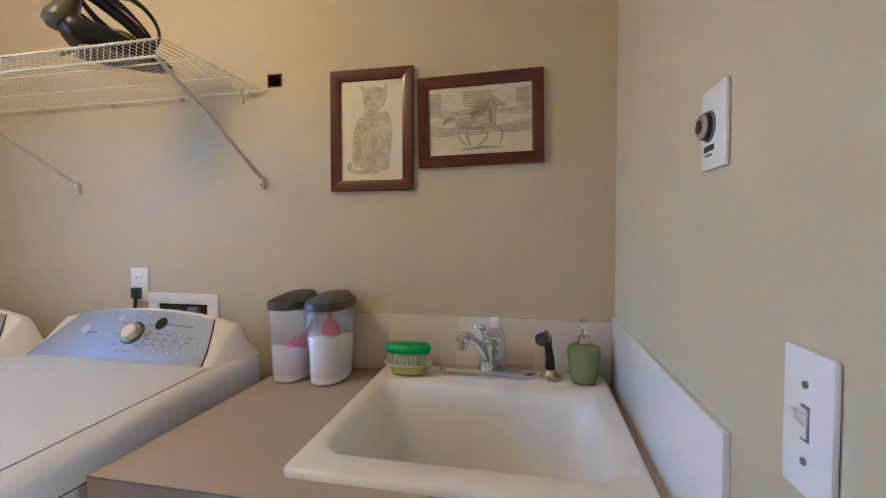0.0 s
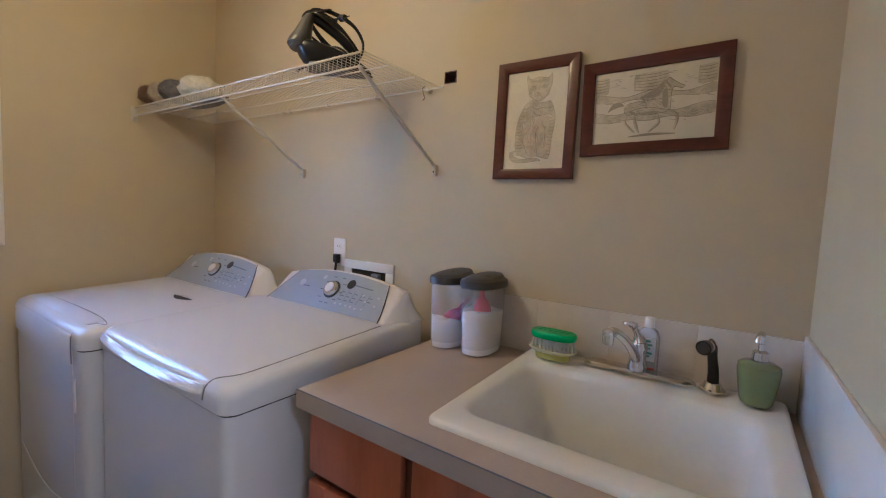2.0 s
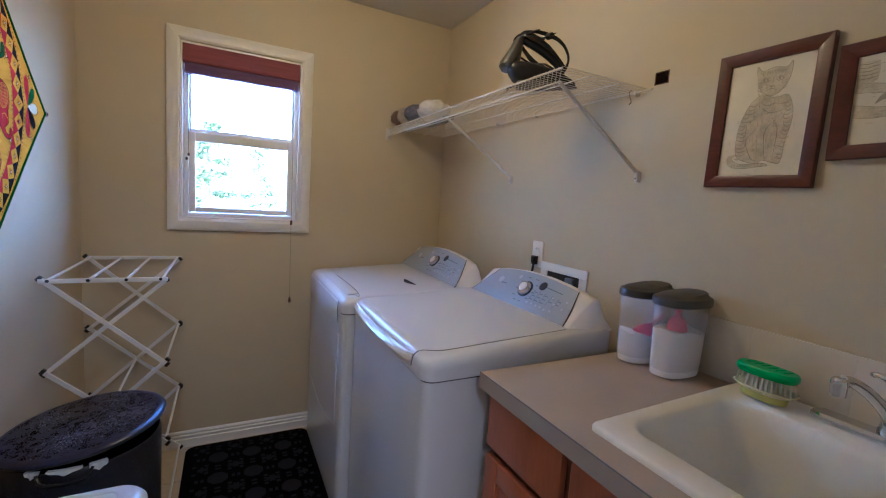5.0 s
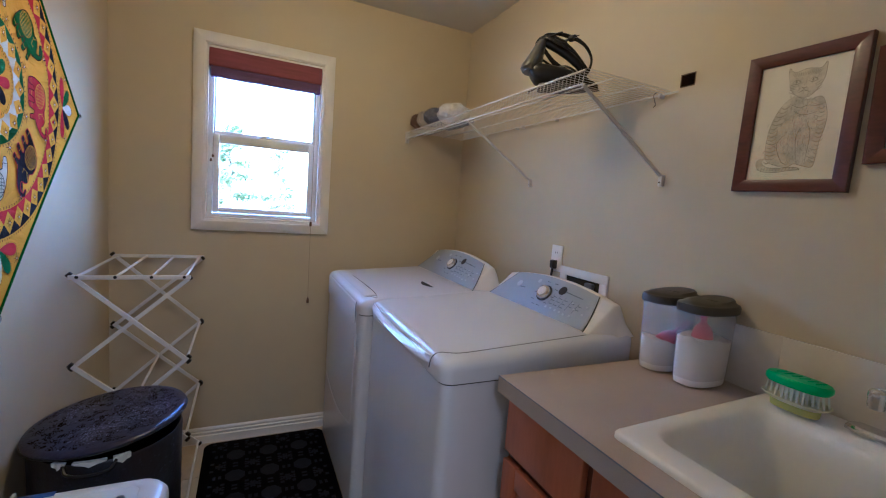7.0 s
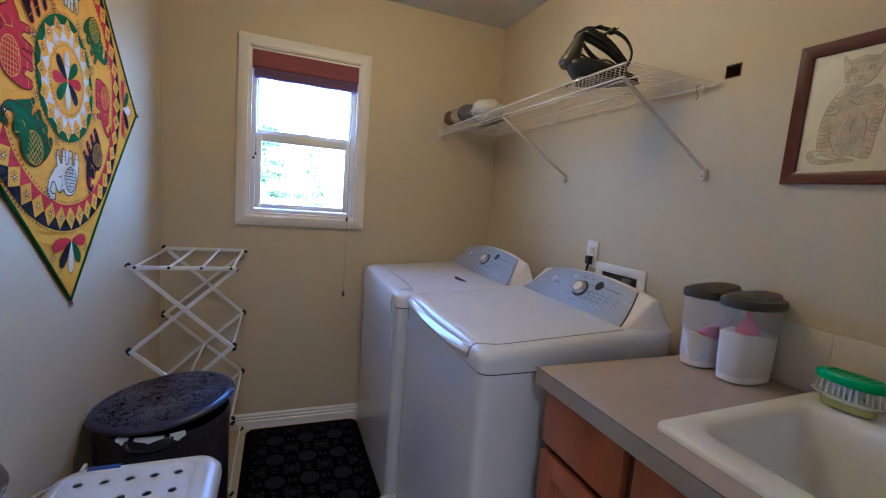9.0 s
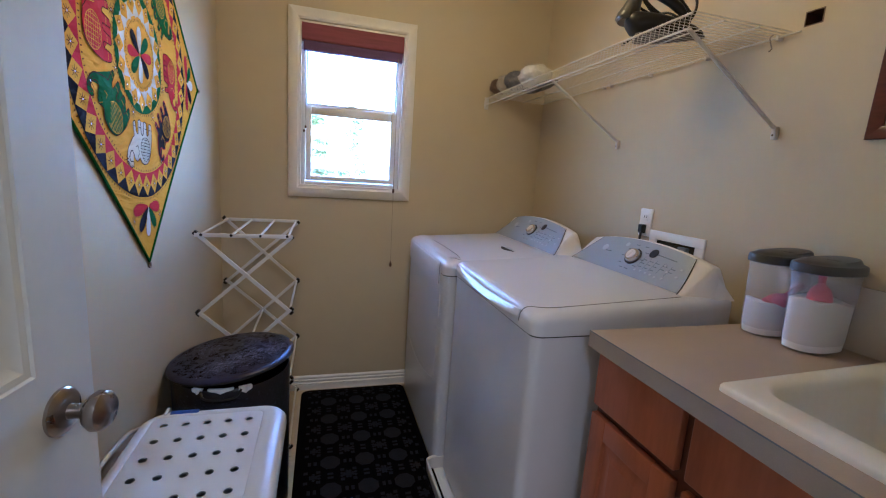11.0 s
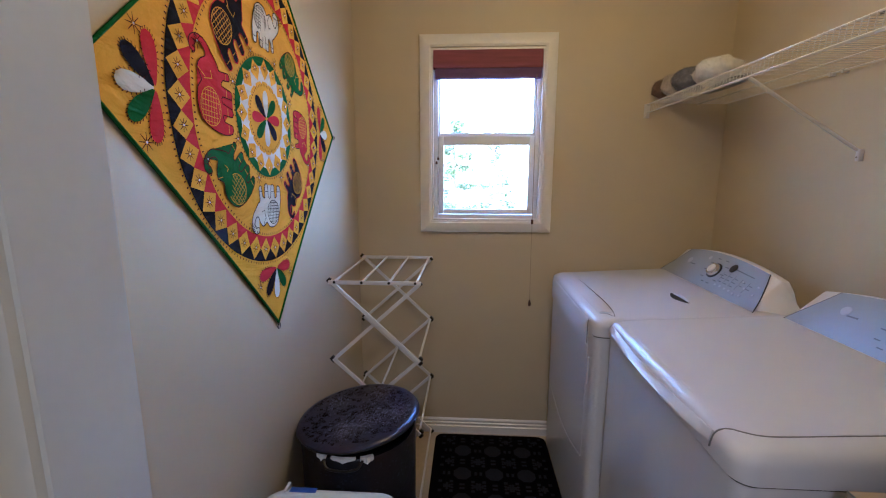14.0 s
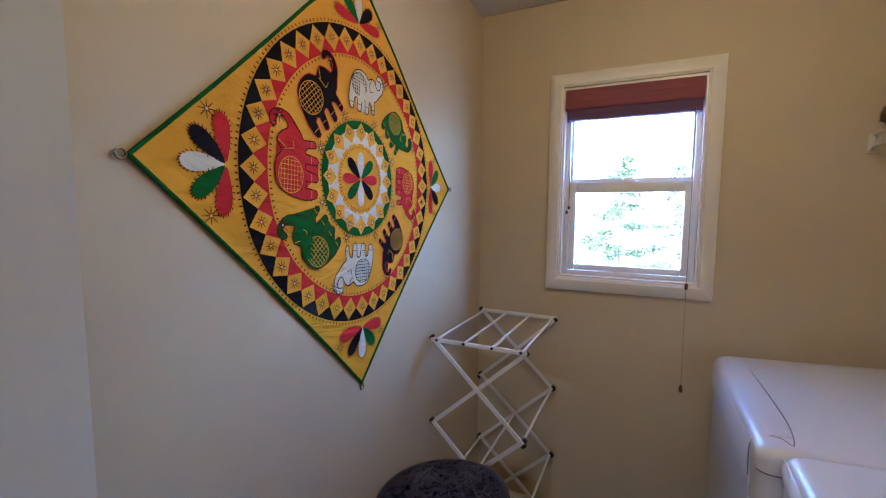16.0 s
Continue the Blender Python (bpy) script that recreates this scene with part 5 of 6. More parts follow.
# ---- wire shelf ----
def build_shelf():
    s = thing("wire_shelf", (-0.98, 1.62, 1.76), "long white coated wire shelf on two diagonal braces", "shelf")
    xa, xb = XW + 0.003, -0.271
    yb, yf = 1.608, 1.276
    zb, zf, zl = 1.762, 1.766, 1.729
    for nm, y, z, x1, r in (("back_rail", yb, zb - 0.004, -0.224, 0.0032), ("front_rail", yf, zf + 0.003, xb, 0.0032), ("front_lip_rail", yf - 0.004, zl, xb, 0.0032),
                            ("support_wire", yf + 0.10, 1.762, -0.262, 0.0026), ("support_wire", yf + 0.215, 1.760, -0.252, 0.0026)):
        out = (yb - y) / (yb - yf)
        part(nm, T([(xa, y - 0.024 * out, z - 0.012 * out), (x1, y, z)], r, 8), M_WIRE, s)
    bm = bmesh.new()
    tube(bm, [(0.021, yb, zb + 0.001), (0, yf - 0.001, zf + 0.0065), (0, yf - 0.0045, zf + 0.003), (0, yf - 0.0075, zl - 0.002)], 0.00100, 6)
    proto = part("deck_wire", bm, M_WIRE, s)
    n = 80
    for k in range(n):
        if k:
            o = new("deck_wire", proto.data)
            o.parent = s
        else:
            o = proto
        o.location = (xb + 0.002 - (xb - xa - 0.012) * k / (n - 1), -0.017 * k / (n - 1), -0.010 * k / (n - 1))
    for tx, bx in ((-0.271, -0.2465), (-0.985, -0.951)):
        b = part("brace", T([(tx, yf - 0.004, zl - 0.002), (bx, YN - 0.018, 1.500)], 0.0058, 8), M_WIRE, s)
        part("brace_foot", B(bx - 0.007, bx + 0.007, YN - 0.016, YN - 0.0005, 1.466, 1.503, 0.003), M_WIRE, b)
        part("screw", L([(0, -0.0175), (0.003, -0.0175), (0.003, -0.015), (0, -0.015)], (bx, YN, 1.478), 10, "y"), M_NICKEL, b)
    for x in (-0.285, -0.53, -0.80, -1.05, -1.10, -1.40):
        part("wall_clip", rings(bmesh.new(), [[(x + u, y, zb - 0.004 + v) for u, v in ((-0.004, 0.005), (0.004, 0.005), (0.004, -0.008), (-0.004, -0.008))] for y in (yb - 0.006, YN - 0.0005)]), M_WIRE, s)
    e = part("end_bracket", B(XW + 0.0005, XW + 0.007, yf - 0.038, yf - 0.012, zl - 0.036, zf - 0.006, 0.002), M_WIRE, s)
    part("hanging_hook", T(curve([(-0.300, yb - 0.004, zb + 0.006), (-0.300, yb - 0.014, zb - 0.004), (-0.301, yb - 0.006, zb - 0.020), (-0.303, yb + 0.003, zb - 0.030), (-0.303, yb - 0.006, zb - 0.040)], 5), 0.0018, 6), M_NICKEL, s)
    part("bracket_hook", T(curve([(XW + 0.007, yf - 0.030, zl - 0.018), (XW + 0.016, yf - 0.032, zl - 0.022), (XW + 0.020, yf - 0.030, zl - 0.010)], 4), 0.004, 6), M_WIRE, e)


build_shelf()


def build_iron():
    s = thing("clothes_iron", (-0.49, 1.40, 1.775), "black and grey clothes iron with cable wound round its handle", "iron")
    base = 1.775
    heel, toe = Vector((-0.535, 1.305, base)), Vector((-0.425, 1.480, base))
    ax = toe - heel
    ln = ax.length
    ax.normalize()
    sd = Vector((-ax.y, ax.x, 0))

    def q(f, side, up):
        """A point by its share of the length, metres to the side and metres up."""
        return heel + ax * ln * f + sd * side + Vector((0, 0, up * 0.90))

    def qc(f, side, up):
        return q(f * 0.78, side * 0.78, up * 0.97)

    def outline(k, up, back=0.0):
        prof = [(0.0 + back, 0.038), (0.06 + back * 0.5, 0.050), (0.32, 0.054), (0.58, 0.045), (0.80, 0.027), (0.94, 0.010), (1.0, 0.0)]
        return [q(0.5 + (f - 0.5) * k, w * k, up) for f, w in prof] + [q(0.5 + (f - 0.5) * k, -w * k, up) for f, w in reversed(prof[:-1])]
    part("soleplate", rings(bmesh.new(), [outline(0.98, 0.0), outline(1.0, 0.002), outline(1.0, 0.009)]), M_SOLE, s)
    # body: low at the toe, swelling back past the heel
    rows = []
    for f, low, top, hw in ((-0.17, 0.058, 0.078, 0.026), (-0.13, 0.040, 0.086, 0.040), (-0.06, 0.020, 0.088, 0.050), (0.05, 0.0095, 0.087, 0.054), (0.25, 0.0095, 0.080, 0.055), (0.50, 0.0095, 0.066, 0.050), (0.72, 0.0095, 0.050, 0.036), (0.88, 0.0095, 0.034, 0.019), (0.97, 0.0095, 0.020, 0.006)):
        mid, hh = (low + top) / 2, (top - low) / 2
        rows.append([q(f, hw * math.copysign(abs(math.cos(a)) ** 0.7, math.cos(a)), mid + hh * math.copysign(abs(math.sin(a)) ** 0.8, math.sin(a))) for a in (2 * math.pi * k / 20 for k in range(20))])
    part("body", rings(bmesh.new(), rows), M_BLACKP, s, smooth=60)
    # grey heel cover drawn up to the handle
    rows = []
    for up, f, a, b in ((0.060, -0.13, 0.043, 0.030), (0.072, -0.15, 0.047, 0.034), (0.088, -0.13, 0.044, 0.034), (0.112, -0.09, 0.035, 0.028), (0.140, -0.05, 0.026, 0.022), (0.166, -0.01, 0.020, 0.018), (0.178, 0.02, 0.017, 0.015), (0.182, 0.03, 0.010, 0.009)):
        rows.append([q(f, 0, up) + sd * a * math.cos(w) + ax * b * math.sin(w) for w in (2 * math.pi * k / 18 for k in range(18))])
    part("heel_cover", rings(bmesh.new(), rows), M_IRONG, s)
    hp = curve([q(-0.02, 0, 0.165), q(0.10, 0, 0.168), q(0.30, 0, 0.146), q(0.52, 0, 0.114), q(0.68, 0, 0.078), q(0.72, 0, 0.045)], 5)
    part("handle", T(hp, [0.0135] * 6 + [0.015] * 12 + [0.0135] * (len(hp) - 18), 12), M_BLACKP, s)
    part("water_cap", T([q(0.62, 0, 0.050), q(0.64, 0, 0.068)], [0.012, 0.010], 12), M_IRONG, s)
    # cable wound over the handle, round the body and up to the plug
    for k in range(4):
        w = 0.006 * k
        pts = [qc(-0.02 + 0.05 * k, -0.012, 0.184 + w * 0.4), qc(0.20, -0.030 - w, 0.186 - w), qc(0.55 + 0.03 * k, -0.046 - w, 0.150 - w * 1.6), qc(0.86 + 0.03 * k, -0.040, 0.090 - w), qc(0.96, -0.014, 0.045 + w), qc(0.80, 0.020, 0.050 + w), qc(0.40, 0.040, 0.090 + w), qc(0.08, 0.026, 0.150 + w * 0.6), qc(-0.03 + 0.04 * k, 0.004, 0.184)]
        part("cable", T(curve(pts, 6), 0.0034, 7), M_BLACKP, s)
    for w in (0.0, 0.007):
        part("cable", T(curve([qc(-0.06, 0.006, 0.176 + w), qc(0.10, -0.004, 0.200 + w), qc(0.42, -0.024, 0.202 - w), qc(0.80, -0.048, 0.166 - w), qc(1.00, -0.056 + w, 0.110), qc(0.98, -0.046, 0.060 + w), qc(0.84, -0.020, 0.036)], 6), 0.0034, 7), M_BLACKP, s)
    part("cable", T(curve([qc(0.02, -0.010, 0.186), qc(0.20, -0.020, 0.196), qc(0.38, -0.028, 0.205), qc(0.30, -0.045, 0.196), qc(0.12, -0.030, 0.186)], 6), 0.0036, 7), M_BLACKP, s)
    part("cable", T(curve([qc(-0.12, 0.012, 0.150), qc(-0.10, 0.016, 0.184), qc(0.02, 0.004, 0.200), qc(0.20, -0.024, 0.190), qc(0.48, -0.060, 0.160)], 6), 0.0036, 7), M_BLACKP, s)
    part("cable", T(curve([qc(0.05, 0.03, 0.120), qc(0.30, 0.010, 0.090), qc(0.55, -0.030, 0.080), qc(0.80, -0.050, 0.050)], 6), 0.0036, 7), M_BLACKP, s)
    part("cable", T(curve([qc(-0.02, 0.030, 0.012), qc(-0.12, 0.045, 0.002), qc(-0.17, 0.072, 0.003), qc(-0.16, 0.100, 0.008), qc(-0.13, 0.108, 0.016)], 6), 0.0034, 7), M_BLACKP, s)
    tip = Vector((-0.450, 1.352, base + 0.150))
    part("cable", T(curve([q(0.02, 0.0, 0.182), q(0.16, -0.016, 0.188), tip - Vector((0.03, 0, -0.004)), tip], 5), 0.0034, 7), M_BLACKP, s)
    p = part("plug", T([tip, tip + Vector((0.006, 0, -0.001)), tip + Vector((0.026, 0.0, -0.004))], [0.006, 0.011, 0.010], 10), M_BLACKP, s)
    for g in (-0.005, 0.005):
        part("prong", T([tip + Vector((0.026, g, -0.003 + g)), tip + Vector((0.040, g, -0.004 + g))], 0.0016, 6), M_NICKEL, p)


build_iron()


def fuzzy(name, c, r, material, label, seed, hairs=900, parent=None):
    s = thing(name, (c[0], c[1], c[2] - r[2]), label, "fleece item") if parent is None else parent
    bm = bmesh.new()
    bmesh.ops.create_icosphere(bm, subdivisions=4, radius=1)
    rng = random.Random(seed)
    for v in bm.verts:
        q = v.co.copy()
        n1 = noise.noise(q * 2.1 + Vector((seed, 0, 0))) * 0.16 + noise.noise(q * 7 + Vector((0, seed, 0))) * 0.07
        q *= 1 + n1
        v.co = Vector((c[0] + q.x * r[0], c[1] + q.y * r[1], max(c[2] - r[2] * 0.98, c[2] + q.z * r[2])))
    pick = rng.sample(list(bm.verts), min(hairs, len(bm.verts)))
    hair = [(v.co.copy(), (v.co - Vector(c)).normalized()) for v in pick]
    for p, d in hair:
        if d.z < -0.5:
            continue
        d = (d + Vector((rng.uniform(-1, 1), rng.uniform(-1, 1), rng.uniform(-1, 1))) * 0.5).normalized()
        t = d.orthogonal().normalized() * 0.0012
        e = p + d * rng.uniform(0.004, 0.010)
        bm.faces.new([bm.verts.new(p + t), bm.verts.new(p - t), bm.verts.new(e)])
    part("fleece", bm, material, s, smooth=80)
    return s


zh = 1.7665
zs = zh + 0.008
WHITE_SLIPPER = (-1.365, 1.380, zs + 0.056)
fuzzy("slipper", WHITE_SLIPPER, (0.092, 0.082, 0.054), M_FURW, "fluffy white fleece slipper lying on the wire shelf", 1)
fuzzy("slipper", (-1.510, 1.350, zs + 0.052), (0.068, 0.070, 0.052), M_FURG, "fluffy grey fleece slipper lying on the wire shelf", 2)
fuzzy("slipper", (-1.592, 1.325, zs + 0.048), (0.042, 0.060, 0.048), M_FURC, "small cream fleece slipper on the wire shelf", 3, 700)
fuzzy("slipper", (-1.652, 1.305, zs + 0.042), (0.034, 0.055, 0.044), M_FURB, "brown-grey fleece bundle at the end of the wire shelf", 4, 700)


def build_insole():
    s = thing("insole", (-1.33, 1.395, zh), "thin dark slipper sole lying flat on the wire shelf", "insole")
    rows = []
    for z, k in ((zh - 0.0005, 0.95), (zh + 0.002, 1.0), (zh + 0.007, 1.0), (zh + 0.009, 0.94)):
        rows.append([(-1.325 + 0.185 * k * math.cos(a), 1.395 + (0.040 + 0.008 * math.cos(a)) * k * math.sin(a) - 0.020 * math.cos(a), z) for a in (2 * math.pi * q / 28 for q in range(28))])
    part("sole", rings(bmesh.new(), rows), M_BLACKP, s)


build_insole()


# ---- drying rack ----
def build_rack():
    s = thing("drying_rack", (-1.42, 0.03, 0), "white folding accordion drying rack with black end caps", "drying rack")
    ya, yb = -0.145, 0.205
    xf, xr = -1.150, -1.672
    zs = [1.0, 0.670, 0.345, 0.020]

    def bar(x, p, q, off, name="leg"):
        """A flat slat in the plane x."""
        p, q = Vector((x + off, *p)), Vector((x + off, *q))
        d = (q - p).normalized()
        n = Vector((1, 0, 0))
        t = d.cross(n) * 0.0072
        e = d * 0.010
        rows = []
        for c in (p - e, q + e):
            rows.append([c + t + n * 0.004, c - t + n * 0.004, c - t - n * 0.004, c + t - n * 0.004])
        b = part(name, rings(bmesh.new(), rows), M_RACK, s, smooth=20)
        for c, g in ((p, -1), (q, 1)):
            cc = c + d * g * 0.011
            rows = [[cc + d * g * k + t * w + n * 0.0047 * w2, cc + d * g * k - t * w + n * 0.0047 * w2, cc + d * g * k - t * w - n * 0.0047 * w2, cc + d * g * k + t * w - n * 0.0047 * w2] for k, w, w2 in ((-0.006, 1.25, 1.3), (0.006, 1.2, 1.25))]
            part("end_cap", rings(bmesh.new(), rows), M_BLACKP, b, smooth=0)
        return b
    for x, g in ((xf, 1), (xr, -1)):
        for k in range(3):
            bar(x, (ya, zs[k]), (yb, zs[k + 1]), 0.0045 * g)
            bar(x, (yb, zs[k] - (0.012 if k == 0 else 0)), (ya, zs[k + 1]), -0.0045 * g)
        # rail across the top
        p = B(x + 0.009 * g - 0.004, x + 0.009 * g + 0.004, ya - 0.01, yb + 0.012, zs[0] - 0.009, zs[0] + 0.007, 0.002)
        part("top_rail", p, M_RACK, s)
        for y in (ya + 0.015, ya + 0.125, ya + 0.235, yb - 0.01):
            part("rivet", L([(0, 0), (0.006, 0), (0.005, 0.003), (0, 0.003)] if g > 0 else [(0, -0.003), (0.005, -0.003), (0.006, 0), (0, 0)], (x + 0.0132 * g, y, zs[0]), 10, "x"), M_BLACKP, s)
    rods = [(ya + 0.012, zs[0]), (ya + 0.125, zs[0]), (ya + 0.235, zs[0]), (yb - 0.006, zs[0]), (yb, zs[1]), (yb, zs[2]), (ya, zs[2]), (0.030, 0.508), (ya, zs[3]), (yb, zs[3] + 0.004)]
    for y, z in rods:
        part("rod", T([(xr, y, z), (xf, y, z)], 0.0052, 8), M_RACK, s)


build_rack()


# ---- hamper ----
def build_hamper():
    s = thing("laundry_hamper", (-0.855, 0.035, 0), "round black speckled laundry hamper with white liner and closed lid", "hamper")
    cx, cy = -0.855, 0.032
    part("body", L([(0, 0.0), (0.185, 0.0), (0.190, 0.006), (0.192, 0.30), (0.195, 0.560), (0.190, 0.568), (0.184, 0.560), (0.180, 0.10), (0, 0.095)], (cx, cy, 0), 48), M_HAMPER, s)
    rng = random.Random(8)
    bm = bmesh.new()
    for k in range(1400):
        a, z = rng.uniform(0, 2 * math.pi), rng.uniform(0.02, 0.55)
        w, h = rng.uniform(0.003, 0.010), rng.uniform(0.0012, 0.004)
        rr = 0.1905 + 0.0045 * z / 0.56 + 0.0022
        ps = [(a + w / rr * math.cos(t) * 0.5, z + h * math.sin(t)) for t in (2 * math.pi * q / 6 for q in range(6))]
        bm.faces.new([bm.verts.new((cx + rr * math.cos(b), cy + rr * math.sin(b), c)) for b, c in ps])
    part("woven_fleck_pattern", bm, M_WOVEN, s, kind="stuff", smooth=0)
    # liner showing at the near edge as folded flaps
    bm = bmesh.new()
    for a0, a1, z0 in ((-27, -17, 0.556), (-12, 11, 0.560), (15, 27, 0.552)):
        rows = []
        for k in range(9):
            a = radians(a0 + (a1 - a0) * k / 8)
            wv = 0.002 * math.sin(k * 1.9)
            rows.append([(cx + (0.1975 + wv) * math.cos(a), cy + (0.1975 + wv) * math.sin(a), z) for z in (z0 + 0.012 * abs(k - 4) / 4, 0.575)] + [(cx + 0.186 * math.cos(a), cy + 0.186 * math.sin(a), 0.575), (cx + 0.1955 * math.cos(a), cy + 0.1955 * math.sin(a), z0 + 0.012 * abs(k - 4) / 4)])
        rings(bm, rows)
    part("liner", bm, M_LINER, s)
    lid = part("lid", L([(0, 0.584), (0.200, 0.584), (0.207, 0.587), (0.208, 0.593), (0.204, 0.598), (0.190, 0.601), (0, 0.603)], (cx, cy, 0), 56), M_HLID, s)
    rng = random.Random(21)
    bm = bmesh.new()
    for k in range(560):
        a, r = rng.uniform(0, 2 * math.pi), 0.188 * math.sqrt(rng.random())
        x, y = cx + r * math.cos(a), cy + r * math.sin(a)
        size, ph, n = rng.uniform(0.0035, 0.0075), rng.uniform(0, 6), rng.choice((1, 4, 5, 6, 6))
        for q in range(n):
            px = x + (size * math.cos(ph + 2 * math.pi * q / n) if n > 1 else 0)
            py = y + (size * math.sin(ph + 2 * math.pi * q / n) if n > 1 else 0)
            w, w2 = rng.uniform(0.0016, 0.0030), rng.uniform(0.0012, 0.0024)
            if math.hypot(px - cx, py - cy) < 0.189:
                bm.faces.new([bm.verts.new((px + w * math.cos(2 * math.pi * c / 6), py + w2 * math.sin(2 * math.pi * c / 6), 0.6034)) for c in range(6)])
    part("dark_fleck_pattern", bm, M_FLECK, lid, kind="stuff", smooth=0)
    bm = bmesh.new()
    for k in range(1100):
        ca = rng.choice(((-0.07, -0.10), (0.10, -0.02), (0.02, 0.13), (-0.12, 0.05), (0.05, 0.05)))
        x, y = cx + ca[0] + rng.gauss(0, 0.036), cy + ca[1] + rng.gauss(0, 0.026)
        if math.hypot(x - cx, y - cy) > 0.19:
            continue
        w = rng.uniform(0.0009, 0.0027)
        bm.faces.new([bm.verts.new((x + w * math.cos(2 * math.pi * q / 5), y + w * 0.7 * math.sin(2 * math.pi * q / 5), 0.6038)) for q in range(5)])
    part("pale_fleck_pattern", bm, M_HFLEX, lid, kind="stuff", smooth=0)
    part("lid_handle", T(curve([(cx + 0.196, cy - 0.06, 0.572), (cx + 0.215, cy - 0.045, 0.556), (cx + 0.219, cy, 0.550), (cx + 0.215, cy + 0.045, 0.556), (cx + 0.196, cy + 0.06, 0.572)], 5), 0.004, 7), M_BLACKP, s)
    part("edge_trim", T([(cx + 0.2075 * math.cos(a), cy + 0.2075 * math.sin(a), 0.588) for a in (2 * math.pi * k / 56 for k in range(57))], 0.0028, 6), M_BLACKP, lid)
    tilt = Matrix.Rotation(radians(6), 3, "X")
    pivot = Vector((0, cy - 0.035, 0.59))
    lid.rotation_euler.x = radians(6)
    lid.location = pivot - tilt @ pivot + Vector((0, 0, 0.012))


build_hamper()


# ---- white lidded basket ----
def build_basket():
    s = thing("plastic_laundry_bin", (-0.28, 0.06, 0), "white plastic laundry bin with closed lid pierced by round holes", "laundry bin")
    x0, x1, y0, y1 = -0.512, -0.075, -0.125, 0.246
    rows = [rrect(x0 + 0.06, x1 - 0.06, y0 + 0.05, y1 - 0.05, 0.04, 0.0), rrect(x0 + 0.05, x1 - 0.05, y0 + 0.04, y1 - 0.04, 0.05, 0.01), rrect(x0 + 0.022, x1 - 0.022, y0 + 0.018, y1 - 0.018, 0.06, 0.54), rrect(x0 + 0.012, x1 - 0.012, y0 + 0.008, y1 - 0.008, 0.06, 0.545), rrect(x0 + 0.010, x1 - 0.010, y0 + 0.006, y1 - 0.006, 0.06, 0.560), rrect(x0 + 0.026, x1 - 0.026, y0 + 0.022, y1 - 0.022, 0.055, 0.560), rrect(x0 + 0.055, x1 - 0.055, y0 + 0.045, y1 - 0.045, 0.04, 0.03)]
    part("bin", rings(bmesh.new(), rows), M_BASKET, s)
    # lid: rim ring plus a field pierced by a grid of holes
    zt = 0.600
    fx0, fx1, fy0, fy1 = -0.478, -0.128, -0.094, 0.182
    n = 9
    bm = bmesh.new()
    r = 0.062
    rr = [rrect(x0 + 0.003, x1 - 0.003, y0 + 0.003, y1 - 0.003, r, 0.562, n), rrect(x0, x1, y0, y1, r, 0.566, n), rrect(x0 + 0.001, x1 - 0.001, y0 + 0.001, y1 - 0.001, r, 0.584, n), rrect(x0 + 0.008, x1 - 0.008, y0 + 0.008, y1 - 0.008, r, 0.596, n), rrect(x0 + 0.018, x1 - 0.018, y0 + 0.018, y1 - 0.018, 0.05, zt, n), rrect(fx0 - 0.004, fx1 + 0.004, fy0 - 0.004, fy1 + 0.004, 0.022, zt, n), rrect(fx0, fx1, fy0, fy1, 0.020, zt - 0.003, n)]
    rings(bm, rr, False, False)
    lid = part("lid_rim", bm, M_BASKET, s)
    bm = bmesh.new()
    hx = [-0.440, -0.3705, -0.301, -0.2315, -0.162]
    hy = [-0.060, -0.008, 0.044, 0.096, 0.148]
    ex = [fx0] + [(a + b) / 2 for a, b in zip(hx, hx[1:])] + [fx1]
    ey = [fy0] + [(a + b) / 2 for a, b in zip(hy, hy[1:])] + [fy1]
    z, zlow = zt - 0.003, zt - 0.006
    hr = 0.0095
    for i, cx in enumerate(hx):
        for j, cy in enumerate(hy):
            k = 16
            ang = [2 * math.pi * q / k + math.pi / k for q in range(k)]
            inner = [bm.verts.new((cx + hr * math.cos(a), cy + hr * math.sin(a), z)) for a in ang]
            low = [bm.verts.new((cx + hr * math.cos(a), cy + hr * math.sin(a), zlow)) for a in ang]
            outer = []
            for a in ang:
                c, q = math.cos(a), math.sin(a)
                tx = ((ex[i + 1] - cx) if c > 0 else (cx - ex[i])) / max(abs(c), 1e-9)
                ty = ((ey[j + 1] - cy) if q > 0 else (cy - ey[j])) / max(abs(q), 1e-9)
                t = min(tx, ty)
                outer.append(bm.verts.new((cx + c * t, cy + q * t, z)))
            for q in range(k):
                w = (q + 1) % k
                bm.faces.new((inner[q], inner[w], outer[w], outer[q]))
                bm.faces.new((inner[w], inner[q], low[q], low[w]))
                # corner triangle of the cell
                a, b = outer[q].co, outer[w].co
                if abs(a.x - b.x) > 1e-6 and abs(a.y - b.y) > 1e-6:
                    cxn = ex[i + 1] if (a.x + b.x) / 2 > cx else ex[i]
                    cyn = ey[j + 1] if (a.y + b.y) / 2 > cy else ey[j]
                    bm.faces.new((outer[q], outer[w], bm.verts.new((cxn, cyn, z))))
    part("pierced_panel", bm, M_BASKET, lid, smooth=20)
    part("label", B(-0.505, -0.488, -0.060, 0.010, 0.5995, 0.6012, 0.0004), M_BLUE, s, "dark blue printed label")
    part("hinge_tab", B(-0.520, -0.486, -0.075, -0.067, 0.585, 0.604, 0.002), M_BASKET, s)
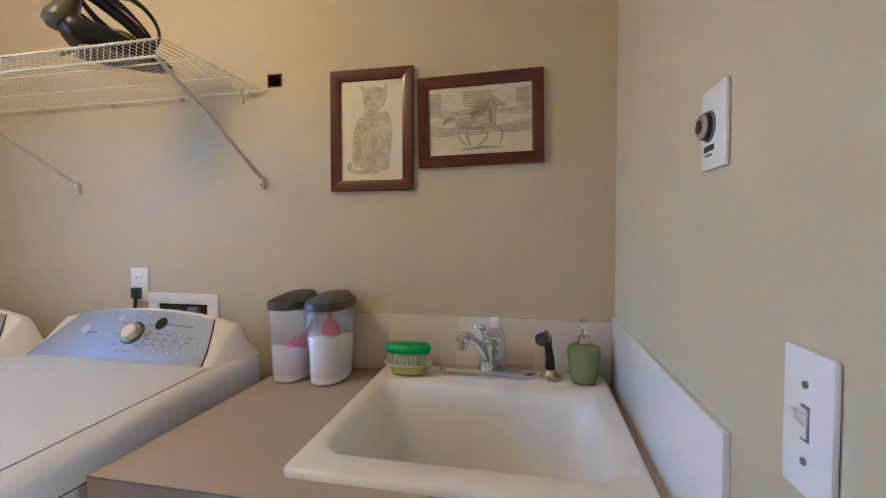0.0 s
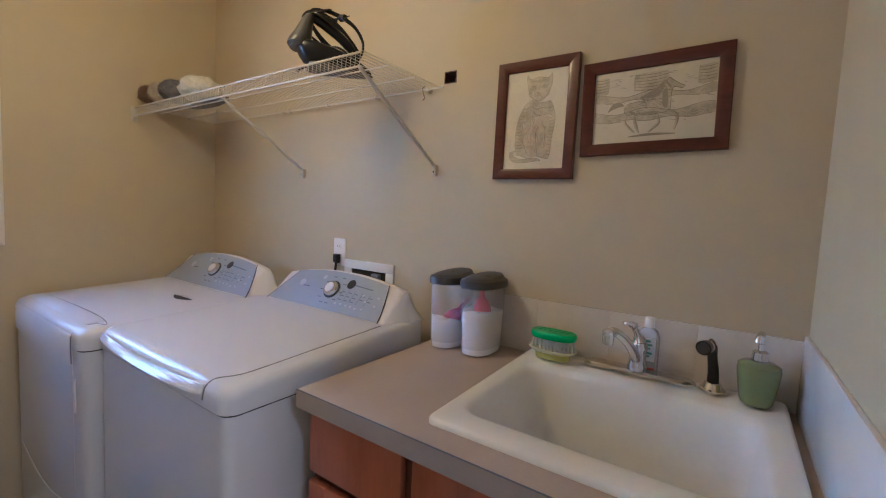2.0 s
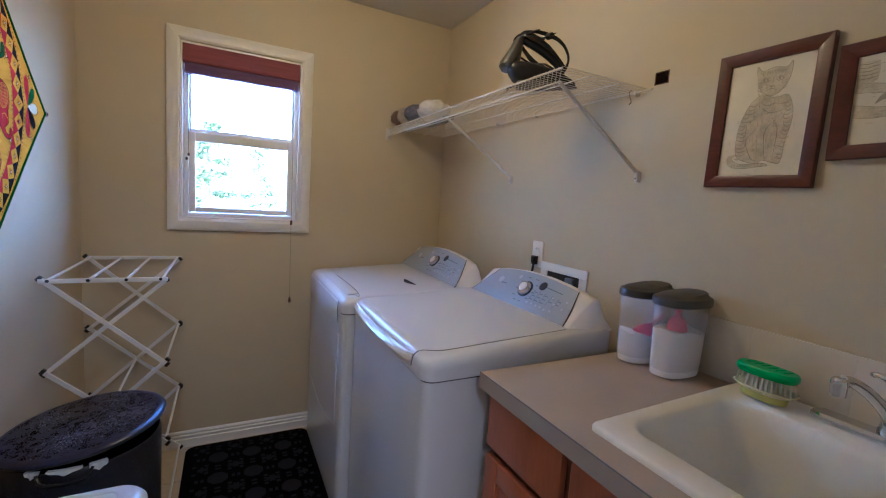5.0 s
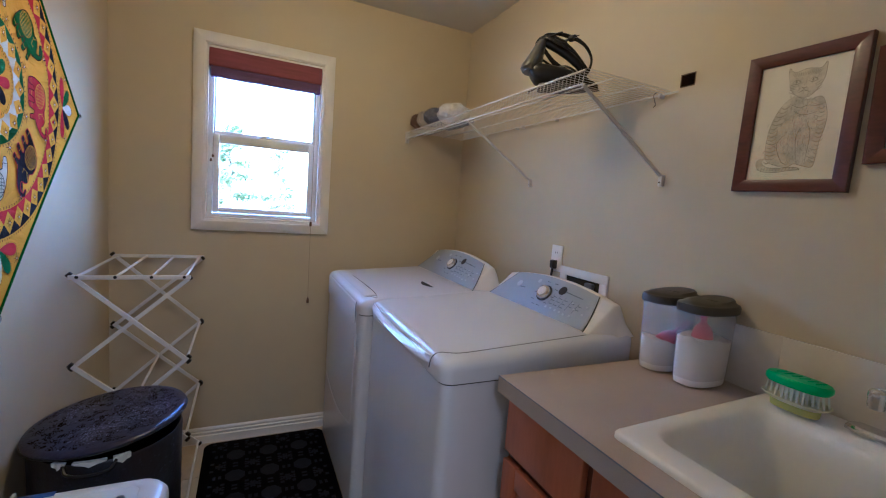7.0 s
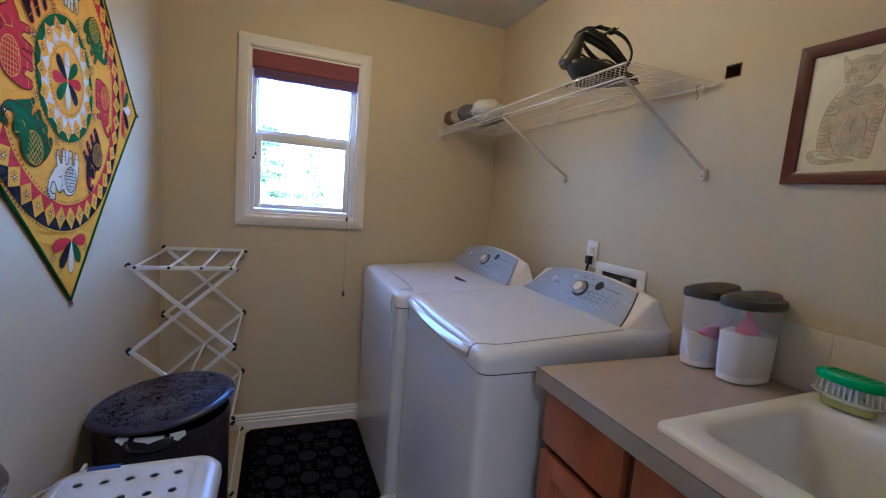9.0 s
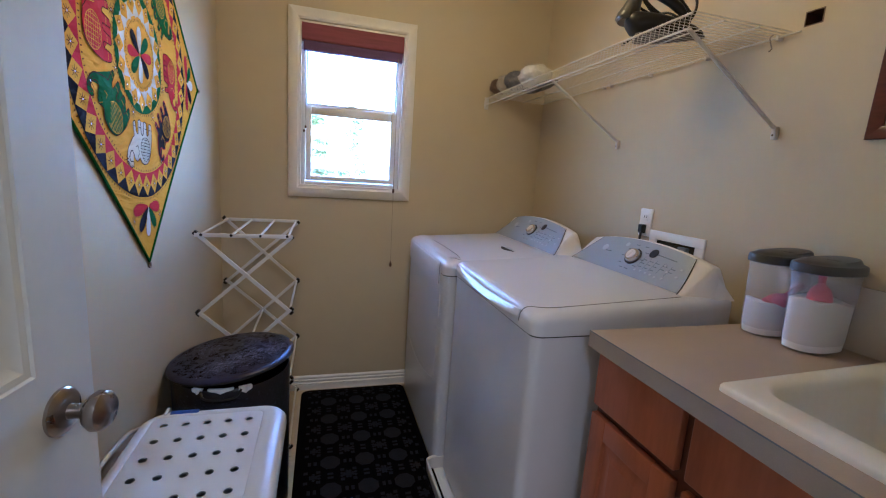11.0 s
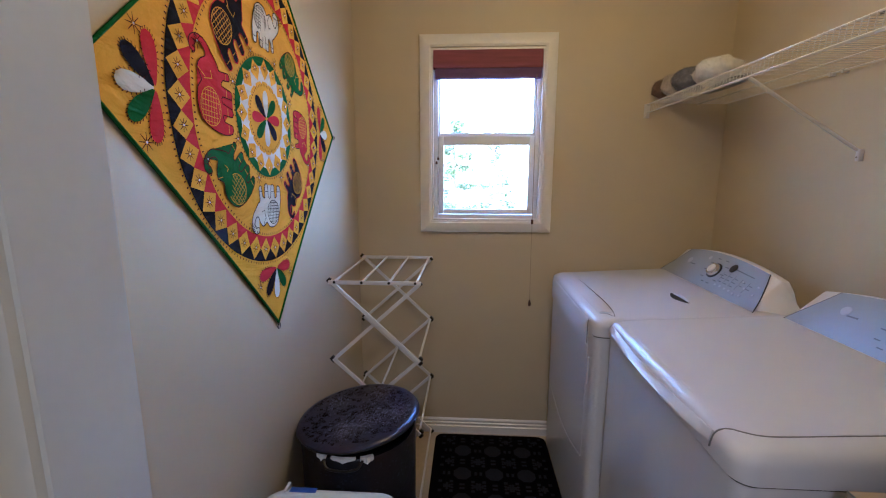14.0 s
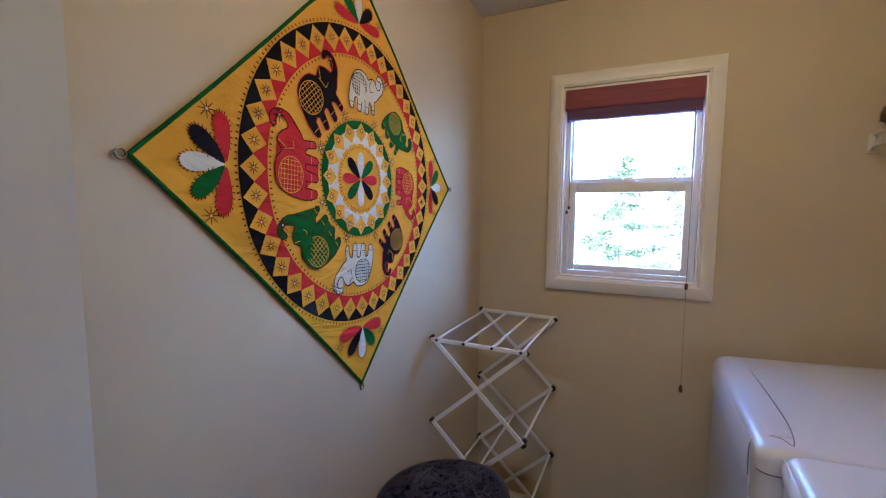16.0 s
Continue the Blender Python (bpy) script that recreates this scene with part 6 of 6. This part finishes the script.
    part("side_grip", T(curve([(-0.47, -0.124, 0.578), (-0.44, -0.150, 0.574), (-0.30, -0.158, 0.572), (-0.15, -0.150, 0.574), (-0.12, -0.124, 0.578)], 6), 0.006, 8), M_BASKET, s)


build_basket()


# ---- mat ----
def build_mat():
    m = thing("floor_mat", (-1.1, 0.54, 0), "black cushioned floor mat with a woven pattern of grey octagons", "mat")
    x0, x1, y0, y1 = -1.672, -0.25, 0.236, 0.832
    part("mat_base", rings(bmesh.new(), [rrect(x0, x1, y0, y1, 0.045, -0.0035), rrect(x0, x1, y0, y1, 0.045, 0.004), rrect(x0 + 0.01, x1 - 0.01, y0 + 0.01, y1 - 0.01, 0.04, 0.009)]), M_MAT, m)
    sp, sq = 0.172, 0.1525
    oct_ = bmesh.new()
    k0 = [(0.046 * math.cos(a), 0.046 * math.sin(a)) for a in (2 * math.pi * q / 8 + math.pi / 8 for q in range(8))]
    rings(oct_, [[(u, v, 0.0085) for u, v in k0], [(u * 0.96, v * 0.96, 0.0105) for u, v in k0]])
    proto = part("octagon_motif", oct_, M_MATG, m, local=True, smooth=0)
    cells = []
    for i in range(8):
        for j in range(3):
            cells.append((-0.259 - 0.060 - sp * i, 0.387 + sq * j))
    for k, (x, y) in enumerate(cells):
        o = proto if k == 0 else new("octagon_motif", proto.data)
        o.parent = m
        o.location = (x - m.location.x, y - m.location.y, 0)
    bm = bmesh.new()
    for i in range(10):
        for j in range(5):
            cx, cy = -0.319 + sp * (0.5 - i), 0.387 + sq * (j - 1.5)
            for du, dv, a, b in ((0, 0, 0.013, 0.012), (0.030, 0.026, 0.009, 0.009), (-0.030, 0.026, 0.009, 0.009), (0.030, -0.026, 0.009, 0.009), (-0.030, -0.026, 0.009, 0.009), (0.086, -0.012, 0.013, 0.007), (0.086, 0.012, 0.013, 0.007), (-0.012, 0.076, 0.007, 0.013), (0.012, 0.076, 0.007, 0.013)):
                x, y = cx + du, cy + dv
                if x0 + 0.02 < x < x1 - 0.02 and y0 + 0.02 < y < y1 - 0.02 and all(math.hypot(x - c[0], y - c[1]) > 0.056 for c in cells):
                    rings(bm, [[(x - a, y - b, 0.0085), (x + a, y - b, 0.0085), (x + a, y + b, 0.0085), (x - a, y + b, 0.0085)], [(x - a * 0.8, y - b * 0.8, 0.0102), (x + a * 0.8, y - b * 0.8, 0.0102), (x + a * 0.8, y + b * 0.8, 0.0102), (x - a * 0.8, y + b * 0.8, 0.0102)]])
    web = bmesh.new()
    for x, y in cells:
        for sx, sy in ((1, 1), (1, -1), (-1, 1), (-1, -1)):
            for k in range(3):
                f = 0.40 + 0.075 * k
                px, py = x + sx * sp * f, y + sy * sq * (0.86 - f)
                if x0 + 0.02 < px < x1 - 0.02 and y0 + 0.02 < py < y1 - 0.02:
                    a = 0.0095
                    rings(web, [[(px - a, py, z), (px, py - a, z), (px + a, py, z), (px, py + a, z)] if z < 0.009 else [(px - a * 0.8, py, z), (px, py - a * 0.8, z), (px + a * 0.8, py, z), (px, py + a * 0.8, z)] for z in (0.0085, 0.0099)])
    part("woven_band_pattern", web, M_MATG, m, kind="stuff", smooth=0)
    part("small_motif_pattern", bm, M_MATG, m, kind="stuff", smooth=0)


build_mat()
build_pan()


# ---- embroidered wall hanging ----
def build_hanging():
    c0 = (-0.724, -0.1715, 1.575)
    h = thing("wall_hanging", (c0[0], YS, c0[2] - 0.6), "yellow cotton wall hanging with a ring of embroidered coloured shapes", "wall hanging")
    R = 0.594

    def bulge(u, v):
        e = max(0.0, 1 - (abs(u) + abs(v)) / R)
        return 0.004 + 0.004 * min(1, e * 3) + 0.0022 * e * math.sin(u * 17 + v * 7) + 0.0008 * min(1, e * 4) * math.sin((u - v) * 34)

    def at(u, v, lift=0.0):
        """u: along the wall as seen from the room (to its right), v: up."""
        if v > 0.40:
            v = 0.40 + (v - 0.40) * 0.83
        return (c0[0] - u, YS + bulge(u, v) + lift, c0[2] + v)
    def sag(a, b):
        return a * (1 - 0.018 * (1 - b * b)), b * (1 - 0.018 * (1 - a * a))
    bm = bmesh.new()
    n = 44
    g = {}
    for i in range(n + 1):
        for j in range(n + 1):
            a, b = -1 + 2 * i / n, -1 + 2 * j / n
            a, b = sag(a, b)
            g[i, j] = bm.verts.new(at((a - b) * R / 2, (a + b) * R / 2))
    for i in range(n):
        for j in range(n):
            bm.faces.new((g[i, j], g[i + 1, j], g[i + 1, j + 1], g[i, j + 1]))
    part("cloth", bm, M_CY, h)
    edge = []
    for (a0, b0), (a1, b1) in (((-1, -1), (1, -1)), ((1, -1), (1, 1)), ((1, 1), (-1, 1)), ((-1, 1), (-1, -1))):
        pts = []
        for k in range(25):
            a, b = a0 + (a1 - a0) * k / 24, b0 + (b1 - b0) * k / 24
            a, b = sag(a, b)
            pts.append(at((a - b) * R / 2, (a + b) * R / 2, 0.001))
        part("border_piping", T(pts, 0.0038, 6), M_CG, h)
    for u, v in ((R + 0.012, 0), (-R - 0.012, 0), (0, R + 0.012), (0, -R - 0.012)):
        part("corner_ring", T([(c0[0] - u + 0.008 * math.cos(a), YS + 0.006, c0[2] + v + 0.008 * math.sin(a)) for a in (2 * math.pi * k / 16 for k in range(17))], 0.0022, 6), M_NICKEL, h)

    lay = {}

    names = {"yellow_diamonds": "diamond_patch", "white_points": "white_point", "yellow_points": "yellow_point"}

    def patch(key, pts, lift):
        """A flat patch following the cloth, cut fine enough to lie on it."""
        b = bmesh.new()
        b.faces.new([b.verts.new(at(u, v, lift)) for u, v in pts])
        if len(pts) > 30:
            bmesh.ops.triangulate(b, faces=b.faces)
        colour = key.split("_")[0]
        nm = names.get(key) or ("petal" if "petal" in key else "applique_shape")
        part(nm, b, {"yellow": M_CY, "white": M_CW, "green": M_CG, "red": M_CR, "black": M_CK}[colour], h, label="" if nm in names.values() else colour + " cotton " + ("petal" if "petal" in key else "applique with stitched saddle"), smooth=0)

    def ringband(key, r0, r1, lift, m=96):
        b = lay.setdefault(key, bmesh.new())
        vs = [[b.verts.new(at(r * math.cos(2 * math.pi * k / m), r * math.sin(2 * math.pi * k / m), lift)) for k in range(m)] for r in (r0, (r0 + r1) / 2, r1)]
        for p, q in zip(vs, vs[1:]):
            for k in range(m):
                b.faces.new((p[k], p[(k + 1) % m], q[(k + 1) % m], q[k]))

    def pol(r, a):
        return (r * math.cos(a), r * math.sin(a))
    # outer ring: black outside, red inside, yellow diamonds between
    RO, RM, RI = 0.398, 0.364, 0.328
    ringband("black_ring", RM, RO, 0.0012)
    ringband("red_ring", RI, RM, 0.0012)
    m = 40
    for k in range(m):
        a = 2 * math.pi * k / m
        w = math.pi / m * 0.98
        patch("yellow_diamonds", [pol(RO - 0.003, a), pol(RM, a + w), pol(RI + 0.004, a), pol(RM, a - w)], 0.0018)
    # centre: green ring, white ring with yellow triangles
    RG, RW, RC = 0.160, 0.136, 0.098
    ringband("green_ring", RW, RG, 0.0012)
    m = 16
    ringband("white_ring", RC, RW + 0.001, 0.0012)
    for k in range(m):
        a = 2 * math.pi * k / m
        w = math.pi / m
        patch("white_points", [pol(RW + 0.002, a + w), pol(RC + 0.018, a + 1.9 * w), pol(RC - 0.006, a + w), pol(RC + 0.018, a + 0.1 * w)], 0.0016)
        patch("yellow_points", [pol(RW + 0.020, a), pol(RW - 0.006, a + 0.92 * w), pol(RC + 0.004, a), pol(RW - 0.006, a - 0.92 * w)], 0.0021)

    def petal(key, cu, cv, a, ln, w, lift, start=0.004):
        pts = []
        for k in range(14):
            t = 2 * math.pi * k / 14
            r = start + ln * (0.5 - 0.5 * math.cos(t))
            s = w * math.sin(t) * (0.35 + 0.65 * (0.5 - 0.5 * math.cos(t)))
            pts.append((cu + r * math.cos(a) - s * math.sin(a), cv + r * math.sin(a) + s * math.cos(a)))
        patch(key, pts, lift)
        if ln > 0.08:
            cc = (sum(p[0] for p in pts) / 14, sum(p[1] for p in pts) / 14)
            for p, q in zip(pts[3:12], pts[4:13]):
                for f in (0.0, 0.5):
                    m_ = (p[0] + (q[0] - p[0]) * f, p[1] + (q[1] - p[1]) * f)
                    o = Vector((m_[0] - cc[0], m_[1] - cc[1])).normalized()
                    ticks.append((m_, (m_[0] + o.x * 0.005, m_[1] + o.y * 0.005)))
    ticks = []
    cyc = ["white_petals", "green_petals", "red_petals", "black_petals"]
    for k in range(8):
        petal(cyc[k % 4], 0, 0, math.pi / 2 - k * math.pi / 4, 0.072, 0.020, 0.0014)
    # fans of five petals in the corners
    for q in range(4):
        a = q * math.pi / 2
        r0 = 0.424
        cu, cv = pol(r0, a)
        for i, key in enumerate(("red_petals", "black_petals", "white_petals", "green_petals", "red_petals")):
            petal(key, cu, cv, a + radians(-84 + 42 * i), 0.088 if 0 < i < 4 else 0.095, 0.024, 0.0022)
    # stars of stitches with a mirror sequin
    seq = lay.setdefault("sequin_work", bmesh.new())
    st = lay.setdefault("stitching", bmesh.new())

    for (pu, pv), (qu, qv) in ticks:
        o = Vector((qu - pu, qv - pv)).normalized()
        st.faces.new([st.verts.new(at(u + s * o.y * 0.0009, v - s * o.x * 0.0009, 0.0024)) for u, v, s in ((pu, pv, 1), (pu, pv, -1), (qu, qv, -1), (qu, qv, 1))])

    def star(u, v, r=0.018):
        for k in range(8):
            a = math.pi * k / 4
            d, e = (math.cos(a), math.sin(a)), (-math.sin(a) * 0.0011, math.cos(a) * 0.0011)
            st.faces.new([st.verts.new(at(u + d[0] * p + e[0] * s, v + d[1] * p + e[1] * s, 0.0024)) for p, s in ((0.003, 1), (0.003, -1), (r, -0.5), (r, 0.5))])
        seq.faces.new([seq.verts.new(at(u + 0.0023 * math.cos(t), v + 0.0023 * math.sin(t), 0.0030)) for t in (2 * math.pi * k / 8 for k in range(8))])
    for k in range(8):
        star(*pol(0.315, math.pi / 8 + k * math.pi / 4 + 0.0))
        star(*pol(0.175, math.pi / 8 + k * math.pi / 4))
    for k in range(40):
        star(*pol(RM, 2 * math.pi * k / 40), r=0.014)
    for k in range(16):
        star(*pol(RW - 0.002, 2 * math.pi * k / 16), r=0.011)
    for q in range(4):
        for da in (-0.14, 0.14):
            star(*pol(0.470, q * math.pi / 2 + da * 1.5))
    # running stitch rings
    for rr, cnt in ((RO + 0.006, 190), (RI - 0.006, 150), (RG + 0.004, 80), (RC - 0.010, 60)):
        for k in range(cnt):
            a = 2 * math.pi * k / cnt
            w = 0.22 * math.pi / cnt
            st.faces.new([st.verts.new(at(*pol(r, b), 0.0018)) for r, b in ((rr - 0.003, a - w), (rr - 0.003, a + w), (rr + 0.003, a + w), (rr + 0.003, a - w))])
    # saddle-backed shapes walking round the centre, feet inwards
    body = [(-0.060, 0.010), (-0.066, -0.022), (-0.060, -0.052), (-0.044, -0.054), (-0.040, -0.028), (-0.026, -0.026), (-0.026, -0.054), (-0.010, -0.056), (-0.004, -0.026), (0.010, -0.026),
            (0.010, -0.056), (0.026, -0.056), (0.030, -0.024), (0.042, -0.030), (0.046, -0.052), (0.060, -0.048), (0.056, -0.018), (0.066, -0.012), (0.082, 0.002), (0.098, 0.016),
            (0.105, 0.034), (0.101, 0.052), (0.088, 0.062), (0.074, 0.060), (0.069, 0.050), (0.078, 0.047), (0.088, 0.048), (0.092, 0.037), (0.084, 0.024), (0.072, 0.022), (0.063, 0.036), (0.046, 0.046), (0.026, 0.036), (0.010, 0.048), (-0.020, 0.050), (-0.046, 0.038)]
    order = ["white", "green", "red", "black", "white", "green", "red", "black"]
    sizes = [0.94, 0.94, 0.98, 1.0, 1.02, 1.10, 1.14, 1.14]
    flip = [1] * 8
    for k in range(8):
        a = math.pi / 2 - radians(3) - k * math.pi / 4
        s = sizes[k]
        f = flip[k]
        rr = 0.246
        cu, cv = pol(rr, a)

        def tr(x, y):
            x *= f * s
            y *= s * 1.10
            # local y points away from the centre
            return (cu + y * math.cos(a) + x * math.sin(a), cv + y * math.sin(a) - x * math.cos(a))
        smooth_pts = [(p.x, p.y) for p in curve([(x, y, 0) for x, y in (*body, body[0])], 2)][:-1]
        patch(order[k] + "_shapes", [tr(x, y) for x, y in smooth_pts], 0.0016)
        light = order[k] != "white"
        key = "gold_threads" if light else "dark_threads"
        b = lay.setdefault(key, bmesh.new())

        def line(p, q, w=0.0009):
            d = Vector((q[0] - p[0], q[1] - p[1]))
            if d.length < 1e-5:
                return
            d = d.normalized()
            e = (-d.y * w, d.x * w)
            P, Q = tr(*p), tr(*q)
            dd = Vector((Q[0] - P[0], Q[1] - P[1])).normalized()
            e = (-dd.y * w, dd.x * w)
            b.faces.new([b.verts.new(at(P[0] + e[0], P[1] + e[1], 0.0024)), b.verts.new(at(P[0] - e[0], P[1] - e[1], 0.0024)), b.verts.new(at(Q[0] - e[0], Q[1] - e[1], 0.0024)), b.verts.new(at(Q[0] + e[0], Q[1] + e[1], 0.0024))])
        # saddle cloth: an oval of crossed threads
        ox, oy, ra, rb = -0.018, 0.012, 0.036, 0.030
        for q in range(24):
            t, w = 2 * math.pi * q / 24, 2 * math.pi * (q + 1) / 24
            line((ox + ra * math.cos(t), oy + rb * math.sin(t)), (ox + ra * math.cos(w), oy + rb * math.sin(w)))
        for q in range(-3, 4):
            dx = q * 0.0095
            hh = rb * math.sqrt(max(0, 1 - (dx / ra) ** 2)) * 0.95
            line((ox + dx, oy - hh), (ox + dx, oy + hh), 0.0007)
            dy = q * 0.008
            ww = ra * math.sqrt(max(0, 1 - (dy / rb) ** 2)) * 0.95
            line((ox - ww, oy + dy), (ox + ww, oy + dy), 0.0007)
        line((0.030, 0.030), (0.036, 0.006))
        line((0.036, 0.006), (0.050, 0.010))
        for lx in (-0.052, -0.018, 0.018, 0.052):
            line((lx - 0.008, -0.040), (lx + 0.008, -0.040), 0.0008)
        line((0.046, 0.044), (0.034, 0.026), 0.0010)
        b = lay.setdefault("dark_threads" if order[k] == "white" else "red_threads" if order[k] == "black" else "maroon_threads", bmesh.new())
        out = smooth_pts
        for p, q in zip(out, out[1:] + out[:1]):
            line(p, q, 0.0013)
    mats = {"black_ring": M_CK, "red_ring": M_CR, "yellow_diamonds": M_CY, "green_ring": M_CG, "white_ring": M_CW, "white_points": M_CW, "yellow_points": M_CY, "white_petals": M_CW, "green_petals": M_CG, "red_petals": M_CR, "black_petals": M_CK,
            "sequin_work": M_MIRRORLET, "stitching": M_THREAD, "white_shapes": M_CW, "green_shapes": M_CG, "red_shapes": M_CR, "black_shapes": M_CK, "gold_threads": M_CY, "dark_threads": M_CK, "red_threads": M_CR, "maroon_threads": M_THREAD}
    for key, b in lay.items():
        part(key, b, mats[key], h, kind="stuff" if key in ("stitching", "sequin_work") or "threads" in key else "", smooth=0)


build_hanging()


# ---- ceiling lamp over the middle of the room ----
def build_ceiling_lamp():
    s = thing("ceiling_light", (-0.62, 0.71, ZC), "flush ceiling light with a round base", "ceiling light")
    part("base", L([(0, -0.001), (0.15, -0.001), (0.15, -0.03), (0.14, -0.04), (0, -0.04)], (-0.62, 0.71, ZC), 32), M_TRIM, s)
    # invented fixture above the added hallway fill light
    s = thing("ceiling_light", (1.75, 0.3, ZC), "assumed ceiling light in the unseen hallway, added as fill", "ceiling light")
    part("base", L([(0, -0.001), (0.15, -0.001), (0.15, -0.03), (0.14, -0.04), (0, -0.04)], (1.75, 0.3, ZC), 32), M_TRIM, s)


build_ceiling_lamp()


# ---- outside the window ----
def build_outside():
    part("ground", B(-600, 600, -600, 600, -1.6, -1.5), M_GROUND, kind="structure", smooth=0)
    def tree(name, x, y, h, w, label, mt, leaves, seed, kindof="conifer"):
        t = thing(name, (x, y, -1.5), label, "tree")
        rng = random.Random(seed)
        top = h
        tk = bmesh.new()
        tube(tk, [(x, y, -1.5), (x + 0.03, y, -1.5 + h * 0.4), (x - 0.02, y + 0.02, -1.5 + h * 0.8), (x, y, -1.5 + h)], [0.09, 0.07, 0.035, 0.01], 8)
        tips = []
        for k in range(26):
            f = 0.22 + 0.76 * k / 25
            a = rng.uniform(0, 2 * math.pi)
            ln = w * (1.02 - f) * rng.uniform(0.7, 1.25) + 0.1
            p = Vector((x, y, -1.5 + h * f))
            q = p + Vector((math.cos(a) * ln, math.sin(a) * ln, -0.08 * ln + rng.uniform(-0.05, 0.12)))
            tube(tk, [p, (p + q) / 2 + Vector((0, 0, 0.06)), q], [0.022, 0.014, 0.005], 5)
            tips.append((p, q))
        part("trunk", tk, M_BARK, t)
        bm = bmesh.new()
        for k in range(leaves):
            p, q = rng.choice(tips)
            f = rng.uniform(0.35, 1.05)
            c = p.lerp(q, f) + Vector((rng.gauss(0, 0.09), rng.gauss(0, 0.09), rng.gauss(0, 0.05)))
            s = rng.uniform(0.02, 0.05)
            d = Vector((rng.uniform(-1, 1), rng.uniform(-1, 1), rng.uniform(-0.7, 0.4))).normalized()
            e = d.orthogonal().normalized() * s * 0.5
            bm.faces.new([bm.verts.new(c - d * s), bm.verts.new(c + e), bm.verts.new(c + d * s), bm.verts.new(c - e)])
        part("crown", bm, mt, t, kind="stuff", smooth=0)
    tree("garden_tree", -9.0, 0.05, 4.0, 1.25, "young garden tree with thin layered green branches", M_LEAF, 8000, 31)
    tree("garden_tree", -10.2, 1.05, 3.95, 0.9, "young garden tree with open green crown", M_LEAF, 3500, 33)
    tree("garden_tree", -12.5, -2.6, 4.2, 1.4, "garden tree with open green crown", M_LEAF, 3000, 32)
    tree("garden_tree", -13.0, 3.0, 3.4, 1.5, "garden tree with open green crown", M_LEAF, 2500, 35)
    for i, (x, y) in enumerate(((-8.6, -0.90), (-9.6, -1.9), (-10.5, 2.6))):
        t = thing("garden_shrub", (x, y, -1.5), "loose yellow-green garden shrub", "shrub")
        rng = random.Random(50 + i)
        bm = bmesh.new()
        for k in range(1800):
            a, b, r = rng.uniform(0, 6.28), rng.uniform(0, 1), rng.uniform(0.3, 1)
            c = Vector((x + 0.6 * r * math.cos(a) * math.sqrt(1 - b * b * 0.8), y + 0.6 * r * math.sin(a) * math.sqrt(1 - b * b * 0.8), -1.5 + 2.85 * b * rng.uniform(0.5, 1.0)))
            s = rng.uniform(0.02, 0.05)
            d = Vector((rng.uniform(-1, 1), rng.uniform(-1, 1), rng.uniform(-0.7, 0.7))).normalized()
            e = d.orthogonal().normalized() * s * 0.6
            bm.faces.new([bm.verts.new(c - d * s), bm.verts.new(c + e), bm.verts.new(c + d * s), bm.verts.new(c - e)])
        part("foliage", bm, M_LEAF2, t, kind="stuff", smooth=0)
    hse = thing("neighbour_house", (-28, 7, -1.5), "pale grey sided house with a dark roof beyond the garden", "house")
    part("wall", B(-32, -26, 5.0, 12, -1.5, 1.6), M_SIDING, hse, smooth=0)
    part("roof", prism(bmesh.new(), [(4.6, 1.6), (12.4, 1.6), (8.5, 3.2)], "x", -32.3, -25.7), M_ROOF, hse, smooth=0)
    part("house_window", B(-25.99, -25.95, 6.0, 7.2, -0.2, 1.0), M_PANEL, hse, smooth=0)


build_outside()


# ---- floor tiles ----
def build_floor():
    f = thing("floor_tiles", (-0.4, 0.6, -0.004), "beige stone-look floor tiles with thin joints", "floor", kind="structure")
    sp = 0.305
    meshes = {}
    for i in range(-1, 9):
        for j in range(-1, 7):
            x0, y0 = XW + 0.001 + sp * i, YS + 0.001 + sp * j
            a0, a1 = max(x0 + 0.0012, XW + 0.0005), min(x0 + sp - 0.0012, XE - 0.001)
            b0, b1 = max(y0 + 0.0012, YS + 0.0005), min(y0 + sp - 0.0012, YN - 0.0005)
            if a1 - a0 < 0.02 or b1 - b0 < 0.02:
                continue
            part("tile", B(a0, a1, b0, b1, -0.0039, 0.0, 0.0008, 1), M_FLOOR, f, smooth=0)


build_floor()
